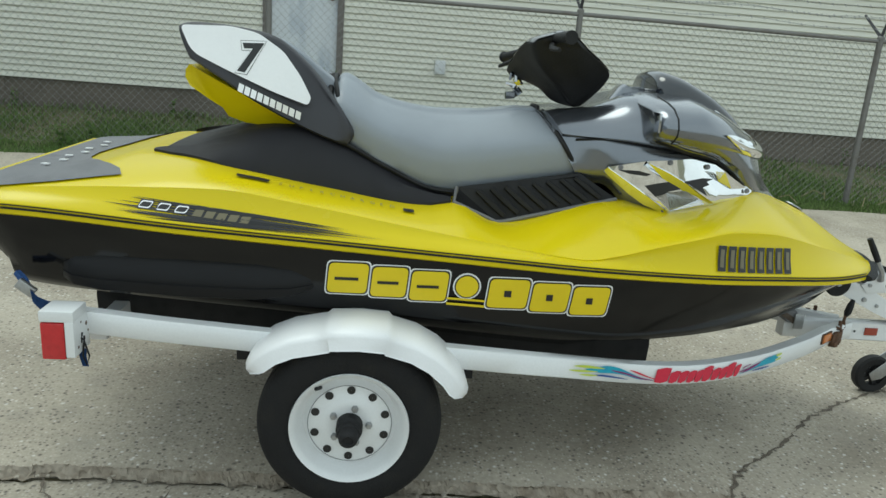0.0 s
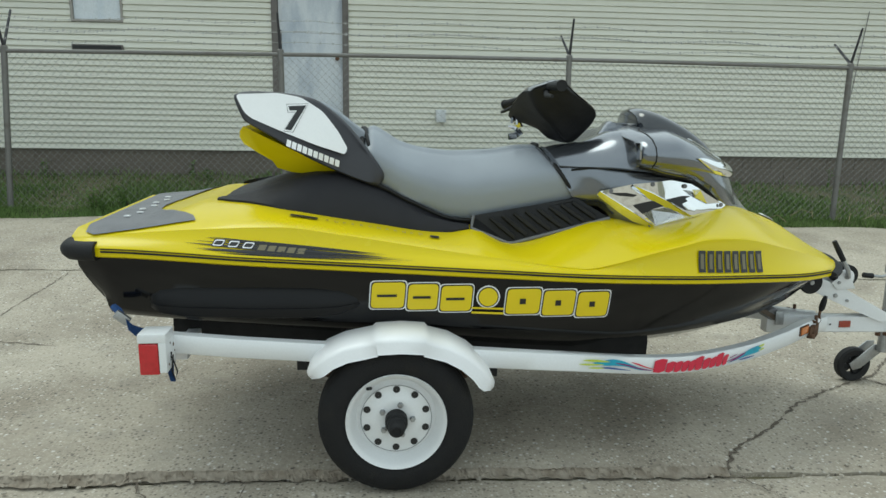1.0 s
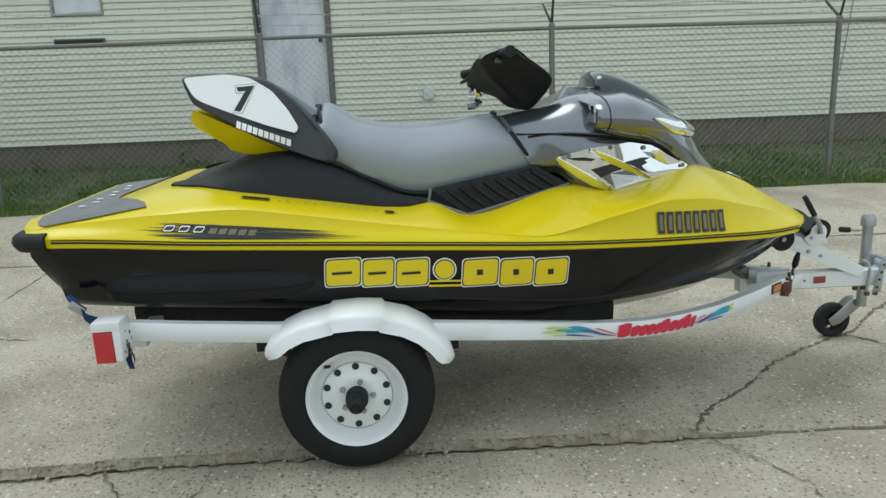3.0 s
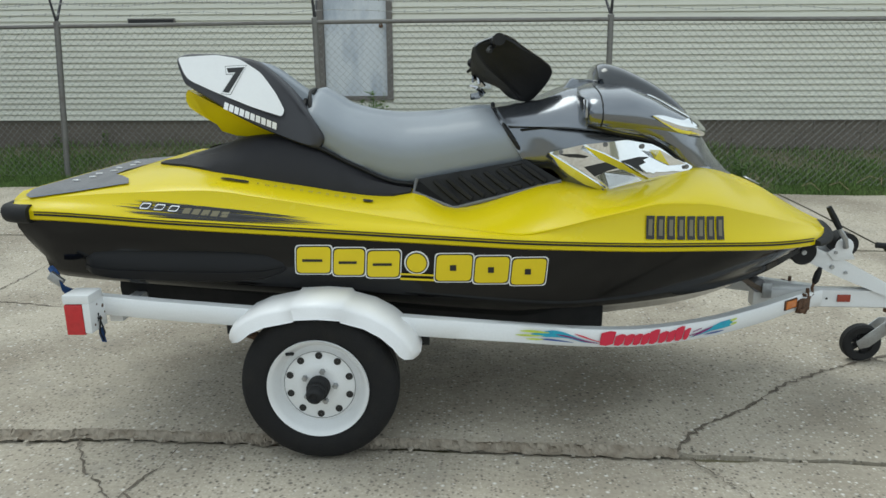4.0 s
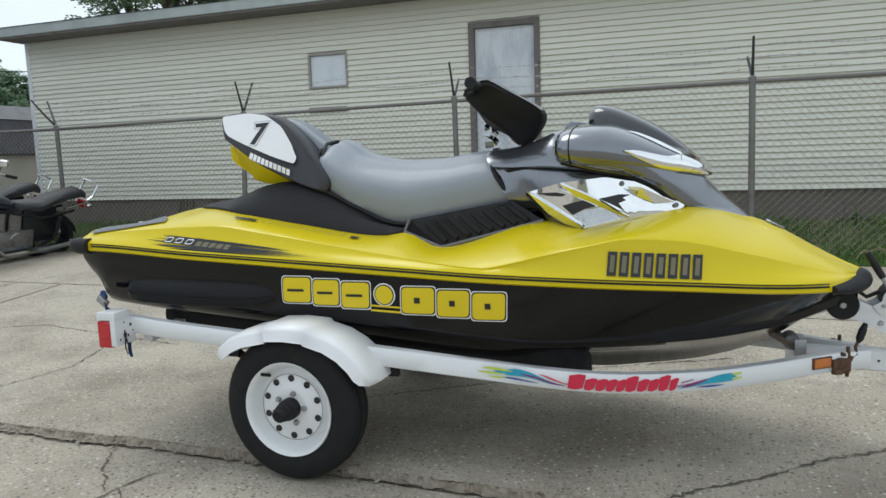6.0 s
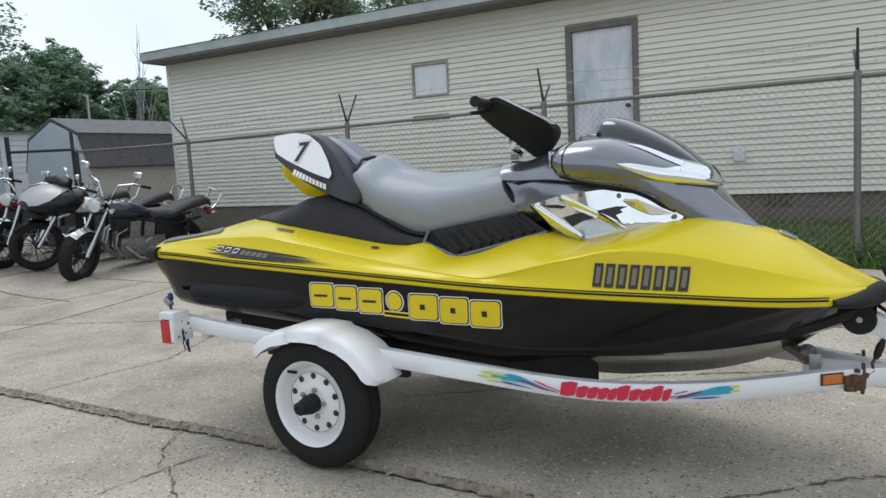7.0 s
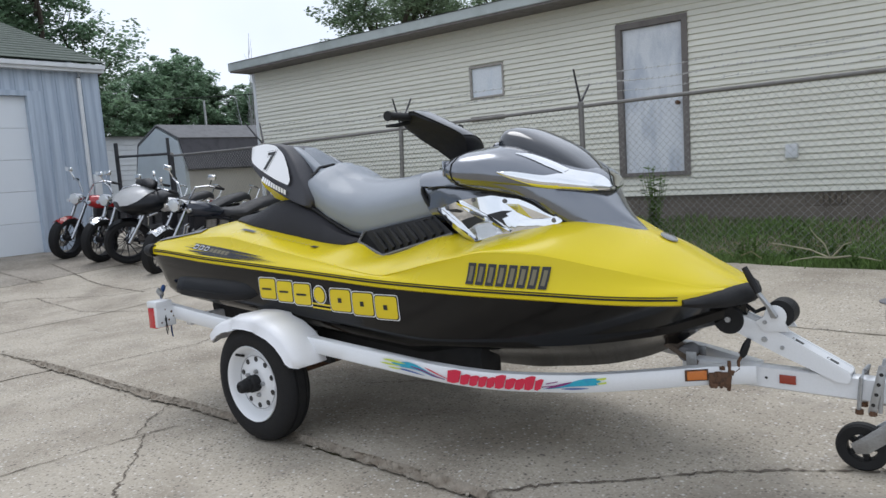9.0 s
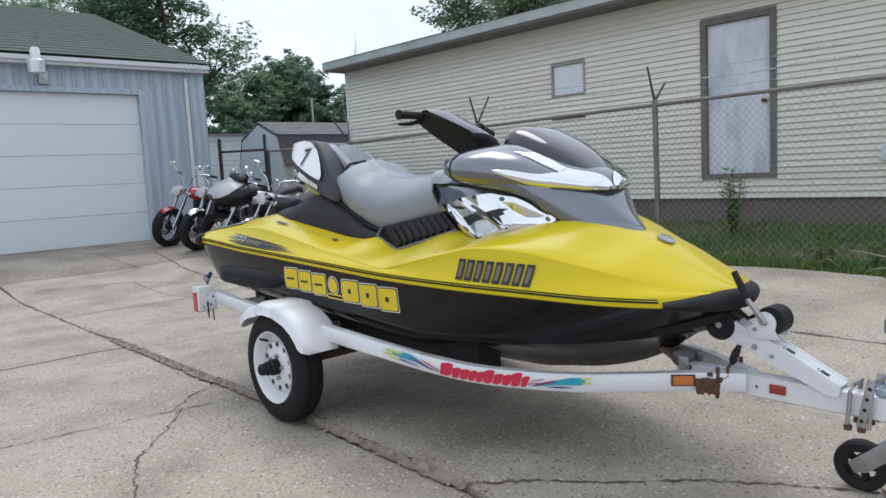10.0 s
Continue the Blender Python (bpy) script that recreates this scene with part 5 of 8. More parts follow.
    for k in range(10):
        u0 = k / 10
        x0, z0 = -0.414 + 0.205 * u0, 1.214 - 0.083 * u0
        poly = [(x0, z0), (x0 + 0.0165, z0 - 0.007), (x0 + 0.0205, z0 + 0.018), (x0 + 0.004, z0 + 0.025)]
        decal("maker_bar", poly, tail_surf, DECAL_W, craft, 0.005, "white lettering bar", 0)
    # the yellow wing under the tail
    bm = bmesh.new()
    wing = [(-0.618, 1.262), (-0.6, 1.282), (-0.5, 1.24), (-0.35, 1.17), (-0.21, 1.118), (-0.205, 1.096), (-0.3, 1.092), (-0.41, 1.1), (-0.468, 1.118), (-0.485, 1.146), (-0.54, 1.178), (-0.6, 1.212), (-0.62, 1.238)]
    ww = curve([-0.64, -0.6, -0.5, -0.35, -0.2], [0.12, 0.17, 0.22, 0.25, 0.27])
    rows = []
    for s, q, sh in ((-1, 1.0, 0.9), (-1, 0.96, 1.0), (-1, 0.5, 1.0), (1, 0.0, 1.0), (1, 0.5, 1.0), (1, 0.96, 1.0), (1, 1.0, 0.9)):
        rows.append([(-0.42 + (x + 0.42) * sh, s * q * ww(x) * (1 - 2.0 * max(0.0, 1.2 - z)), 1.2 + (z - 1.2) * sh) for x, z in wing])
    loft(bm, rows, ring=True, cap=True)
    part("tail_wing", bm, YELLOW, craft, "yellow wing under the tail", smooth=45)
    # the backrest pad between the bolsters: two wings and a darker middle
    p_z = curve([-0.42, -0.36, -0.3, -0.24, -0.16, -0.1, -0.04], [1.375, 1.39, 1.385, 1.357, 1.298, 1.252, 1.175])
    for nm, y0, y1, mt, up in (("backrest_wing", -0.17, -0.113, SEAT, 0.0), ("backrest_pad", -0.11, 0.075, PAD_MID, -0.004), ("backrest_wing", 0.078, 0.135, SEAT, -0.004)):
        bm = bmesh.new()
        rows = []
        for x in np.linspace(-0.42, -0.05, 18):
            z = p_z(x) + up
            ym, dy = (y0 + y1) / 2, (y1 - y0) / 2
            rows.append([(x - 0.02 * (1 - abs(q)) if nm == "backrest_pad" else x, ym + dy * q, z - 0.5 * max(0.0, ym + dy * q) - 0.1 * (abs(q) > 1.005) - 0.012 * abs(q) ** 4) for q in (-1.01, -1, -0.9, -0.6, -0.2, 0.2, 0.6, 0.9, 1, 1.01)])
        loft(bm, rows, cap=True)
        part(nm, bm, mt, craft, "grey vinyl backrest wing" if nm == "backrest_wing" else "darker blue-grey backrest middle", smooth=50)

    bm = bmesh.new()
    tube(bm, [(-0.082, -0.245, 1.15), (-0.1, -0.215, 1.22), (-0.112, -0.15, 1.262), (-0.116, -0.05, 1.274), (-0.114, 0.04, 1.264), (-0.105, 0.12, 1.22)], 0.008, 6)
    part("saddle_gap", bm, RUBBER, craft, "dark gap behind the saddle")

    # the ribbed knee panels with their trim
    for s in (-1, 1):
        def P(x, y, z):
            return Vector((x, s * y, z))
        a, b, c, d, e = P(0.309, 0.318, 0.89), P(0.464, 0.322, 0.826), P(0.876, 0.308, 0.927), P(0.745, 0.27, 1.005), P(0.32, 0.285, 0.935)
        bm = bmesh.new()
        bm.faces.new([bm.verts.new(p) for p in (a, b, c, d, e)])
        bmesh.ops.solidify(bm, geom=bm.faces[:], thickness=0.012)
        panel = part("knee_panel", bm, RUBBER, craft, "black ribbed knee panel", smooth=0)
        for k in range(8):
            u = 0.1 + 0.8 * k / 7
            lo, hi = b.lerp(c, u), e.lerp(d, u + 0.02)
            bm = bmesh.new()
            q0, q1 = lo.lerp(hi, 0.14), lo.lerp(hi, 0.86)
            q0.y, q1.y = q0.y + s * 0.006, q1.y + s * 0.006
            tube(bm, [q0, q0.lerp(q1, 0.5), q1], [0.011, 0.013, 0.009], 6, up=(0, 1, 0))
            part("rib", bm, RUBBER, panel)
        bm = bmesh.new()
        lift = Vector((0, s * 0.004, 0))
        tube(bm, [e + lift, a + lift, a.lerp(b, 0.5) + lift, b.lerp(a, 0.04) + lift, b.lerp(c, 0.04) + lift, b.lerp(c, 0.5) + lift, c + lift], 0.0075, 6)
        part("knee_panel_trim", bm, MAT, craft, "grey panel trim")

    # the lower cowl ahead of the saddle
    cb = curve([0.6, 0.74, 0.82, 0.9, 1.04, 1.2, 1.38, 1.5, 1.63], [0.265, 0.275, 0.3, 0.315, 0.338, 0.325, 0.24, 0.155, 0.01])
    czb = curve([0.6, 0.74, 0.88, 1.04, 1.2, 1.38, 1.5, 1.63], [1.0, 1.0, 0.915, 0.888, 0.915, 0.95, 0.93, 0.892])
    cm = curve([0.6, 0.8, 1.0, 1.15, 1.3, 1.42, 1.52, 1.63], [0.235, 0.285, 0.33, 0.315, 0.245, 0.17, 0.1, 0.006])
    czt = curve([0.6, 0.75, 0.9, 1.05, 1.2, 1.35, 1.45, 1.55, 1.63], [1.2, 1.2, 1.205, 1.195, 1.15, 1.08, 1.02, 0.95, 0.897])
    bm = bmesh.new()
    rows = []
    for x in list(np.linspace(0.61, 1.0, 14)) + list(np.linspace(1.03, 1.6, 18)) + [1.62, 1.63]:
        zb, zt = czb(x), czt(x)
        wb, wm = cb(x), cm(x)
        half = [(wb - 0.02, zb - 0.03), (wb, zb), (wb + 0.004, zb + (zt - zb) * 0.2), (wm + (wb - wm) * 0.4, zb + (zt - zb) * 0.42), (wm, zb + (zt - zb) * 0.62), (wm * 0.88, zb + (zt - zb) * 0.82), (wm * 0.62, zb + (zt - zb) * 0.95), (wm * 0.3, zt), (0, zt + 0.003)]
        lean = max(0.0, 1 - (x - 0.61) / 0.35)
        row = [(x + lean * (1.2 - z) * 0.62, w, z) for w, z in half]
        rows.append([(X, -w, z) for X, w, z in row] + [(X, w, z) for X, w, z in row[-2::-1]])
    loft(bm, rows, cap=True)
    part("lower_cowl", clean(bm), COWL, craft, "grey metallic lower cowl", smooth=45)

    def cowl_y(x, z):
        zb, zt = czb(x), czt(x)
        zs = [zb, zb + (zt - zb) * 0.2, zb + (zt - zb) * 0.42, zb + (zt - zb) * 0.62, zb + (zt - zb) * 0.82]
        wsx = [cb(x), cb(x) + 0.004, cm(x) + (cb(x) - cm(x)) * 0.4, cm(x), cm(x) * 0.88]
        return -float(np.interp(z, zs, wsx))
    # seam lines on the cowl
    bm = bmesh.new()
    tube(bm, [(x, cowl_y(x, z) - 0.001, z) for x, z in ((0.72, 1.12), (0.78, 1.125), (0.86, 1.128), (0.94, 1.125), (1.04, 1.11), (1.14, 1.085))], 0.0035, 5)
    tube(bm, [(0.75, cowl_y(0.75, 1.19) + 0.03, 1.195), (0.8, cowl_y(0.8, 1.15) - 0.001, 1.155), (0.83, cowl_y(0.83, 1.128) - 0.001, 1.128)], 0.0035, 5)
    part("cowl_seam", bm, RUBBER, craft, "black panel gap")
    bm = bmesh.new()
    tube(bm, [(x + 0.006, y + (0.003 if y > 0.1 else -0.003 if y < -0.1 else 0.0), z + 0.003) for x, y, z in saddle_end], 0.0085, 6)
    part("saddle_edge", bm, RUBBER, craft, "black edge strip ahead of the saddle")

    # chrome side grilles with screws and dark openings
    for s in (-1, 1):
        sf = (lambda x, z: cowl_y(x, z) - 0.014 * max(0.0, (z - 0.9) / 0.18)) if s < 0 else (lambda x, z: -cowl_y(x, z) + 0.02)
        lift = 0.012 if s < 0 else -0.01
        poly = round_poly([(0.815, 1.035), (0.95, 1.07), (1.11, 1.085), (1.24, 1.06), (1.385, 0.972), (1.375, 0.962), (1.2, 0.93), (1.045, 0.893), (1.02, 0.9), (0.9, 0.98)], 0.015, 3)
        grille = decal("side_grille", poly, sf, CHROME, craft, lift, "chrome side grille", 3)
        if s > 0:
            continue
        for shape in (((0.955, 0.985), (1.0, 0.997), (1.04, 1.005), (1.06, 0.998), (1.08, 0.982), (1.04, 0.972), (1.02, 0.962), (0.995, 0.95), (0.985, 0.962)), ((1.09, 1.008), (1.13, 1.016), (1.16, 1.022), (1.2, 1.02), (1.17, 1.008), (1.185, 1.0), (1.16, 0.99), (1.18, 0.962), (1.14, 0.984)), ((0.86, 1.032), (0.93, 1.034), (0.97, 1.026), (0.955, 1.019), (0.9, 1.022))):
            decal("grille_opening", shape, sf, DECAL_B, grille, 0.0155, "dark opening", 1)

        def facet(name, pts, label):
            """A chrome face whose corners stand off the grille by their own amounts."""
            bm = bmesh.new()
            vs = [bm.verts.new((x, sf(x, z) - 0.013 - o, z)) for x, z, o in pts]
            bm.faces.new(vs)
            bmesh.ops.solidify(bm, geom=bm.faces[:], thickness=0.002)
            part(name, bm, CHROME, grille, label, smooth=0)
        facet("grille_facet", ((1.19, 1.05, 0.03), (1.235, 1.046, 0.03), (1.35, 0.985, 0.012), (1.28, 0.985, 0.002), (1.22, 1.012, 0.002)), "chrome facet")
        facet("grille_facet", ((1.0, 0.948, 0.003), (1.03, 0.966, 0.002), (1.1, 0.977, 0.002), (1.15, 0.95, 0.004), (1.17, 0.935, 0.012), (1.05, 0.905, 0.012)), "chrome facet")
        for pts, wd in ((((0.818, 1.034), (0.91, 0.972), (0.97, 0.935), (1.04, 0.899)), 0.014), (((0.945, 1.062), (1.02, 1.028), (1.09, 0.993), (1.195, 0.94)), 0.012)):
            bm = bmesh.new()
            rows = []
            for i, (x, z) in enumerate(pts):
                t = wd * (0.6, 1.0, 1.0, 0.35)[i]
                y = sf(x, z) - 0.015
                rows.append([(x + t * 0.5, y, z + t), (x + t * 0.35, y - 0.02, z + t * 0.75), (x - t * 0.6, y, z - t * 1.2)])
            loft(bm, rows)
            part("grille_blade", bm, CHROME, grille, "chrome blade", smooth=0)
        for x, z in ((0.87, 1.041), (1.03, 1.07), (1.17, 1.06), (1.355, 0.975), (1.03, 0.906)):
            bm = bmesh.new()
            lathe(bm, [(-0.006, 0.0005), (-0.006, 0.0075), (0.0, 0.0095)], (x, sf(x, z) - 0.013, z), "y", 10)
            part("screw", bm, MAT, grille, "dark screw head")

    # the upper hood
    uw = curve([0.932, 0.94, 0.962, 1.02, 1.08, 1.18, 1.28, 1.37, 1.43, 1.455, 1.47, 1.478], [0.34, 0.4, 0.448, 0.46, 0.45, 0.407, 0.332, 0.256, 0.186, 0.138, 0.075, 0.02])
    uzb = curve([0.932, 1.05, 1.2, 1.35, 1.47], [1.15, 1.13, 1.108, 1.085, 1.075])
    uzr = curve([0.932, 1.0, 1.1, 1.2, 1.3, 1.4, 1.45, 1.478], [1.25, 1.264, 1.263, 1.235, 1.19, 1.143, 1.113, 1.082])
    uzt = curve([0.932, 1.0, 1.1, 1.25, 1.36, 1.43, 1.455, 1.478], [1.275, 1.29, 1.295, 1.25, 1.192, 1.15, 1.126, 1.084])

    def hood_half(x):
        w, zb, zr, zt = uw(x), uzb(x), uzr(x), uzt(x)
        return [(w * 0.7, zb - 0.005), (w * 0.9, zb), (w * 0.985, zb + (zr - zb) * 0.22), (w, zb + (zr - zb) * 0.42), (w * 0.97, zb + (zr - zb) * 0.66), (w * 0.87, zb + (zr - zb) * 0.88), (w * 0.74, zr), (w * 0.5, zr + (zt - zr) * 0.55), (w * 0.25, zr + (zt - zr) * 0.9), (0, zt)]
    bm = bmesh.new()
    rows = [both_sides(x, hood_half(x)) for x in [0.932, 0.935, 0.94, 0.948] + list(np.linspace(0.962, 1.4, 28)) + [1.42, 1.44, 1.455, 1.465, 1.47, 1.475, 1.478]]
    loft(bm, rows, ring=True, cap=True)
    part("upper_hood", clean(bm), COWL, craft, "grey metallic upper hood", smooth=50)
    bm = bmesh.new()
    tube(bm, [(1.0, -hw * 1.002, z) for hw, z in hood_half(1.0)[1:8]], 0.003, 5)
    part("hood_seam", bm, RUBBER, craft, "black panel gap")

    def hood_at(x, q, off):
        h = hood_half(x)
        i = min(int(q), len(h) - 2)
        f = q - i
        w, z = h[i][0] + (h[i + 1][0] - h[i][0]) * f, h[i][1] + (h[i + 1][1] - h[i][1]) * f
        return w + off, z + off * 0.3
    arm_lo, arm_hi = curve([1.188, 1.228, 1.27, 1.322, 1.37], [3.25, 2.7, 2.2, 1.6, 1.5]), curve([1.188, 1.228, 1.27, 1.322, 1.37], [3.4, 3.7, 3.85, 4.1, 5.4])
    top_lo, top_hi = curve([1.195, 1.226, 1.292, 1.345, 1.37], [6.3, 6.25, 6.05, 5.7, 5.4]), curve([1.19, 1.226, 1.292, 1.345, 1.37], [6.4, 6.9, 6.85, 6.65, 6.6])
    nose_lo, nose_hi = curve([1.37, 1.4, 1.433, 1.477], [1.5, 1.3, 1.1, 1.0]), curve([1.37, 1.4, 1.433, 1.477], [6.6, 6.9, 7.7, 9.0])
    for s in (-1, 1):
        bm = bmesh.new()
        for x0, x1, lo, hi, nv in ((1.185, 1.37, arm_lo, arm_hi, 6), (1.19, 1.37, top_lo, top_hi, 5), (1.37, 1.477, nose_lo, nose_hi, 14)):
            rows = []
            for x in np.linspace(x0, x1, 14):
                row = []
                for v in np.linspace(0, 1, nv):
                    w, z = hood_at(x, min(8.99, lo(x) + (hi(x) - lo(x)) * v), 0.003 + 0.006 * math.sin(math.pi * v))
                    row.append((x + 0.003, s * w, z))
                rows.append(row)
            loft(bm, rows)
        part("head_trim", clean(bm), CHROME, craft, "chrome lamp trim", smooth=60)
    bm = bmesh.new()
    end = both_sides(1.4785, hood_half(1.478))
    mid = bm.verts.new((1.481, 0, 1.079))
    vs = [bm.verts.new(p) for p in end]
    for a, b in zip(vs, vs[1:] + vs[:1]):
        bm.faces.new((a, b, mid))
    part("nose_cap", bm, CHROME, craft, "chrome nose of the hood", smooth=60)
    # the flanks that sweep from under the hood down to the bow
    f_wu = curve([0.95, 1.02, 1.08, 1.18, 1.28, 1.37, 1.43, 1.47, 1.52, 1.6], [0.4, 0.44, 0.432, 0.39, 0.318, 0.243, 0.175, 0.12, 0.07, 0.012])
    f_zu = curve([0.95, 1.1, 1.2, 1.3, 1.4, 1.44, 1.47, 1.52, 1.6], [1.17, 1.152, 1.134, 1.115, 1.092, 1.075, 1.046, 0.988, 0.914])
    f_wl = curve([0.95, 1.0, 1.1, 1.18, 1.27, 1.36, 1.42, 1.5, 1.56, 1.6], [0.38, 0.395, 0.36, 0.335, 0.3, 0.262, 0.218, 0.142, 0.07, 0.018])
    f_zl = curve([0.95, 1.0, 1.07, 1.18, 1.27, 1.36, 1.42, 1.5, 1.56, 1.6], [1.147, 1.135, 1.114, 1.09, 1.052, 0.985, 0.95, 0.926, 0.91, 0.902])
    bm = bmesh.new()
    rows = []
    for x in np.linspace(0.95, 1.6, 40):
        wu, zu, wl, zl = f_wu(x), f_zu(x), f_wl(x), f_zl(x)
        h = zu - zl
        rows.append(both_sides(x, [(max(0.004, wl - 0.05), zl - 0.012), (wl - 0.004, zl - 0.002), (wl, zl + 0.004), (wl * 0.66 + wu * 0.34 + 0.012, zl + h * 0.26), (wl * 0.34 + wu * 0.66 + 0.013, zl + h * 0.58), (wu, zl + h * 0.92), (wu * 0.88, zu + 0.002), (wu * 0.4, zu + 0.004), (0, zu + 0.005)]))
    loft(bm, rows, cap=True)
    part("hood_flank", clean(bm), COWL, craft, "grey metallic flank under the hood", smooth=40)
    bm = bmesh.new()
    tube(bm, [(x, -f_wl(x) + 0.006, f_zl(x) - 0.004) for x in np.linspace(0.96, 1.4, 24)], 0.005, 5)
    part("flank_gap", bm, RUBBER, craft, "black panel gap")
    # the shoulders that carry the hood
    q_w = curve([0.632, 0.75, 0.82, 0.9, 0.98, 1.05], [0.264, 0.278, 0.292, 0.318, 0.335, 0.33])
    q_b = curve([0.632, 0.75, 0.86, 0.95, 1.05], [1.13, 1.126, 1.127, 1.122, 1.11])
    q_t = curve([0.632, 0.75, 0.8, 0.86, 0.92, 0.98, 1.05], [1.203, 1.215, 1.228, 1.25, 1.272, 1.278, 1.27])
    bm = bmesh.new()
    rows = []
    for x in np.linspace(0.632, 1.05, 22):
        w, zb, zt = q_w(x), q_b(x), q_t(x)
        rows.append([(X, y, z) for X, y, z in both_sides(x, [(w - 0.01, zb), (w + 0.003, zb + 0.006), (w, zb + (zt - zb) * 0.14), (w * 0.94, zb + (zt - zb) * 0.42), (w * 0.82, zb + (zt - zb) * 0.72), (w * 0.64, zb + (zt - zb) * 0.93), (w * 0.35, zt), (0, zt - 0.02)])])
    rows = [[(X + (1.2 - z) * 0.62 * max(0.0, 1 - k / 9), y, z) for X, y, z in r] for k, r in enumerate(rows)]
    loft(bm, rows, cap=True)
    part("hood_shoulder", clean(bm), COWL, craft, "silver-grey hood shoulder", smooth=50)
    for s in (-1, 1):
        bm = bmesh.new()
        box(bm, 0.929, 0.938, -0.05, 0.05, -0.032, 0.032, 0.004, pose(0, 0, 0))
        mirror = part("mirror", bm, CHROMED, craft, "rear-view mirror in the hood end")
        mirror.matrix_basis = pose(0.012, s * 0.385, 1.205)
    # the dark instrument cover
    sw = curve([1.025, 1.035, 1.06, 1.11, 1.22, 1.33, 1.4, 1.44], [0.125, 0.15, 0.165, 0.172, 0.168, 0.14, 0.092, 0.03])
    szt = curve([1.025, 1.035, 1.06, 1.1, 1.2, 1.31, 1.39, 1.44], [1.34, 1.356, 1.364, 1.357, 1.315, 1.25, 1.182, 1.13])
    bm = bmesh.new()
    rows = []
    for x in [1.025, 1.03] + list(np.linspace(1.035, 1.44, 22)):
        w, zt = sw(x), szt(x)
        zb = uzt(x) - 0.03
        rows.append(both_sides(x, [(w, zb), (w * 1.02, zb + (zt - zb) * 0.35), (w * 0.93, zb + (zt - zb) * 0.65), (w * 0.75, zb + (zt - zb) * 0.86), (w * 0.4, zb + (zt - zb) * 0.97), (0, zt)]))
    loft(bm, rows, ring=True, cap=True)
    part("instrument_cover", bm, SCREEN, craft, "smoked black instrument cover", smooth=50)
    bm = bmesh.new()
    prism(bm, [(0.86, 1.2), (0.93, 1.296), (0.945, 1.306), (0.965, 1.292), (1.04, 1.3), (1.04, 1.2)], -0.05, 0.05, 0.008)
    part("steering_shroud", bm, COWL, craft, "silver steering shroud")

    # handlebar, padded cover, grips, lever and the keys on it
    prof = [(0.545, 1.425), (0.6, 1.455), (0.662, 1.468), (0.74, 1.42), (0.835, 1.358), (0.85, 1.32), (0.812, 1.258), (0.752, 1.213), (0.665, 1.29), (0.59, 1.355)]
    prof = smooth_poly(prof, 3)
    rows = []
    for y, sh, drop, fwd in ((-0.262, 0.86, 0.0, 0), (-0.258, 0.97, 0.0, 0), (-0.24, 1.0, 0.0, 0.0), (-0.16, 1.0, 0.0, 0.02), (-0.06, 1.0, 0.02, 0.01), (0.04, 0.98, 0.05, -0.02), (0.14, 0.95, 0.085, -0.06), (0.22, 0.9, 0.11, -0.1), (0.24, 0.76, 0.12, -0.12)):
        row = []
        for x, z in prof:
            X = 0.69 + (x - 0.69) * sh - 0.06 * (y + 0.26) + 0.4 * fwd * max(0, (x - 0.62) / 0.2)
            low = min(1.0, max(0.0, (1.45 - z) / 0.24))
            row.append((X, y * (1 - 0.75 * low ** 0.7), 1.35 + (z - 1.35) * sh - drop * max(0, (z - 1.25) / 0.2)))
        rows.append(row)
    bm = bmesh.new()
    loft(bm, rows, ring=True, cap=True)
    part("handlebar_pad", bm, PADDING, craft, "black padded handlebar cover", smooth=50)
    bm = bmesh.new()
    crest = [k for k, (x, z) in enumerate(prof) if z > 1.34 and not (x < 0.56 and z < 1.4)]
    crest = [k for k in crest if k < 14]
    loft(bm, [[(r[k][0], r[k][1] * 1.01, r[k][2] + 0.006) for k in crest] for r in rows[1:-1]])
    part("pad_lid", bm, LID, craft, "charcoal lid of the handlebar cover", smooth=50)
    for s, a, b in ((-1, Vector((0.622, -0.24, 1.448)), Vector((0.634, -0.405, 1.45))), (1, Vector((0.6, 0.15, 1.4)), Vector((0.532, 0.3, 1.37)))):
        bm = bmesh.new()
        tube(bm, [a + Vector((0.02, -s * 0.12, -0.01)), a], 0.013, 8)
        part("handlebar", bm, RUBBER, craft, "black handlebar")
        bm = bmesh.new()
        tube(bm, [a, a.lerp(b, 0.1), a.lerp(b, 0.93), a.lerp(b, 0.96), b], [0.022, 0.018, 0.018, 0.023, 0.022], 12)
        part("grip", bm, RUBBER, craft, "black rubber grip")
        bm = bmesh.new()
        tube(bm, [a + Vector((-0.01, 0, -0.02)), a.lerp(b, 0.4) + Vector((-0.03, 0, -0.035)), a.lerp(b, 0.85) + Vector((-0.028, 0, -0.04))], [0.012, 0.01, 0.007], 6)
        part("lever", bm, RUBBER, craft, "black control lever")
    bm = bmesh.new()
    tube(bm, [(0.57, 0.17, 1.38), (0.56, 0.15, 1.36), (0.56, 0.14, 1.33)], 0.004, 5)
    for k in range(9):
        m = pose(0.56 + 0.016 * math.sin(k * 2.1), 0.14 + 0.012 * math.cos(k * 1.7), 1.335 - 0.013 * k, 20 * k, 33 * k, 50 * k)
        box(bm, -0.014, 0.014, -0.004, 0.004, -0.02, 0.02, 0, m)
    part("keys", bm, CHROMED, craft, "bunch of keys hanging from the lever")

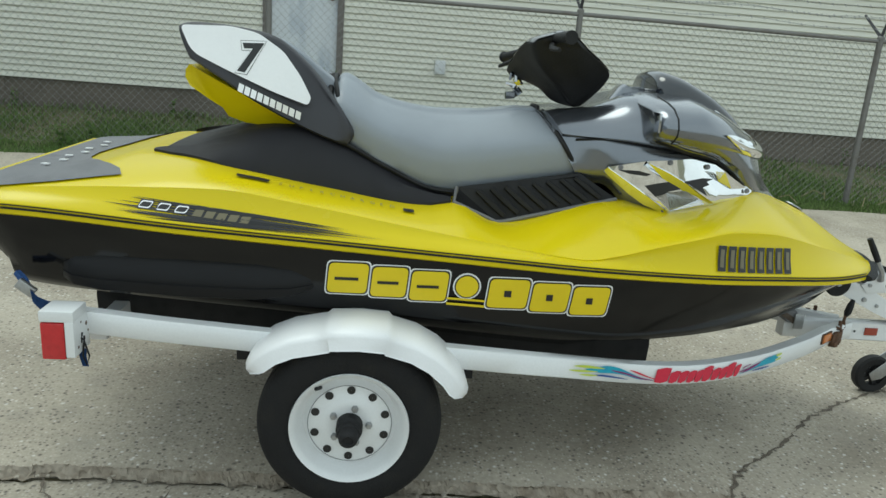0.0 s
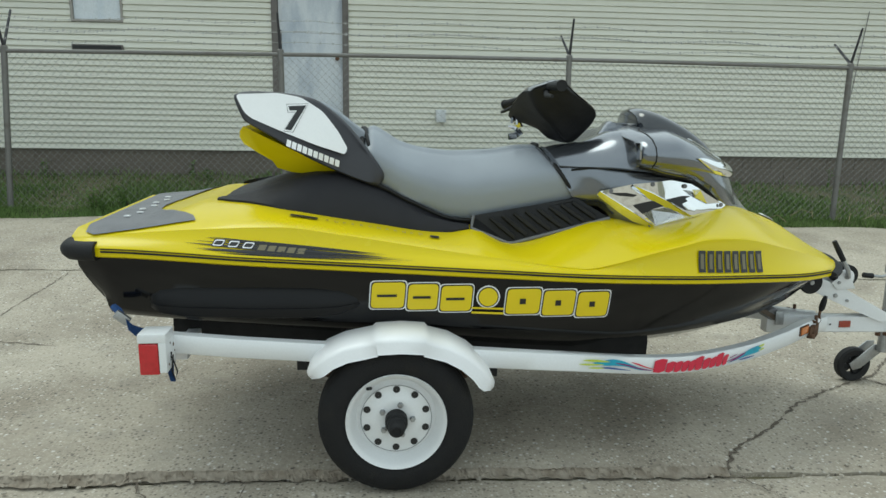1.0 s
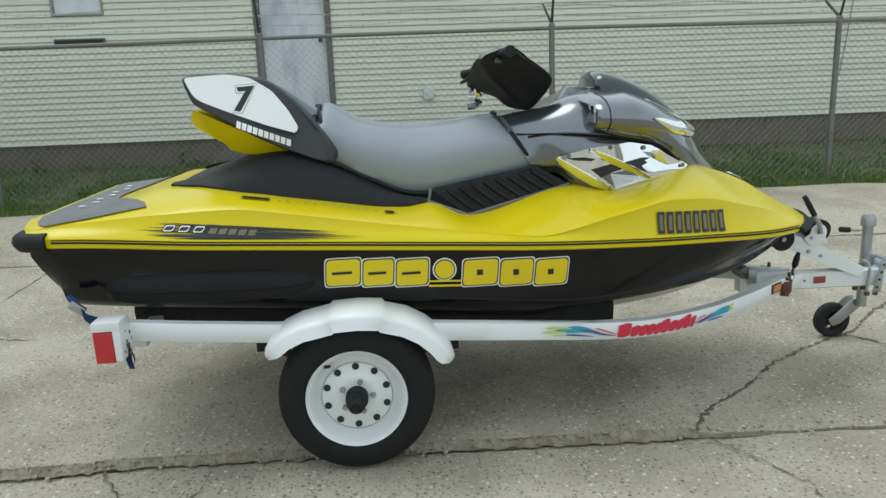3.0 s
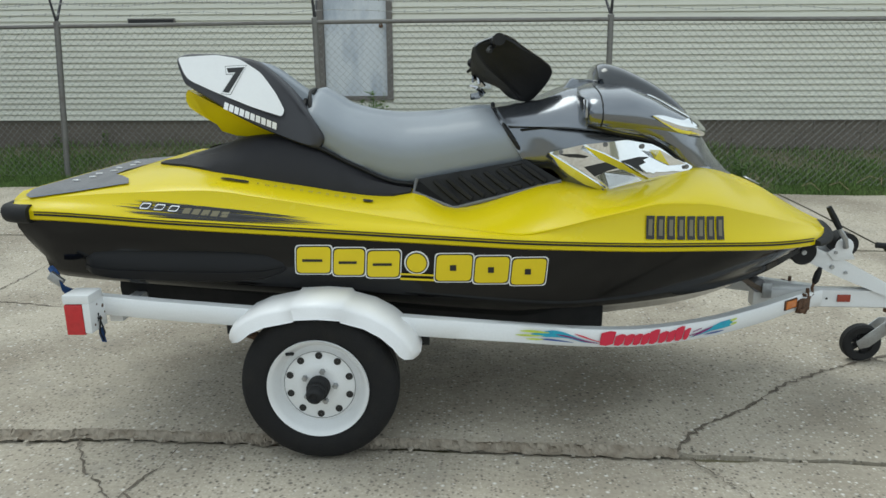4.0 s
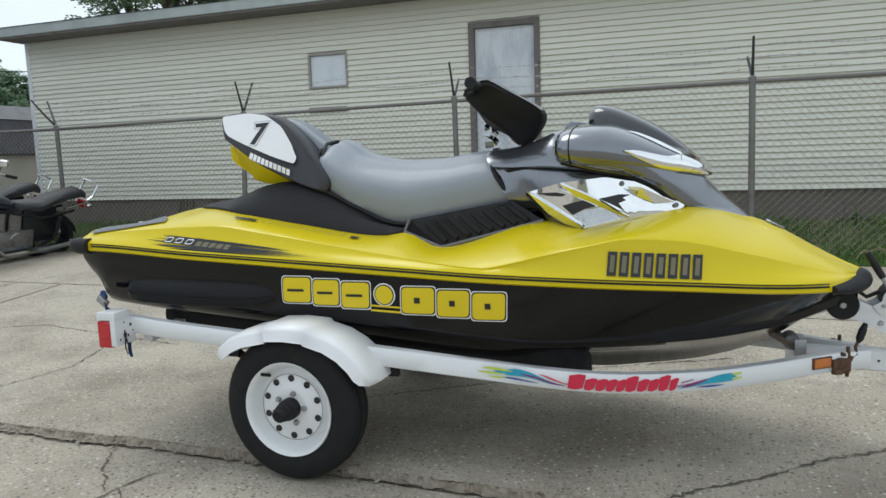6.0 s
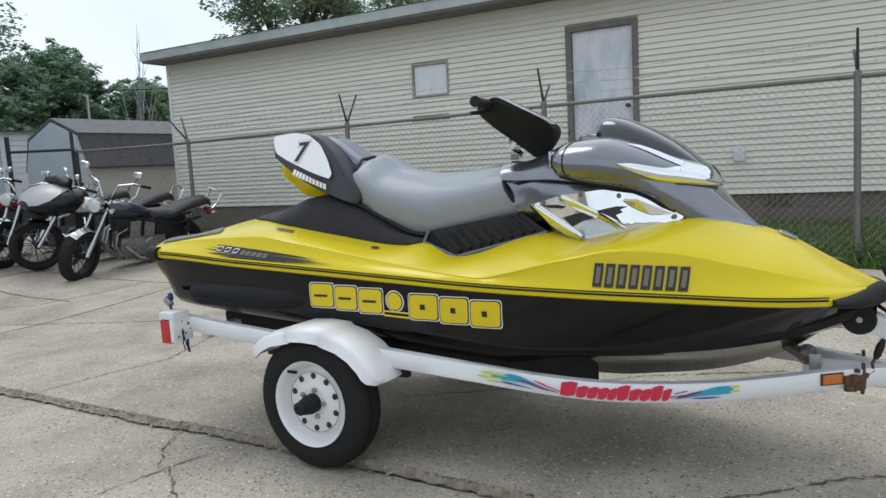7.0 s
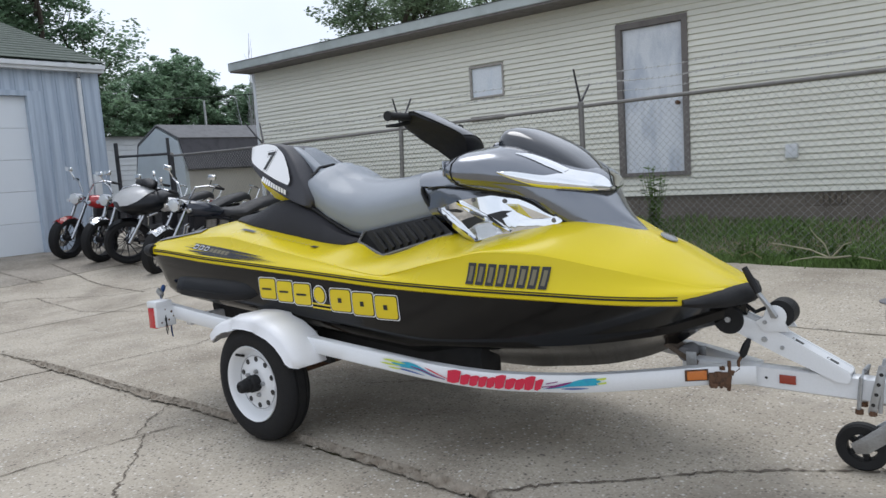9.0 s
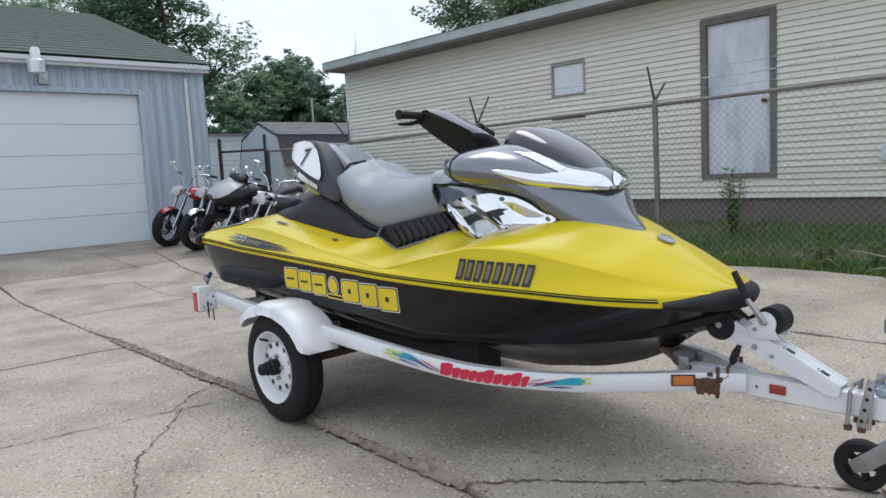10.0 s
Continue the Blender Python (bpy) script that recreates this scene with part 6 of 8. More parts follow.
    # side mouldings on the hull
    for s in (-1, 1):
        bm = bmesh.new()
        rows = []
        for x, h, o in ((-0.885, 0.012, 0.0), (-0.872, 0.034, 0.03), (-0.835, 0.05, 0.052), (-0.75, 0.058, 0.064), (-0.5, 0.06, 0.068), (-0.3, 0.057, 0.062), (-0.2, 0.046, 0.048), (-0.14, 0.026, 0.024), (-0.115, 0.008, 0.0)):
            y = hull_y(x, 0.68)
            zc = 0.685 - 0.012 * (x + 0.55)
            rows.append([(x, s * -(y + 0.015 - o * a), zc + h * b) for a, b in ((0.0, -1.0), (0.72, -1.0), (0.95, -0.9), (1.0, -0.6), (0.98, -0.36), (0.86, -0.3), (0.84, -0.1), (0.72, 0.3), (0.5, 0.68), (0.25, 0.9), (0.0, 1.0))])
        loft(bm, rows, cap=True)
        part("sponson", bm, SPONSON, craft, "black moulded side sponson", smooth=35)

    # the maker's mark on the hull: plain rounded blocks, a disc, dark slots
    def slab(x0, x1, z0, z1, lean):
        return round_poly([(x0, z0), (x1, z0), (x1 + lean, z1), (x0 + lean, z1)], 0.016, 3)
    zl = lambda x: 0.655 - 0.062 * (x + 0.094)
    blocks = ((-0.09, 0.03), (0.042, 0.15), (0.162, 0.275), (0.405, 0.53), (0.542, 0.66), (0.672, 0.79))
    mark = None
    for x0, x1 in blocks:
        z0 = zl((x0 + x1) / 2)
        decal("mark_edge", slab(x0 - 0.0075, x1 + 0.0075, z0 - 0.0075, z0 + 0.1045, 0.008), hull_y, DECAL_W, craft, 0.0035, "white outline", 1)
        decal("mark_gap", slab(x0 - 0.004, x1 + 0.004, z0 - 0.004, z0 + 0.101, 0.008), hull_y, DECAL_B, craft, 0.0045, "thin dark line", 1)
        decal("mark_block", slab(x0, x1, z0, z0 + 0.097, 0.008), hull_y, DECAL_Y, craft, 0.006, "yellow block", 1)
        w = x1 - x0
        for a, b, c, d in (((0.42, 0.6, 0.4, 0.62),) if x0 > 0.4 else ((0.2, 0.8, 0.44, 0.54),)):
            decal("mark_slot", [(x0 + w * a, z0 + 0.097 * c), (x0 + w * b, z0 + 0.097 * c), (x0 + w * b, z0 + 0.097 * d), (x0 + w * a, z0 + 0.097 * d)], hull_y, DECAL_B, craft, 0.0075, "dark slot", 0)
    disc = lambda r: [(0.34 + r * math.cos(q), 0.688 + r * math.sin(q)) for q in np.linspace(0, math.tau, 20, endpoint=False)]
    for r, mt, lf in ((0.044, DECAL_W, 0.0032), (0.039, DECAL_B, 0.0047), (0.035, DECAL_Y, 0.0062)):
        decal("mark_disc", disc(r), hull_y, mt, craft, lf, "round part of the mark", 0)
    for z0, z1 in ((0.624, 0.632), (0.643, 0.65)):
        decal("mark_line", [(0.28, z0), (0.4, z0 - 0.006), (0.4, z1 - 0.006), (0.28, z1)], hull_y, DECAL_Y, craft, 0.005, "yellow line", 0)

    # plain bars where the hull number stands
    for k in range(8):
        x0 = 1.142 + k * 0.0385
        z0 = 0.766 - 0.0031 * k
        wd = 0.03
        outer = [(x0, z0), (x0 + wd, z0 - 0.002), (x0 + wd + 0.004, z0 + 0.076), (x0 + 0.004, z0 + 0.078)]
        inner = [(x0 + 0.008, z0 + 0.012), (x0 + wd - 0.008, z0 + 0.01), (x0 + wd - 0.004, z0 + 0.064), (x0 + 0.012, z0 + 0.066)]
        decal("number_bar", outer, deck_y, DECAL_B, craft, 0.006, "black number bar", 1)
        decal("number_fill", inner, deck_y, DECAL_G, craft, 0.0075, "dull inner bar", 1)
    # side script bars and the small spaced lettering
    rng = random.Random(4)
    for k in range(60):
        v = rng.uniform(-1, 1)
        x0 = -0.77 + 0.26 * rng.random() + 0.1 * abs(v)
        ln = (0.78 - 0.36 * abs(v)) * (0.35 + 0.65 * rng.random())
        z0 = 0.889 + 0.026 * v - 0.08 * (x0 + 0.64)
        th = 0.0008 + 0.0016 * rng.random()
        zz = lambda q: z0 - 0.085 * ln * q - 0.012 * v * q
        decal("streak", [(x0, zz(0)), (x0 + ln * 0.3, zz(0.3) + th), (x0 + ln * 0.6, zz(0.6) + th * 0.7), (x0 + ln, zz(1)), (x0 + ln * 0.6, zz(0.6) - th * 0.7), (x0 + ln * 0.3, zz(0.3) - th)], deck_y, DECAL_B, craft, 0.0028 + 0.00003 * k, "thin dark streak", 1)
    for k in range(3):
        x0, z0 = -0.645 + k * 0.052, 0.884 - 0.0045 * k
        ring = lambda d: round_poly([(x0 + d, z0 + d), (x0 + 0.04 - d, z0 - 0.002 + d), (x0 + 0.05 - d, z0 + 0.022 - d), (x0 + 0.01 + d, z0 + 0.024 - d)], 0.005, 2)
        decal("script_bar", ring(0), deck_y, DECAL_B, craft, 0.0048, "model script bar", 0)
        decal("script_bar", ring(0.003), deck_y, DECAL_W, craft, 0.0056, "model script bar", 0)
        decal("script_bar", ring(0.006), deck_y, DECAL_B, craft, 0.0064, "model script bar", 0)
    for k in range(5):
        x0, z0 = -0.485 + k * 0.034, 0.871 - 0.0032 * k
        decal("script_bar", [(x0, z0), (x0 + 0.026, z0 - 0.002), (x0 + 0.034, z0 + 0.015), (x0 + 0.008, z0 + 0.016)], deck_y, DECAL_G, craft, 0.0045, "model script bar", 0)

    def slope_pt(x, t, lift=0.003):
        h = deck_half(x)[8:15]
        q = min(5.999, max(0.0, t * 6))
        n = int(q)
        f = q - n
        return Vector((x, -(h[n][0] + (h[n + 1][0] - h[n][0]) * f) - lift * 0.6, h[n][1] + (h[n + 1][1] - h[n][1]) * f + lift))
    bm = bmesh.new()
    for k, ch in enumerate("SUPERCHARGED"):
        tx = bpy.data.curves.new("letter", "FONT")
        tx.body, tx.size = ch, 0.022
        tmp = new("tmp_text", tx)
        bpy.context.view_layer.update()
        me = bpy.data.meshes.new_from_object(tmp.evaluated_get(bpy.context.evaluated_depsgraph_get()))
        bpy.data.objects.remove(tmp)
        x0 = -0.255 + k * 0.0315
        for v in me.vertices:
            v.co = slope_pt(x0 + v.co.x, 0.5 + 0.1 * (x0 + 0.26) + v.co.y * 6.0, 0.006)
        bm.from_mesh(me)
        bpy.data.meshes.remove(me)
    part("side_lettering", bm, DECAL_G, craft, "small spaced lettering", smooth=0)["kind"] = "stuff"
    for x0, ln, ta in ((-0.385, 0.1, 0.52), (0.135, 0.035, 0.5)):
        bm = bmesh.new()
        loft(bm, [[slope_pt(x0 + ln * q, ta + t, 0.006) for t in (0.0, 0.05, 0.1)] for q in (0, 0.25, 0.5, 0.75, 1)])
        part("lettering_block", bm, DECAL_B, craft, "small dark lettering bar", smooth=0)
    bm = bmesh.new()
    for r0, r1, h in ((0.0, 0.028, 0.003), (0.028, 0.034, 0.005)):
        lathe(bm, [(h, r0 + 0.0005), (h, r1), (0, r1 + 0.002)], (0, 0, 0), "z", 24)
    badge = part("bow_badge", bm, DULL, craft, "round silver bow badge")
    badge.matrix_basis = pose(1.705, 0.0, 0.876, 0, 27, 0)
    return craft


craft = watercraft()


# ---- the trailer ----
def beam(bm, pts, hh, ww):
    """A rectangular tube along points, upright."""
    pts = [Vector(p) for p in pts]
    rows = []
    for i, p in enumerate(pts):
        d = pts[min(i + 1, len(pts) - 1)] - pts[max(i - 1, 0)]
        d.z = 0
        d.normalize()
        s = Vector((d.y, -d.x, 0))
        r = 0.006
        rows.append([p + s * a * ww / 2 + Vector((0, 0, b * hh / 2)) for a, b in ((-1, -1 + r * 20), (-1 + r * 30, -1), (1 - r * 30, -1), (1, -1 + r * 20), (1, 1 - r * 20), (1 - r * 30, 1), (-1 + r * 30, 1), (-1, 1 - r * 20))])
    loft(bm, rows, ring=True, cap=True)


b_y = curve([-0.86, 0.0, 0.35, 0.71, 1.0, 1.2, 1.5, 1.58, 1.75, 1.86, 2.02], [0.665, 0.66, 0.645, 0.597, 0.545, 0.485, 0.345, 0.3, 0.205, 0.125, 0.03])
b_z = curve([-0.86, -0.41, 0.3, 0.63, 0.97, 1.2, 1.5, 1.75, 1.86, 2.02], [0.558, 0.515, 0.468, 0.43, 0.388, 0.368, 0.36, 0.372, 0.376, 0.375])


def wheel_unit(trailer, s):
    """One white steel wheel with its tyre, hub and nuts."""
    yc = s * 0.716
    wheel = thing("wheel", "white steel trailer wheel with black tyre", "wheel")
    wheel.parent = trailer
    del wheel["category"]
    o = s  # outward
    cz = 0.279
    bm = bmesh.new()
    prof = [(-0.05, 0.165), (-0.062, 0.176), (-0.07, 0.198), (-0.071, 0.223), (-0.064, 0.252), (-0.055, 0.266), (-0.045, 0.274), (-0.03, 0.278), (-0.027, 0.271), (-0.02, 0.271), (-0.017, 0.2795), (0.017, 0.2795), (0.02, 0.271), (0.027, 0.271), (0.03, 0.278), (0.045, 0.274), (0.055, 0.266), (0.064, 0.252), (0.071, 0.223), (0.07, 0.198), (0.062, 0.176), (0.05, 0.165)]
    lathe(bm, [(h, r) for h, r in prof], (0, yc, cz), "y", 56, closed=True)
    part("tyre", bm, TYRE, wheel, "worn black tyre", smooth=50)
    bm = bmesh.new()
    rim = [(0.05, 0.168), (0.066, 0.18), (0.072, 0.178), (0.066, 0.168), (0.052, 0.16), (0.03, 0.153), (0.014, 0.143), (0.016, 0.132), (0.03, 0.124), (0.032, 0.096), (0.042, 0.084), (0.042, 0.06), (0.04, 0.03)]
    lathe(bm, [(o * h, r) for h, r in rim], (0, yc, cz), "y", 56)
    lathe(bm, [(-o * 0.06, 0.176), (-o * 0.05, 0.158), (o * 0.02, 0.15)], (0, yc, cz), "y", 40)
    part("rim", bm, WHITE, wheel, "white steel rim", smooth=50)
    for k in range(10):
        a = k * math.tau / 10 + 0.3
        bm = bmesh.new()
        lathe(bm, [(o * 0.0335, 0.0005), (o * 0.0335, 0.0128), (o * 0.03, 0.013)], (0.11 * math.cos(a), yc, cz + 0.11 * math.sin(a)), "y", 12)
        part("rim_hole", bm, DECAL_B, wheel, "dark rim hole")
    bm = bmesh.new()
    lathe(bm, [(o * 0.033, 0.1255), (o * 0.0355, 0.1265), (o * 0.033, 0.1275)], (0, yc, cz), "y", 40)
    part("rim_groove", bm, MAT, wheel, "dark pressed ring")
    for k in range(5):
        a = k * math.tau / 5 + 0.06
        bm = bmesh.new()
        lathe(bm, [(o * 0.058, 0.0005), (o * 0.058, 0.008), (o * 0.054, 0.0105), (o * 0.04, 0.0105)], (0.058 * math.cos(a), yc, cz + 0.058 * math.sin(a)), "y", 6)
        part("wheel_nut", bm, DULL, wheel, "dark wheel nut")
    bm = bmesh.new()
    lathe(bm, [(o * 0.03, 0.04), (o * 0.075, 0.04), (o * 0.082, 0.034), (o * 0.1, 0.034), (o * 0.104, 0.03), (o * 0.128, 0.028), (o * 0.134, 0.024), (o * 0.138, 0.016), (o * 0.132, 0.012), (o * 0.132, 0.0005)], (0, yc, cz), "y", 24)
    part("hub_cap", bm, RUBBER, wheel, "black bearing cap")
    bm = bmesh.new()
    tube(bm, [(-0.09, yc + o * 0.03, cz + 0.115), (-0.1, yc + o * 0.07, cz + 0.13)], 0.006, 8)
    part("valve", bm, RUBBER, wheel)
    # fender: an arched plastic shell with a rolled outer lip
    f_out = [(-0.307, 0.45), (-0.299, 0.474), (-0.282, 0.502), (-0.24, 0.535), (-0.18, 0.561), (-0.125, 0.572), (-0.08, 0.581), (-0.07, 0.592), (0.02, 0.596), (0.104, 0.59), (0.114, 0.577), (0.19, 0.556), (0.255, 0.52), (0.305, 0.475), (0.332, 0.438), (0.344, 0.41), (0.349, 0.392)]
    bm = bmesh.new()
    rows = []
    for i, (x, z) in enumerate(f_out):
        px, pz = f_out[max(i - 1, 0)]
        qx, qz = f_out[min(i + 1, len(f_out) - 1)]
        d = Vector((qx - px, 0, qz - pz)).normalized()
        nrm = Vector((-d.z, 0, d.x))
        p = Vector((x, 0, z))
        tip = min(i, len(f_out) - 1 - i)
        w_in, w_out = 0.6, 0.8 - (0.032, 0.009)[tip] if tip < 2 else 0.8
        e = (0.3, 0.8)[tip] if tip < 2 else 1.0
        w_out += 0.011 if -0.073 < x < 0.107 else 0.0
        row = [p + Vector((0, s * w_in, 0)), p + nrm * 0.006 + Vector((0, s * (w_in + 0.02), 0)), p + nrm * 0.008 + Vector((0, s * (w_out - 0.05), 0)), p + Vector((0, s * (w_out - 0.015), 0)), p - nrm * 0.012 + Vector((0, s * w_out, 0)), p - nrm * 0.045 * e + Vector((0, s * (w_out + 0.002), 0)), p - nrm * 0.05 * e + Vector((0, s * (w_out + 0.008), 0))]
        back = [q - nrm * 0.005 for q in row[2::-1]]
        row2 = row + [p - nrm * 0.05 * e + Vector((0, s * (w_out - 0.004), 0)), p - nrm * 0.016 + Vector((0, s * (w_out - 0.008), 0))] + back
        rows.append(row2)
    loft(bm, rows, ring=True, cap=True)
    part("fender", bm, PLASTIC_W, trailer, "white moulded plastic fender", smooth=60)
    return wheel


def trailer_unit():
    trailer = thing("boat_trailer", "white painted steel single-axle trailer carrying a watercraft", "trailer")
    for s in (-1, 1):
        bm = bmesh.new()
        beam(bm, [(x, s * b_y(x), b_z(x)) for x in list(np.linspace(-0.86, 0.3, 5)) + list(np.linspace(0.45, 2.02, 22))], 0.068, 0.045)
        part("side_beam", bm, WHITE, trailer, "white bent side beam", smooth=45)
        wheel_unit(trailer, s)
        bm = bmesh.new()
        rows = []
        zt = curve([-0.86, 0.0, 0.6, 1.04], [0.54, 0.5, 0.455, 0.43])
        for x in np.linspace(-0.86, 1.04, 12):
            z = zt(x)
            rows.append([(x, s * 0.25, z - 0.1), (x, s * 0.38, z - 0.09), (x, s * 0.39, z - 0.01), (x, s * 0.38, z + 0.03), (x, s * 0.26, z - 0.03), (x, s * 0.25, z - 0.05)])
        loft(bm, rows, ring=True, cap=True)
        part("bunk", bm, CARPET, trailer, "black carpeted bunk board")
        for x in (-0.6, 0.55):
            bm = bmesh.new()
            box(bm, x - 0.03, x + 0.03, s * 0.32 - 0.02, s * 0.32 + 0.02, b_z(x) - 0.09, zt(x) - 0.05, 0.003)
            part("bunk_bracket", bm, DULL, trailer)
        # lamps on the rear bracket
        bm = bmesh.new()
        y0, y1 = sorted((s * 0.69, s * 0.785))
        box(bm, -0.866, -0.77, y0, y1, 0.586, 0.62, 0.008)
        box(bm, -0.797, -0.772, y0 - 0.012 * (s > 0), y1 + 0.012 * (s < 0), 0.482, 0.588, 0.003)
        bracket = part("lamp_bracket", bm, WHITE, trailer, "white lamp bracket")
        for yy, z, hr in ((0.7, 0.556, 0.007), (0.718, 0.515, 0.006), (0.76, 0.505, 0.005), (0.69, 0.53, 0.004), (0.735, 0.572, 0.004)):
            bm = bmesh.new()
            lathe(bm, [(0.0, 0.0005), (0.001, hr * 0.6), (0.0, hr)], (-0.7715, s * yy, z), "x", 10)
            part("bolt_hole", bm, RUST, bracket, "rusty bolt hole")
        bm = bmesh.new()
        y0, y1 = sorted((s * 0.68, s * 0.783))
        box(bm, -0.864, -0.799, y0, y1, 0.474, 0.584, 0.006)
        part("tail_lamp", bm, LAMP_R, trailer, "red tail lamp")
        # amber side marker and its rusty mount
        bm = bmesh.new()
        m = pose(1.85, s * 0.158, 0.383, 0, 0, -s * 36)
        box(bm, -0.036, 0.036, -0.012, 0.012, -0.017, 0.017, 0.004, m)
        marker = part("side_marker", bm, LAMP_O, trailer, "amber side marker lamp")
        bm = bmesh.new()
        for u0, u1, v0, v1 in ((-0.042, 0.042, 0.017, 0.021), (-0.042, 0.042, -0.021, -0.017), (-0.042, -0.036, -0.017, 0.017), (0.036, 0.042, -0.017, 0.017)):
            box(bm, u0, u1, -0.008, 0.008, v0, v1, 0.001, m)
        part("marker_frame", bm, RUST, marker, "rusty lamp rim")
        bm = bmesh.new()
        rq = random.Random(40)
        for q in range(7):
            m = pose(1.905 + 0.008 * q + rq.uniform(-0.004, 0.004), s * (0.135 - 0.008 * q), 0.345 + 0.02 * (q % 4), rq.uniform(0, 90), rq.uniform(0, 60), rq.uniform(0, 90))
            u = rq.uniform(0.007, 0.013)
            box(bm, -u, u, -u * 0.8, u * 0.8, -u * 1.1, u * 1.1, u * 0.3, m)
        tube(bm, [(1.945, s * 0.092, 0.318), (1.95, s * 0.095, 0.37), (1.948, s * 0.09, 0.43)], [0.007, 0.009, 0.007], 6)
        tube(bm, [(1.93, s * 0.1, 0.41), (1.915, s * 0.115, 0.36), (1.925, s * 0.108, 0.33)], 0.006, 6)
        box(bm, -0.04, 0.035, -0.004, 0.004, -0.026, 0.026, 0.002, pose(1.925, s * 0.122, 0.366, 0, 0, -s * 32))
        part("marker_mount", bm, RUST, trailer, "rusty bolts and bracket")
    for x, y in ((-0.78, 0.6), (0.0, 0.6)):
        bm = bmesh.new()
        box(bm, x - 0.025, x + 0.025, -y, y, b_z(x) - 0.09, b_z(x) - 0.04, 0.004)
        part("cross_beam", bm, WHITE if x < -0.5 else DULL, trailer)
    bm = bmesh.new()
    tube(bm, [(0, -0.66, 0.279), (0, 0.66, 0.279)], 0.025, 10)
    part("axle", bm, RUST, trailer, "steel axle")
    for s in (-1, 1):
        bm = bmesh.new()
        tube(bm, [(-0.33, s * 0.6, 0.43), (-0.15, s * 0.6, 0.36), (0, s * 0.6, 0.32), (0.17, s * 0.6, 0.36), (0.36, s * 0.6, 0.41)], [0.016, 0.016, 0.02, 0.016, 0.016], 6)
        part("leaf_spring", bm, RUST, trailer, "dark leaf spring")
        for hx, hz in ((-0.335, 0.47), (0.355, 0.43)):
            bm = bmesh.new()
            box(bm, hx - 0.025, hx + 0.025, s * 0.61 - 0.015, s * 0.61 + 0.015, hz - 0.05, hz + 0.04, 0.003)
            part("spring_hanger", bm, RUBBER, trailer)
    # tongue, keel rest and winch post
    bm = bmesh.new()
    beam(bm, [(1.75, 0, 0.37), (2.2, 0, 0.362), (2.9, 0, 0.352)], 0.08, 0.055)
    part("tongue", bm, WHITE, trailer, "white steel tongue", smooth=45)
    for s in (-1, 1):
        bm = bmesh.new()
        box(bm, 2.105, 2.16, s * 0.0305 - 0.003, s * 0.0305 + 0.003, 0.35, 0.382, 0.001)
        part("reflector", bm, REFL, trailer, "red rectangular reflector")
        bm = bmesh.new()
        lathe(bm, [(s * 0.002, 0.0005), (s * 0.002, 0.005)], (2.06, s * 0.029, 0.365), "y", 10)
        part("bolt_hole", bm, DECAL_B, trailer)
    bm = bmesh.new()
    prism(bm, [(1.665, 0.462), (1.685, 0.472), (1.815, 0.4), (1.81, 0.385), (1.79, 0.385)], -0.045, 0.045, 0.004)
    keel = part("keel_bracket", bm, RUSTY, trailer, "rusty slanting keel bracket")
    bm = bmesh.new()
    lathe(bm, [(-0.043, 0.0005), (-0.043, 0.026), (-0.038, 0.03), (0.038, 0.03), (0.043, 0.026), (0.043, 0.0005)], (1.765, 0, 0.425), "y", 18)
    part("keel_roller", bm, MAT, keel, "dull grey keel roller")
    for yy in (-0.052, 0.052):
        bm = bmesh.new()
        box(bm, 1.775, 1.815, yy - 0.003, yy + 0.003, 0.375, 0.44, 0.002)
        part("roller_cheek", bm, DULL, keel, "zinc roller cheek")
    for s in (-1, 1):
        bm = bmesh.new()
        arm = [(1.915, 0.598), (1.945, 0.61), (2.1, 0.545), (2.335, 0.418), (2.335, 0.38), (2.3, 0.378), (2.1, 0.462), (1.94, 0.54), (1.915, 0.565)]
        y0, y1 = sorted((s * 0.03, s * 0.042))
        prism(bm, round_poly(arm, 0.012), y0, y1, 0.002)
        side = part("winch_post_side", bm, WHITE, trailer, "white winch post plate")
        bm = bmesh.new()
        lobe = [(2.1 + 0.038 * math.cos(q), 0.598 + 0.04 * math.sin(q)) for q in np.linspace(-0.6, math.pi * 1.05, 14)]
        lobe = [(2.15, 0.545)] + lobe + [(2.03, 0.575), (2.06, 0.54)]
        y0, y1 = sorted((s * 0.044, s * 0.05))
        prism(bm, lobe, y0, y1, 0.0015)
        part("winch_cheek", bm, WHITE, trailer, "white winch side plate")
        for x, z, r in ((2.1, 0.6, 0.01), (2.065, 0.575, 0.008), (2.06, 0.51, 0.011), (2.12, 0.485, 0.008)):
            bm = bmesh.new()
            lathe(bm, [(s * 0.008, 0.0005), (s * 0.008, r * 0.8), (0, r)], (x, s * 0.05 if z > 0.55 else s * 0.042, z), "y", 8)
            part("bolt", bm, DULL, side)
    bm = bmesh.new()
    prism(bm, [(1.95, 0.604), (2.1, 0.541), (2.335, 0.414), (2.335, 0.408), (2.1, 0.535), (1.95, 0.598)], -0.03, 0.03, 0)
    top = part("post_top", bm, WHITE, trailer, smooth=0)
    for x in (2.165, 2.275):
        bm = bmesh.new()
        box(bm, -0.02, 0.02, -0.022, 0.0, 0.0, 0.0015, 0, pose(x, 0, 0.5405 - (x - 2.1) * 0.5404, 0, 28.4, 0))
        st = part("sticker", bm, DECAL_B, top, "small dark warning sticker", smooth=0)
        bm = bmesh.new()
        box(bm, -0.017, -0.009, -0.019, -0.003, 0.0015, 0.002, 0, pose(x, 0, 0.5405 - (x - 2.1) * 0.5404, 0, 28.4, 0))
        part("sticker_panel", bm, DECAL_W, st, smooth=0)
    bm = bmesh.new()
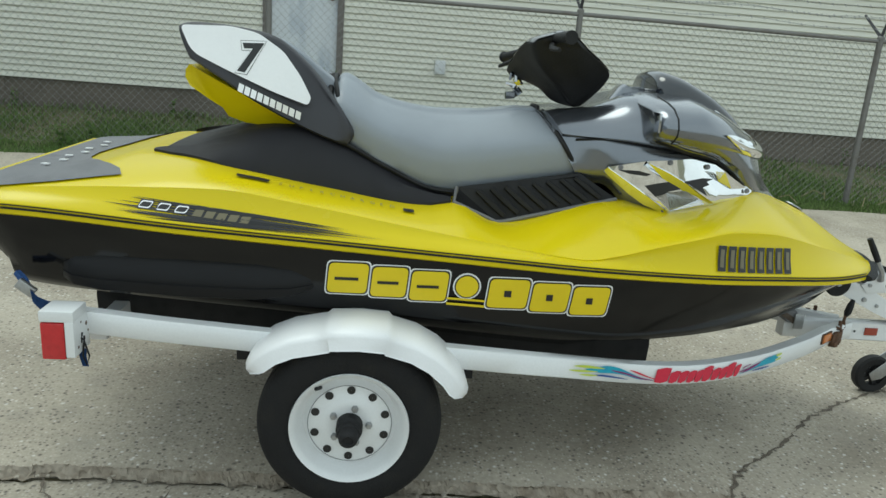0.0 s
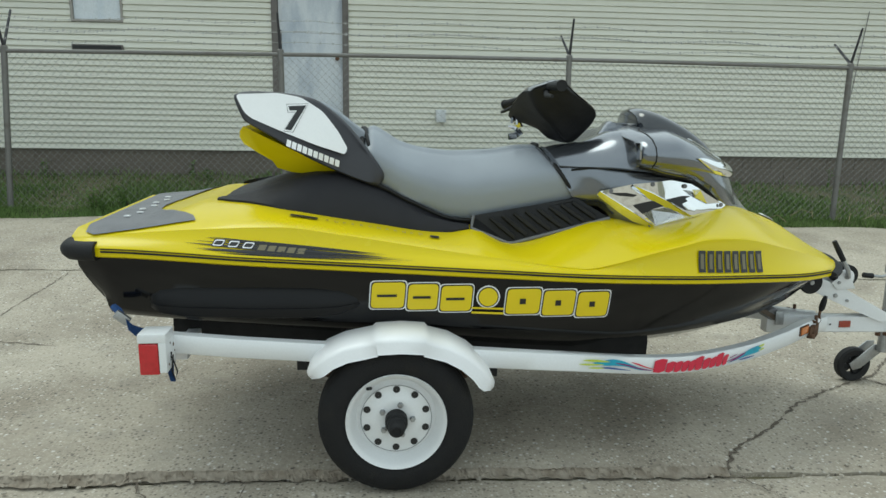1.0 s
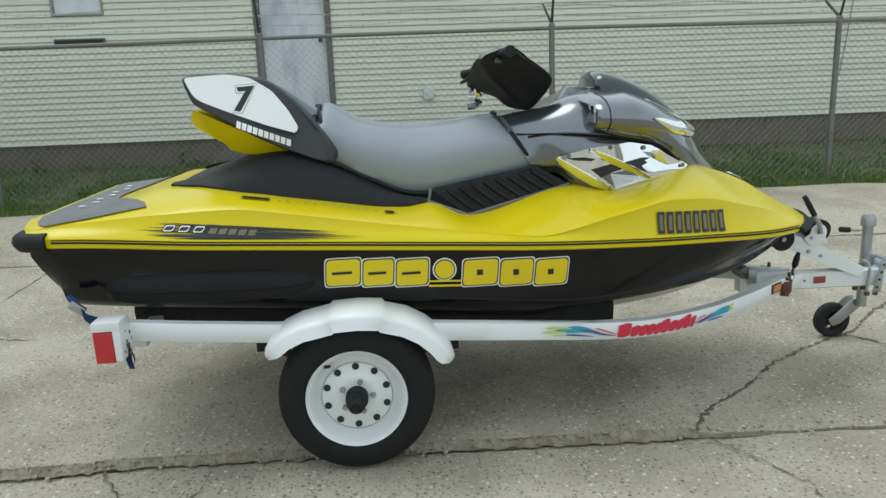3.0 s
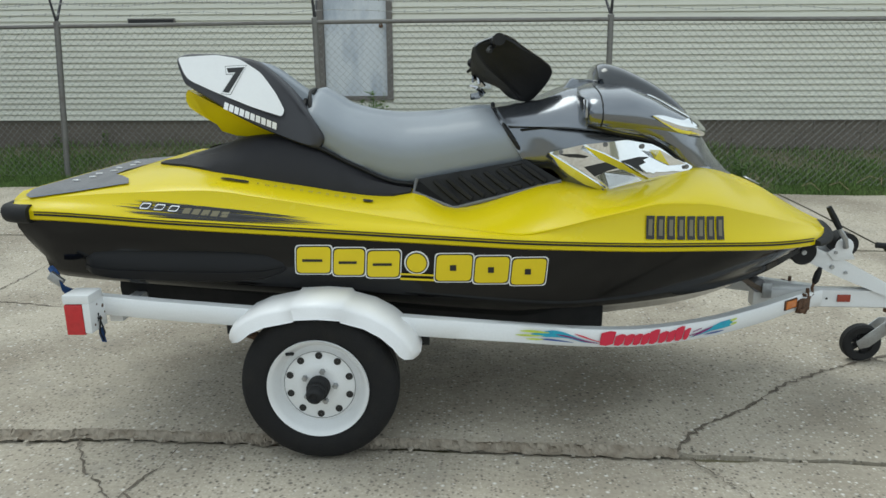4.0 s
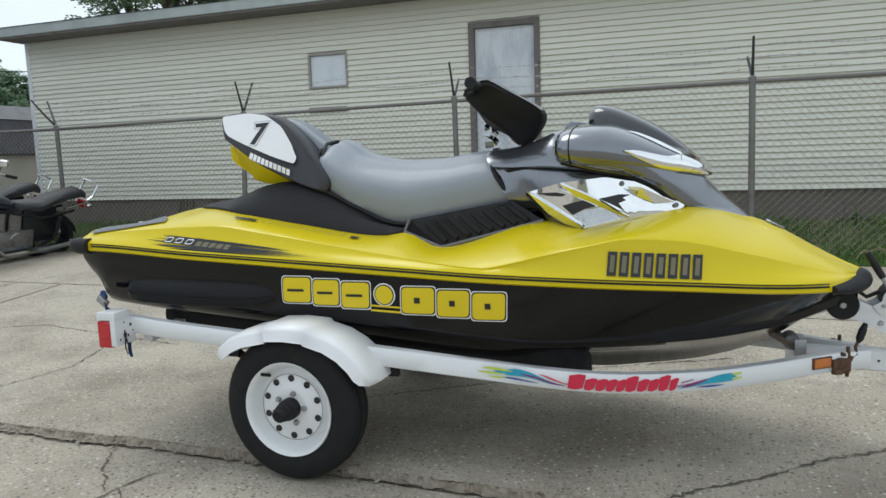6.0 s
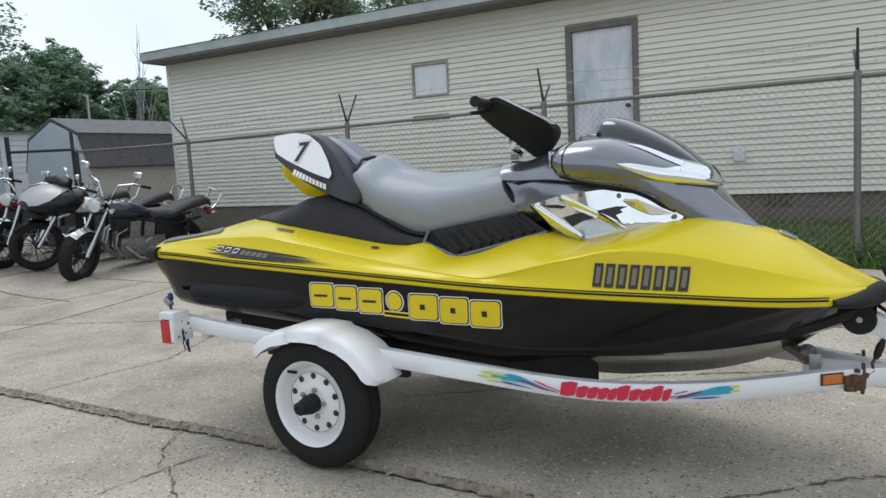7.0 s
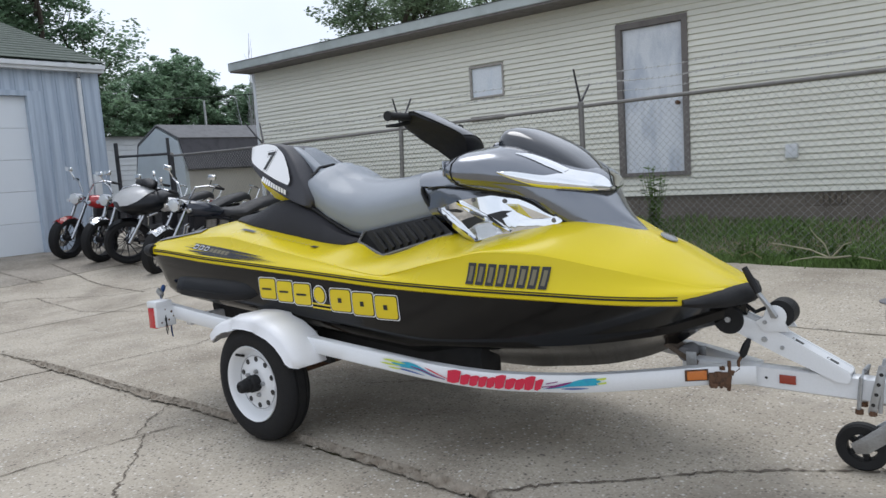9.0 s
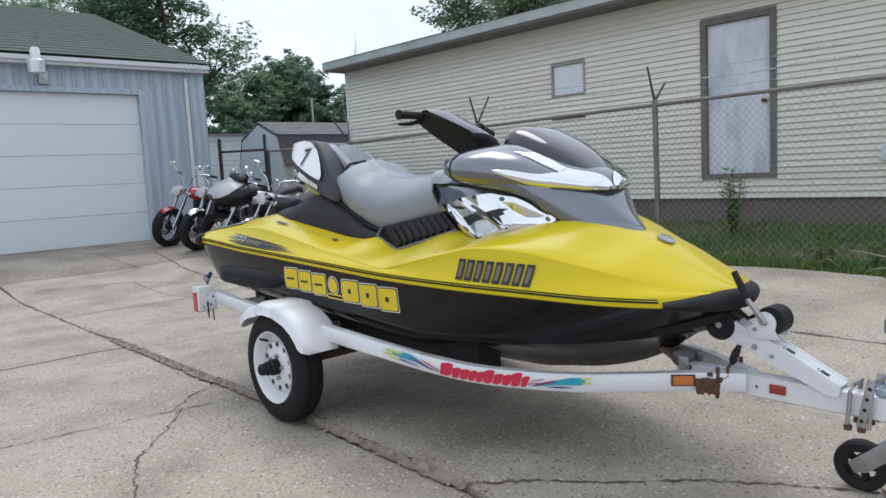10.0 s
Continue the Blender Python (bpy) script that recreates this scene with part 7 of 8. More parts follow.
    lathe(bm, [(-0.05, 0.0005), (-0.05, 0.05), (-0.042, 0.056), (-0.012, 0.05), (0.012, 0.05), (0.042, 0.056), (0.05, 0.05), (0.05, 0.0005)], (1.935, 0, 0.575), "y", 28)
    roller = part("bow_roller", bm, RUBBER, trailer, "black rubber bow roller")
    bm = bmesh.new()
    lathe(bm, [(-0.054, 0.0005), (-0.054, 0.01), (-0.05, 0.012)], (1.935, 0, 0.575), "y", 12)
    part("roller_bolt", bm, DULL, roller)
    bm = bmesh.new()
    lathe(bm, [(-0.04, 0.0005), (-0.04, 0.05), (0.04, 0.05), (0.04, 0.0005)], (2.112, 0, 0.605), "y", 24)
    part("winch_drum", bm, RUBBER, trailer, "black winch drum")
    bm = bmesh.new()
    tube(bm, [(2.1, -0.06, 0.6), (2.085, -0.075, 0.64), (2.05, -0.08, 0.69)], [0.012, 0.011, 0.009], 6)
    crank = part("winch_crank", bm, DULL, trailer, "steel winch crank")
    bm = bmesh.new()
    tube(bm, [(2.055, -0.08, 0.685), (2.03, -0.075, 0.73), (2.005, -0.07, 0.775)], [0.012, 0.013, 0.011], 8)
    part("crank_grip", bm, RUBBER, crank, "black crank grip")
    bm = bmesh.new()
    tube(bm, [(2.06, 0, 0.62), (2.02, 0, 0.6), (1.98, 0, 0.63)], 0.008, 6)
    tube(bm, [(1.98, -0.02, 0.63), (1.955, -0.02, 0.645)], 0.012, 6)
    part("winch_strap", bm, RUBBER, trailer, "dark winch strap and hook")
    bm = bmesh.new()
    tube(bm, [(2.01, -0.05, 0.51), (2.0, -0.055, 0.485), (1.99, -0.06, 0.455), (1.985, -0.06, 0.44)], [0.008, 0.014, 0.014, 0.007], 8)
    hook = part("cord_end", bm, RUBBER, trailer, "black rubber cord end")
    bm = bmesh.new()
    tube(bm, [(1.985, -0.06, 0.445), (1.975, -0.07, 0.425), (1.978, -0.075, 0.4), (1.96, -0.085, 0.385), (1.95, -0.09, 0.4)], 0.006, 6)
    part("cord_hook", bm, RUST, hook, "rusty hook")
    # jack with its clamp and caster
    bm = bmesh.new()
    strap = round_poly([(2.384, 0.288), (2.41, 0.288), (2.443, 0.452), (2.418, 0.458)], 0.008, 3)
    prism(bm, strap, -0.052, -0.044, 0.002)
    jack = part("jack_bracket", bm, DULL, trailer, "perforated zinc jack clamp")
    bm = bmesh.new()
    prism(bm, strap, 0.044, 0.052, 0.002)
    part("clamp_strap", bm, DULL, jack, "zinc strap of the clamp")
    for x, z in ((2.426, 0.425), (2.418, 0.39), (2.411, 0.355), (2.402, 0.318)):
        bm = bmesh.new()
        lathe(bm, [(-0.001, 0.0005), (-0.001, 0.006), (0, 0.0065)], (x, -0.0525, z), "y", 12)
        part("clamp_hole", bm, DECAL_B, jack)
    for x in (2.362, 2.425):
        bm = bmesh.new()
        dz = 0.02 if x > 2.4 else 0.0
        tube(bm, [(x - 0.004, -0.045, 0.292), (x + 0.004, -0.042, 0.405 + dz), (x + 0.012, -0.03, 0.428 + dz), (x + 0.016, 0.03, 0.43 + dz), (x + 0.008, 0.042, 0.405 + dz), (x - 0.004, 0.045, 0.292)], 0.007, 8)
        part("u_bolt", bm, DULL, jack, "bent steel u-bolt")
    for yy in (-0.045, 0.045):
        for x in (2.36, 2.4):
            bm = bmesh.new()
            lathe(bm, [(-0.012, 0.0005), (-0.012, 0.013), (0.004, 0.013), (0.004, 0.0005)], (x, yy, 0.292), "z", 6)
            part("clamp_nut", bm, RUST, jack, "rusty clamp nut")
    bm = bmesh.new()
    box(bm, 2.435, 2.56, -0.034, 0.1, 0.402, 0.424, 0.004)
    part("jack_plate", bm, ZINC_B, trailer, "pale blue zinc jack plate")
    bm = bmesh.new()
    tube(bm, [(2.45, 0.12, 0.17), (2.45, 0.12, 0.58)], 0.024, 14)
    tube(bm, [(2.45, 0.12, 0.575), (2.45, 0.12, 0.61), (2.45, 0.12, 0.63)], [0.034, 0.034, 0.026], 14)
    part("jack_tube", bm, DULL, trailer, "galvanised jack tube")
    bm = bmesh.new()
    tube(bm, [(2.45, 0.12, 0.6), (2.5, 0.16, 0.605), (2.53, 0.2, 0.59), (2.53, 0.24, 0.54), (2.5, 0.26, 0.52), (2.45, 0.26, 0.525)], 0.008, 6)
    jc = part("jack_crank", bm, DULL, trailer, "bent steel jack crank")
    bm = bmesh.new()
    tube(bm, [(2.45, 0.26, 0.525), (2.4, 0.26, 0.53)], 0.014, 8)
    part("crank_knob", bm, RUBBER, jc, "black crank knob")
    bm = bmesh.new()
    tube(bm, [(2.52, 0.0, 0.32), (2.515, 0.0, 0.28), (2.52, 0.005, 0.25)], 0.003, 5)
    tube(bm, [(2.52, 0.005, 0.25), (2.522, 0.005, 0.235), (2.52, 0.0, 0.215)], [0.008, 0.016, 0.01], 8)
    part("wiring_plug", bm, RUBBER, trailer, "black plug hanging on a thin wire")
    bm = bmesh.new()
    prism(bm, [(2.46, 0.2), (2.42, 0.2), (2.3, 0.1), (2.32, 0.065), (2.36, 0.075), (2.46, 0.16)], 0.135, 0.14, 0.001)
    prism(bm, [(2.46, 0.2), (2.42, 0.2), (2.3, 0.1), (2.32, 0.065), (2.36, 0.075), (2.46, 0.16)], 0.195, 0.2, 0.001)
    part("caster_fork", bm, DULL, trailer, "worn steel caster fork")
    bm = bmesh.new()
    lathe(bm, [(-0.022, 0.05), (-0.024, 0.08), (-0.015, 0.088), (0.015, 0.088), (0.024, 0.08), (0.022, 0.05)], (2.335, 0.168, 0.088), "y", 32, closed=True)
    cw = part("caster_tyre", bm, RUBBER, trailer, "black jack wheel")
    bm = bmesh.new()
    for k in range(5):
        a = k * math.tau / 5
        box(bm, 0.005, 0.055, -0.012, 0.012, -0.009, 0.009, 0, pose(2.335, 0.168, 0.088) @ Matrix.Rotation(a, 4, "Y"))
    lathe(bm, [(-0.026, 0.0005), (-0.026, 0.014), (0.026, 0.014), (0.026, 0.0005)], (2.335, 0.168, 0.088), "y", 14)
    part("caster_spokes", bm, RUBBER, cw)
    # blue tie-down straps at the stern
    bm = bmesh.new()
    loft(bm, [[(x, y, z), (x + 0.006, y - 0.002, z - 0.04)] for x, y, z in ((-0.94, -0.66, 0.638), (-0.915, -0.668, 0.618), (-0.885, -0.676, 0.61), (-0.85, -0.68, 0.606))])
    bmesh.ops.solidify(bm, geom=bm.faces[:], thickness=0.012)
    part("tie_strap", bm, BLUE, trailer, "blue webbing strap")
    bm = bmesh.new()
    tube(bm, [(-1.0, -0.6, 0.665), (-0.975, -0.62, 0.652), (-0.955, -0.64, 0.64)], [0.012, 0.014, 0.01], 6)
    part("strap_hook", bm, BLUE, trailer, "dark blue strap hook end")
    bm = bmesh.new()
    box(bm, -0.028, 0.028, -0.008, 0.008, -0.016, 0.016, 0.004, pose(-0.955, -0.65, 0.638, 0, 38, 0))
    part("strap_buckle", bm, DULL, trailer, "steel strap buckle")
    bm = bmesh.new()
    loft(bm, [[(-0.798 + q, -0.7, z), (-0.776 + q * 0.6, -0.702, z)] for q, z in ((0, 0.535), (0.004, 0.49), (0.0, 0.45), (0.008, 0.418))])
    bmesh.ops.solidify(bm, geom=bm.faces[:], thickness=0.005)
    part("strap_end", bm, BLUE, trailer, "hanging blue strap end")
    bm = bmesh.new()
    tube(bm, [(-0.79, -0.74, 0.535), (-0.765, -0.74, 0.52), (-0.752, -0.74, 0.47), (-0.76, -0.74, 0.44), (-0.77, -0.74, 0.47), (-0.765, -0.735, 0.53)], 0.0028, 5)
    tube(bm, [(-0.79, -0.74, 0.53), (-0.785, -0.74, 0.505), (-0.772, -0.74, 0.512), (-0.77, -0.735, 0.54)], 0.0028, 5)
    part("wiring", bm, RUBBER, trailer, "loop of dark wire")

    # splash decals and the crimson script bars on the near beam and its twin
    def beam_y(x, z):
        return -(b_y(x) + 0.0235 + 0.004 * max(0, x - 0.5))

    def zz(x, v):
        return b_z(x) + v * 0.03
    def shape(name, pts, mt, lf, lb):
        pts = [(float(np.interp(x, (0.7, 1.1, 1.125, 1.37, 1.62), (0.69, 0.985, 1.0, 1.375, 1.575))), v * 1.2) for x, v in pts]
        decal(name, [(x, zz(x, v)) for x, v in pts], beam_y, mt, trailer, lf, lb, 2)
    def wave(pts):
        return smooth_poly(pts, 4)
    shape("splash", wave([(0.775, 0.2), (0.82, 0.42), (0.88, 0.72), (0.94, 0.6), (0.985, 0.28), (1.05, -0.18), (1.115, -0.42), (1.04, -0.38), (0.965, -0.05), (0.9, 0.02), (0.84, -0.02)]), DECAL_T, 0.0025, "teal splash shape")
    shape("splash", wave([(0.8, -0.32), (0.86, -0.18), (0.93, -0.28), (0.99, -0.45), (0.93, -0.42), (0.86, -0.36)]), DECAL_U, 0.0027, "deep blue splash stroke")
    shape("splash", wave([(0.72, 0.42), (0.77, 0.6), (0.83, 0.55), (0.87, 0.42), (0.8, 0.34)]), DECAL_L, 0.003, "lime splash drop")
    shape("splash", wave([(0.7, 0.02), (0.76, 0.12), (0.84, 0.1), (0.78, -0.06), (0.73, -0.08)]), DECAL_L, 0.003, "lime splash drop")
    shape("splash", wave([(0.75, -0.36), (0.79, -0.24), (0.84, -0.28), (0.8, -0.42)]), DECAL_L, 0.0031, "lime splash drop")
    shape("splash", wave([(0.9, 0.36), (0.97, 0.22), (1.03, -0.1), (1.12, -0.45), (1.05, -0.34), (0.98, 0.0), (0.93, 0.18)]), DECAL_P, 0.0035, "plum splash stroke")
    shape("splash", wave([(0.99, 0.5), (1.03, 0.36), (1.08, 0.0), (1.14, -0.34), (1.1, -0.22), (1.04, 0.12)]), DECAL_R, 0.0037, "crimson splash stroke")
    shape("splash", wave([(1.36, -0.5), (1.42, -0.2), (1.47, 0.22), (1.53, 0.6), (1.585, 0.62), (1.57, 0.36), (1.6, 0.24), (1.57, 0.06), (1.59, -0.1), (1.54, -0.16), (1.47, -0.22), (1.41, -0.42)]), DECAL_T, 0.0025, "teal splash shape")
    shape("splash", wave([(1.37, -0.42), (1.42, 0.0), (1.48, 0.3), (1.46, 0.02), (1.41, -0.32)]), DECAL_P, 0.0035, "plum splash stroke")
    shape("splash", wave([(1.43, -0.46), (1.49, -0.36), (1.55, -0.42), (1.49, -0.54)]), DECAL_U, 0.003, "deep blue splash stroke")
    shape("splash", wave([(1.58, 0.56), (1.62, 0.64), (1.62, 0.46), (1.59, 0.4)]), DECAL_L, 0.003, "lime splash drop")
    shape("splash", wave([(1.59, 0.1), (1.63, 0.18), (1.62, 0.0), (1.59, -0.04)]), DECAL_L, 0.003, "lime splash drop")
    xx = 1.125
    for k, wd in enumerate((0.036, 0.024, 0.022, 0.02, 0.02, 0.024, 0.022, 0.022, 0.022, 0.016)):
        hi = 0.82 if k in (0, 5, 8) else 0.5
        lo = -0.62
        d = 0.009
        wd *= 0.9
        shape("script_bar", [(xx, lo), (xx + wd * 0.5, lo - 0.08), (xx + wd, lo + 0.12), (xx + wd + d, hi), (xx + wd * 0.55 + d, hi + 0.08), (xx + d * 0.5, hi - 0.15)], DECAL_R, 0.0028, "crimson script bar")
        xx += wd + 0.003
    shape("script_bar", [(1.37, 0.1), (1.42, 0.35), (1.42, 0.25), (1.37, 0.0)], DECAL_P, 0.0028, "thin plum stroke")
    shape("script_bar", [(1.36, -0.25), (1.42, -0.05), (1.42, -0.12), (1.36, -0.35)], DECAL_P, 0.0028, "thin plum stroke")
    return trailer


trailer = trailer_unit()


# ---- parked motorcycles ----
def motorcycle(label, paint, tank_paint, loc, heading, tourer=False, bars=0.0, steer=30.0, lean=8.0, rake=0.0):
    b = thing("motorcycle", label, "motorcycle", loc, heading, group="motorcycles parked by the garage")
    b.matrix_basis = pose(*loc, 0, 0, heading) @ pose(0, 0, 0, -lean, 0, 0)
    turn = Matrix.Translation((1.2, 0, 0)) @ Matrix.Rotation(radians(steer), 4, "Z") @ Matrix.Translation((-1.2, 0, 0))

    def fpart(name, bm, mat, parent, label="", smooth=40):
        """A part that turns with the steering."""
        bmesh.ops.transform(bm, matrix=turn, verts=bm.verts[:])
        return part(name, bm, mat, parent, label, smooth)
    for x, w, r in ((1.5, 0.07, 0.335), (0.0, 0.08, 0.325)):
        bm = bmesh.new()
        lathe(bm, [(-w, r - 0.09), (-w * 1.15, r - 0.05), (-w * 0.8, r - 0.01), (0, r), (w * 0.8, r - 0.01), (w * 1.15, r - 0.05), (w, r - 0.09)], (x, 0, r), "y", 32, closed=True)
        put = fpart if x > 1 else part
        wh = put("wheel", bm, TYRE, b, "black motorcycle tyre")
        bm = bmesh.new()
        lathe(bm, [(-w * 0.7, r - 0.09), (-w * 0.75, r - 0.105), (w * 0.75, r - 0.105), (w * 0.7, r - 0.09)], (x, 0, r), "y", 32, closed=True)
        for k in range(12):
            a = k * math.tau / 12
            tube(bm, [(x + 0.03 * math.cos(a + 0.4), -0.03, r + 0.03 * math.sin(a + 0.4)), (x + (r - 0.1) * math.cos(a), 0, r + (r - 0.1) * math.sin(a))], 0.005, 4)
        lathe(bm, [(-0.06, 0.0005), (-0.06, 0.04), (0.06, 0.04), (0.06, 0.0005)], (x, 0, r), "y", 14)
        put("spoked_rim", bm, BASE, wh)
        bm = bmesh.new()
        lathe(bm, [(-0.085, 0.06), (-0.088, 0.145), (-0.08, 0.145), (-0.078, 0.06)], (x, 0, r), "y", 24, closed=True)
        put("brake_disc", bm, CHROME if x > 1 else DULL, wh, "bright brake disc")
        bm = bmesh.new()
        a0, a1 = ((0.7, 2.5) if tourer else (1.0, 2.45)) if x > 1 else (0.2, 3.0)
        loft(bm, [[(x + (r + 0.02) * math.cos(a), yv, r + (r + 0.02) * math.sin(a) - abs(yv) * 0.4) for yv in (-0.085, -0.06, 0, 0.06, 0.085)] for a in np.linspace(a0, a1, 12)])
        bmesh.ops.solidify(bm, geom=bm.faces[:], thickness=0.005)
        put("mudguard", bm, paint if not (paint is PAINT_B and x > 1 and not tourer) else CHROME, b)
    for s in (-1, 1):
        bm = bmesh.new()
        tube(bm, [(1.5, s * 0.09, 0.33), (1.3 - rake * 0.55, s * 0.09, 0.7), (1.18 - rake, s * 0.09, 0.98)], [0.03, 0.027, 0.022], 8)
        fpart("fork_leg", bm, CHROMED, b, "chrome fork leg")
        bm = bmesh.new()
        tube(bm, [(1.14 - rake, s * 0.06, 1.0), (1.12 - rake, s * 0.14, 1.1 + bars), (1.05 - rake, s * 0.3, 1.14 + bars), (0.92 - rake, s * 0.38, 1.1 + bars)], 0.014, 8)
        hb = fpart("handlebar", bm, CHROMED, b, "chrome handlebar")
        bm = bmesh.new()
        tube(bm, [(0.97 - rake, s * 0.36, 1.115 + bars), (0.84 - rake, s * 0.41, 1.08 + bars)], 0.02, 8)
        fpart("grip", bm, RUBBER, hb)
        bm = bmesh.new()
        tube(bm, [(1.03 - rake, s * 0.31, 1.15 + bars), (1.06 - rake, s * 0.36, 1.24 + bars)], 0.007, 5)
        prism(bm, round_poly([(s * 0.31, 1.24 + bars), (s * 0.43, 1.245 + bars), (s * 0.435, 1.32 + bars), (s * 0.315, 1.31 + bars)], 0.02, 3), 1.05 - rake, 1.085 - rake, 0.006, plane="yz")
        fpart("mirror", bm, CHROME, b, "chrome rear-view mirror")
        bm = bmesh.new()
        lathe(bm, [(0.0, 0.0005), (0.0, 0.03), (-0.04, 0.028), (-0.06, 0.0005)], (1.32 - rake, s * 0.19, 0.88), "x", 12)
        tube(bm, [(1.29 - rake, s * 0.08, 0.88), (1.29 - rake, s * 0.19, 0.88)], 0.01, 6)
        fpart("indicator", bm, CHROME, b, "chrome indicator")
        bm = bmesh.new()
        lathe(bm, [(0.0, 0.0005), (0.0, 0.028), (0.04, 0.026), (0.06, 0.0005)], (-0.46, s * 0.16, 0.74), "x", 12)
        tube(bm, [(-0.4, s * 0.05, 0.74), (-0.42, s * 0.16, 0.74)], 0.01, 6)
        part("indicator", bm, CHROME, b, "chrome indicator")
        bm = bmesh.new()
        tube(bm, [(0.75, s * 0.1, 0.5), (0.9, s * 0.17, 0.4), (0.7, s * 0.2, 0.22), (0.2, s * 0.2, 0.24), (-0.35, s * 0.21, 0.3)], [0.025, 0.027, 0.03, 0.042, 0.045], 8)
        part("exhaust", bm, CHROMED, b, "dull chrome exhaust pipe")
        for j in range(0 if tourer else 2):
            bm = bmesh.new()
            yy = s * (0.06 + 0.07 * j)
            tube(bm, [(0.86, yy, 0.62), (1.0, yy * 1.1, 0.56), (1.02, yy * 1.2, 0.4), (0.9, yy * 1.3, 0.22), (0.6, yy * 1.3, 0.18)], 0.021, 8)
            part("header_pipe", bm, CHROMED, b, "chrome header pipe")
        bm = bmesh.new()
        tube(bm, [(0.0, s * 0.12, 0.33), (-0.05, s * 0.13, 0.62)], 0.03, 8)
        part("shock_absorber", bm, BASE, b)
        bm = bmesh.new()
        tube(bm, [(1.1, s * 0.05, 0.92), (0.75, s * 0.13, 0.75), (0.2, s * 0.14, 0.62), (-0.25, s * 0.12, 0.68)], 0.018, 6)
        tube(bm, [(0.95, s * 0.06, 0.7), (0.85, s * 0.14, 0.25), (0.35, s * 0.14, 0.2), (0.0, s * 0.1, 0.32)], 0.018, 6)
        part("frame_tube", bm, PAINT_B, b)
    bm = bmesh.new()
    lathe(bm, [(0.1, 0.0005), (0.1, 0.08), (0.085, 0.095), (0.0, 0.085), (-0.07, 0.05), (-0.09, 0.0005)], (1.3 - rake, 0, 0.93), "x", 24)
    hl = fpart("headlight", bm, CHROMED, b, "round chrome headlight")
    bm = bmesh.new()
    lathe(bm, [(0.112, 0.0005), (0.108, 0.05), (0.1, 0.082)], (1.3 - rake, 0, 0.93), "x", 20)
    fpart("lens", bm, GLASS, hl)
    bm = bmesh.new()
    rows = []
    for x, w, zt, zb in ((0.5, 0.07, 0.82, 0.74), (0.6, 0.12, 0.88, 0.72), (0.8, 0.15, 0.94, 0.72), (0.98, 0.14, 0.97, 0.74), (1.08, 0.08, 0.95, 0.8)):
        rows.append([(x, w * math.cos(q), (zt + zb) / 2 + (zt - zb) / 2 * math.sin(q)) for q in np.linspace(0, math.tau, 14, endpoint=False)])
    loft(bm, rows, ring=True, cap=True)
    part("fuel_tank", bm, tank_paint, b, "teardrop fuel tank", smooth=60)
    bm = bmesh.new()
    rows = []
    for x, w, zt in ((-0.42, 0.1, 0.9), (-0.35, 0.13, 0.94), (-0.1, 0.13, 0.9), (0.05, 0.14, 0.86), (0.2, 0.15, 0.8), (0.42, 0.13, 0.8), (0.54, 0.07, 0.82)):
        rows.append([(x, w * c, zt - 0.045 + 0.05 * s_) for c, s_ in ((-1, -0.8), (-1, 0.3), (-0.7, 1), (0.7, 1), (1, 0.3), (1, -0.8))])
    loft(bm, rows, ring=True, cap=True)
    part("seat", bm, LEATHER, b, "black padded seat", smooth=50)
    bm = bmesh.new()
    box(bm, 0.3, 0.95, -0.16, 0.16, 0.2, 0.5, 0.04)
    eng = part("crankcase", bm, ENGINE, b, "alloy engine case")
    bm = bmesh.new()
    box(bm, 0.02, 0.98, -0.09, 0.09, 0.3, 0.78, 0.03)
    part("inner_frame", bm, BASE, b, "black inner frame and battery box")
    for k in range(2):
        bm = bmesh.new()
        x0, x1 = 0.46 + k * 0.2, 0.62 + k * 0.2
        teeth_r, teeth_l = [(x1 - 0.03, 0.49)], []
        for j in range(7):
            z = 0.5 + j * 0.032
            teeth_r += [(x1, z), (x1, z + 0.016), (x1 - 0.03, z + 0.02)]
            teeth_l = [(x0 + 0.03, z + 0.02), (x0, z + 0.016), (x0, z)] + teeth_l
        prism(bm, teeth_r + teeth_l + [(x0 + 0.03, 0.49)], -0.13, 0.13, 0)
        part("finned_cylinder", bm, ENGINE, eng, smooth=0)
    bm = bmesh.new()
    lathe(bm, [(-0.17, 0.0005), (-0.17, 0.08), (-0.15, 0.1), (0.15, 0.1), (0.17, 0.08), (0.17, 0.0005)], (0.52, 0, 0.38), "y", 20)
    part("engine_cover", bm, ENGINE, eng)
    bm = bmesh.new()
    box(bm, 0.0, 0.45, -0.14, 0.14, 0.38, 0.76, 0.04)
    part("side_cover", bm, paint, b)
    bm = bmesh.new()
    box(bm, -0.48, -0.42, -0.06, 0.06, 0.68, 0.78, 0.015)
    part("tail_lamp", bm, LAMP_R, b)
    bm = bmesh.new()
    tube(bm, [(-0.1, -0.15, 0.72), (-0.38, -0.15, 0.78), (-0.5, -0.14, 0.86), (-0.56, -0.12, 1.0), (-0.5, -0.08, 1.04), (-0.5, 0.08, 1.04), (-0.56, 0.12, 1.0), (-0.5, 0.14, 0.86), (-0.38, 0.15, 0.78), (-0.1, 0.15, 0.72)], 0.012, 6)
    part("grab_rail", bm, CHROME, b, "chrome grab rail")
    bm = bmesh.new()
    tube(bm, [(0.45, -0.13, 0.22), (0.35, -0.32, 0.0)], 0.014, 6)
    part("side_stand", bm, DULL, b)
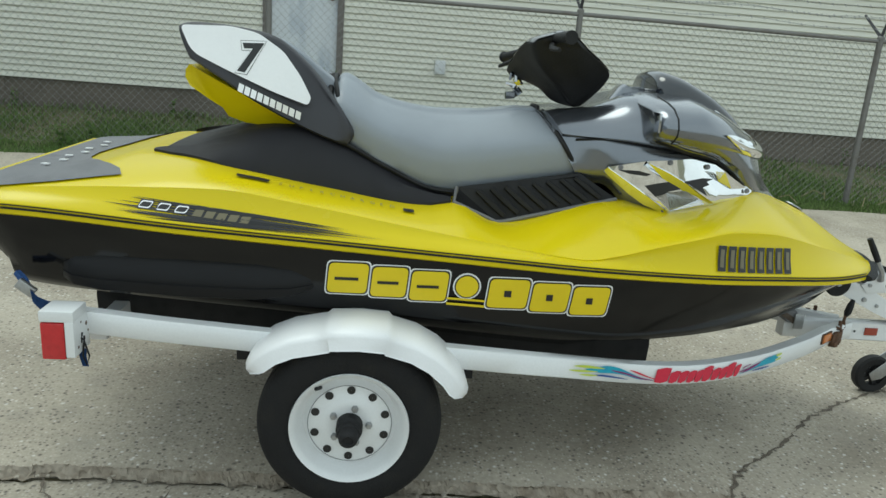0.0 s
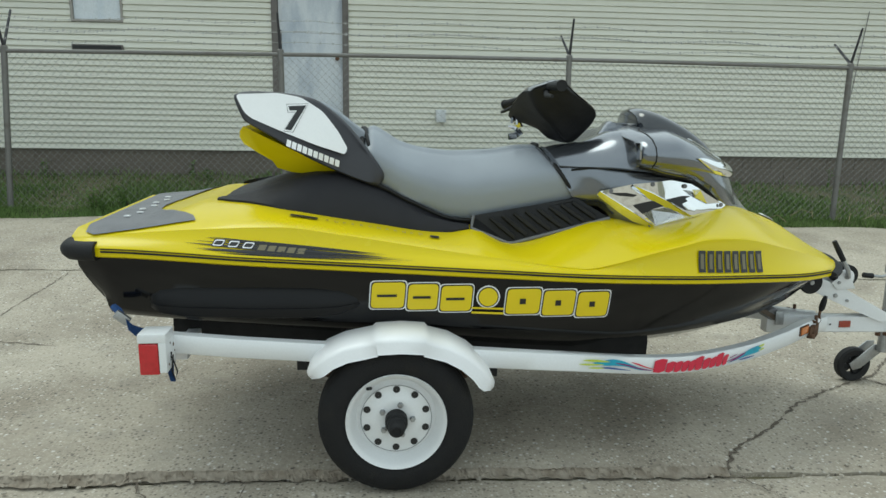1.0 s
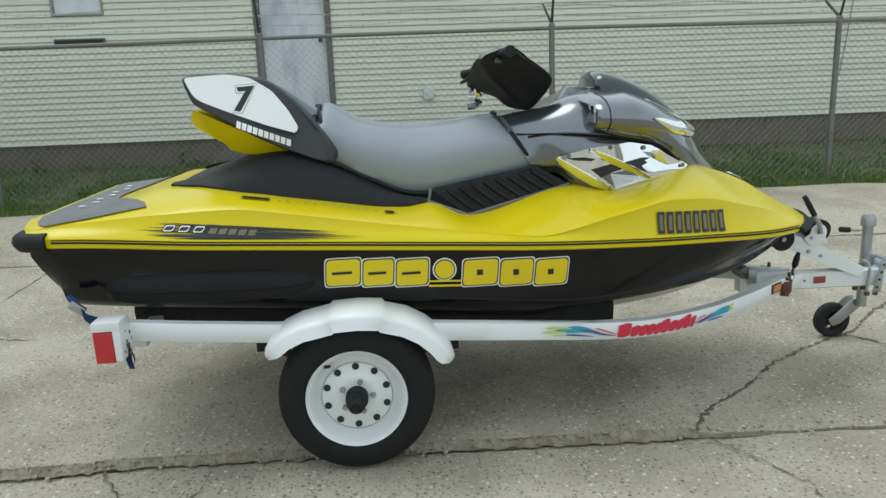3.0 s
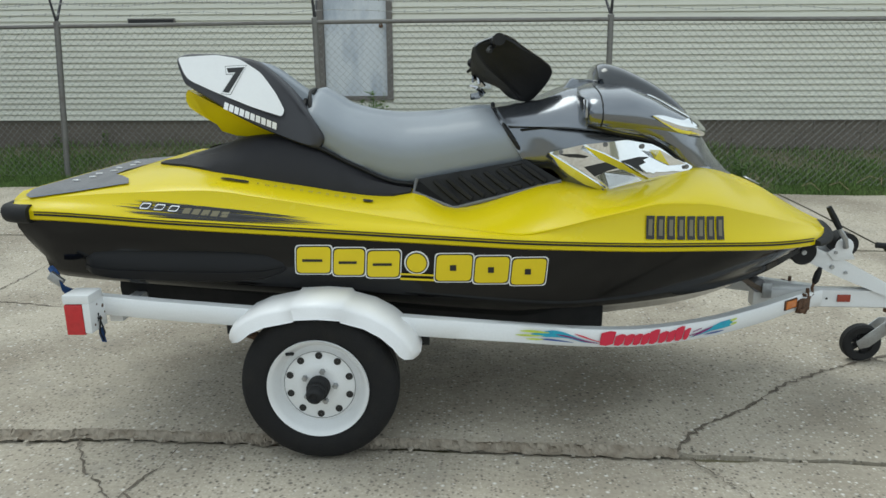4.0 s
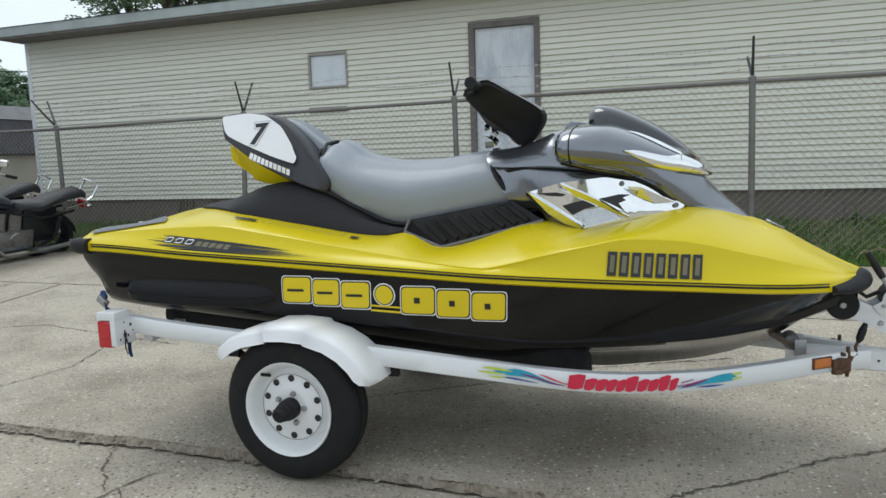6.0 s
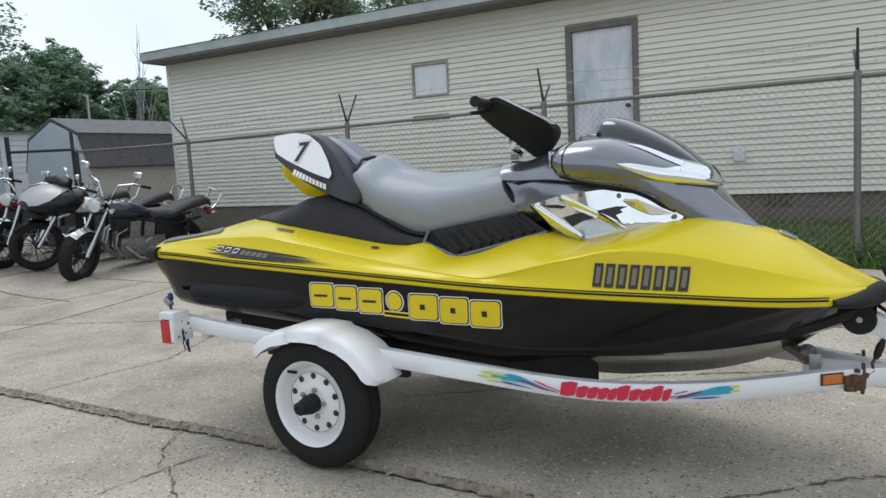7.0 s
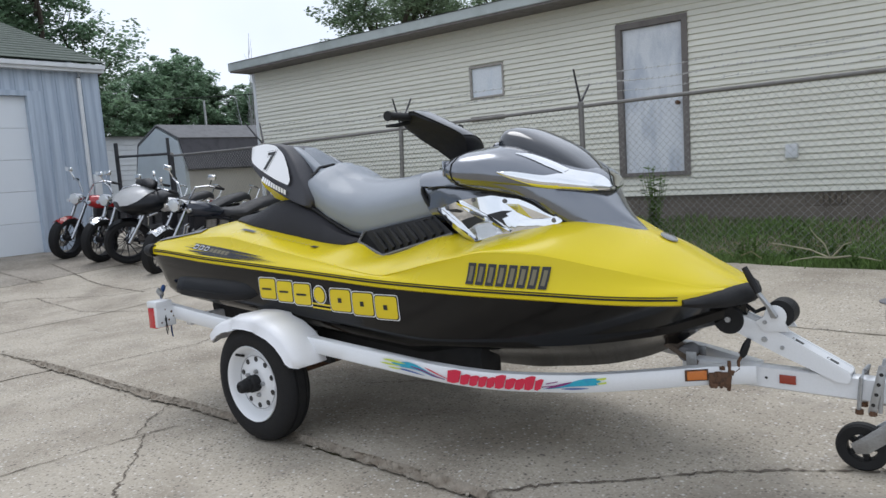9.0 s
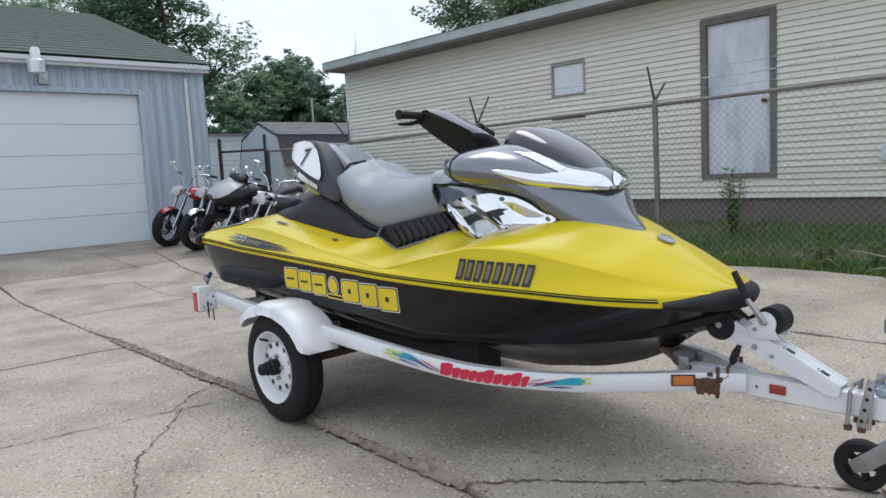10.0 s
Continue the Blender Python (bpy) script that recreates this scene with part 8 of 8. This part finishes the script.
    if tourer:
        bm = bmesh.new()
        rows = []
        shell = ((1.66, 0.12, 0.86, 0.95), (1.61, 0.27, 0.8, 1.03), (1.5, 0.37, 0.75, 1.1), (1.34, 0.42, 0.73, 1.14), (1.16, 0.4, 0.76, 1.13), (1.04, 0.32, 0.84, 1.11))
        for x, w, zb, zt in shell:
            rows.append([(x, w * math.cos(q), (zt + zb) / 2 + (zt - zb) / 2 * math.sin(q)) for q in np.linspace(0, math.tau, 20, endpoint=False)])
        loft(bm, rows, ring=True, cap=True)
        part("fairing", bm, PAINT_B, b, "dark touring fairing", smooth=60)
        bm = bmesh.new()
        loft(bm, [[(x + 0.012, w * 1.03 * math.cos(q), (zt + zb) / 2 + (zt - zb) * 0.53 * math.sin(q)) for q in np.linspace(lo, math.pi - lo, 12)] for (x, w, zb, zt), lo in zip(shell, (-0.1, 0.1, 0.35, 0.7, 1.0, 1.15))])
        bmesh.ops.solidify(bm, geom=bm.faces[:], thickness=0.008)
        part("fairing_top", bm, PAINT_W, b, "white fairing top panel", smooth=60)
        bm = bmesh.new()
        rows = [[(1.2 - 0.05 * h, w * (1 - 0.2 * h), 1.12 + h * 0.13 - 0.25 * w * w) for w in np.linspace(-0.3, 0.3, 8)] for h in (0, 0.5, 1.0)]
        loft(bm, rows)
        bmesh.ops.solidify(bm, geom=bm.faces[:], thickness=0.05)
        part("windshield", bm, BASE, b, "low dark windshield")
        bm = bmesh.new()
        rows = []
        for y, rr, lift in ((-0.3, 0.02, 0.0), (-0.27, 0.04, -0.03), (-0.18, 0.055, -0.02), (-0.06, 0.05, 0.0), (0.03, 0.065, 0.01), (0.14, 0.06, 0.0), (0.22, 0.04, -0.02), (0.25, 0.015, -0.01)):
            rows.append([(1.22 + rr * 1.3 * math.cos(q), y, 1.2 + lift + rr * (math.sin(q) + 0.15 * math.sin(3 * q + y * 9))) for q in np.linspace(0, math.tau, 12, endpoint=False)])
        loft(bm, rows, ring=True, cap=True)
        part("bar_bag", bm, LEATHER, b, "black soft bag strapped over the bars", smooth=60)
        for s in (-1, 1):
            bm = bmesh.new()
            tube(bm, [(1.0, s * 0.2, 0.7), (1.08, s * 0.36, 0.62), (1.05, s * 0.38, 0.4), (0.92, s * 0.2, 0.3)], 0.02, 8)
            part("crash_bar", bm, CHROME, b, "chrome crash bar")
            bm = bmesh.new()
            box(bm, -0.4, 0.2, s * 0.3 - 0.11, s * 0.3 + 0.11, 0.45, 0.75, 0.05)
            part("saddlebag", bm, PAINT_B, b)
    return b


def heading_of(rear, front):
    return math.degrees(math.atan2(front[1] - rear[1], front[0] - rear[0]))


for label, paint, tank, rear, front, tour, bars, steer, lean, rake in (
        ("black classic motorcycle with chrome mirrors and high bars", PAINT_B, PAINT_N, (-6.5, 3.99), (-6.68, 2.42), False, 0.07, 26.0, 16.0, 0.13),
        ("black touring motorcycle with white-topped fairing", PAINT_B, PAINT_W, (-7.27, 4.07), (-7.45, 2.6), True, 0.0, -16.0, 9.0, 0.0),
        ("dark motorcycle parked close to the garage", PAINT_B, PAINT_B, (-8.14, 3.98), (-8.3, 2.51), False, 0.0, 25.0, 8.0, 0.0),
        ("red cruiser motorcycle parked beside the garage", PAINT_R, PAINT_R, (-9.0, 3.85), (-9.14, 2.36), False, 0.06, 28.0, 10.0, 0.08)):
    motorcycle(label, paint, tank, (rear[0], rear[1], ground_z(front[0], front[1])), heading_of(rear, front), tour, bars, steer, lean, rake)
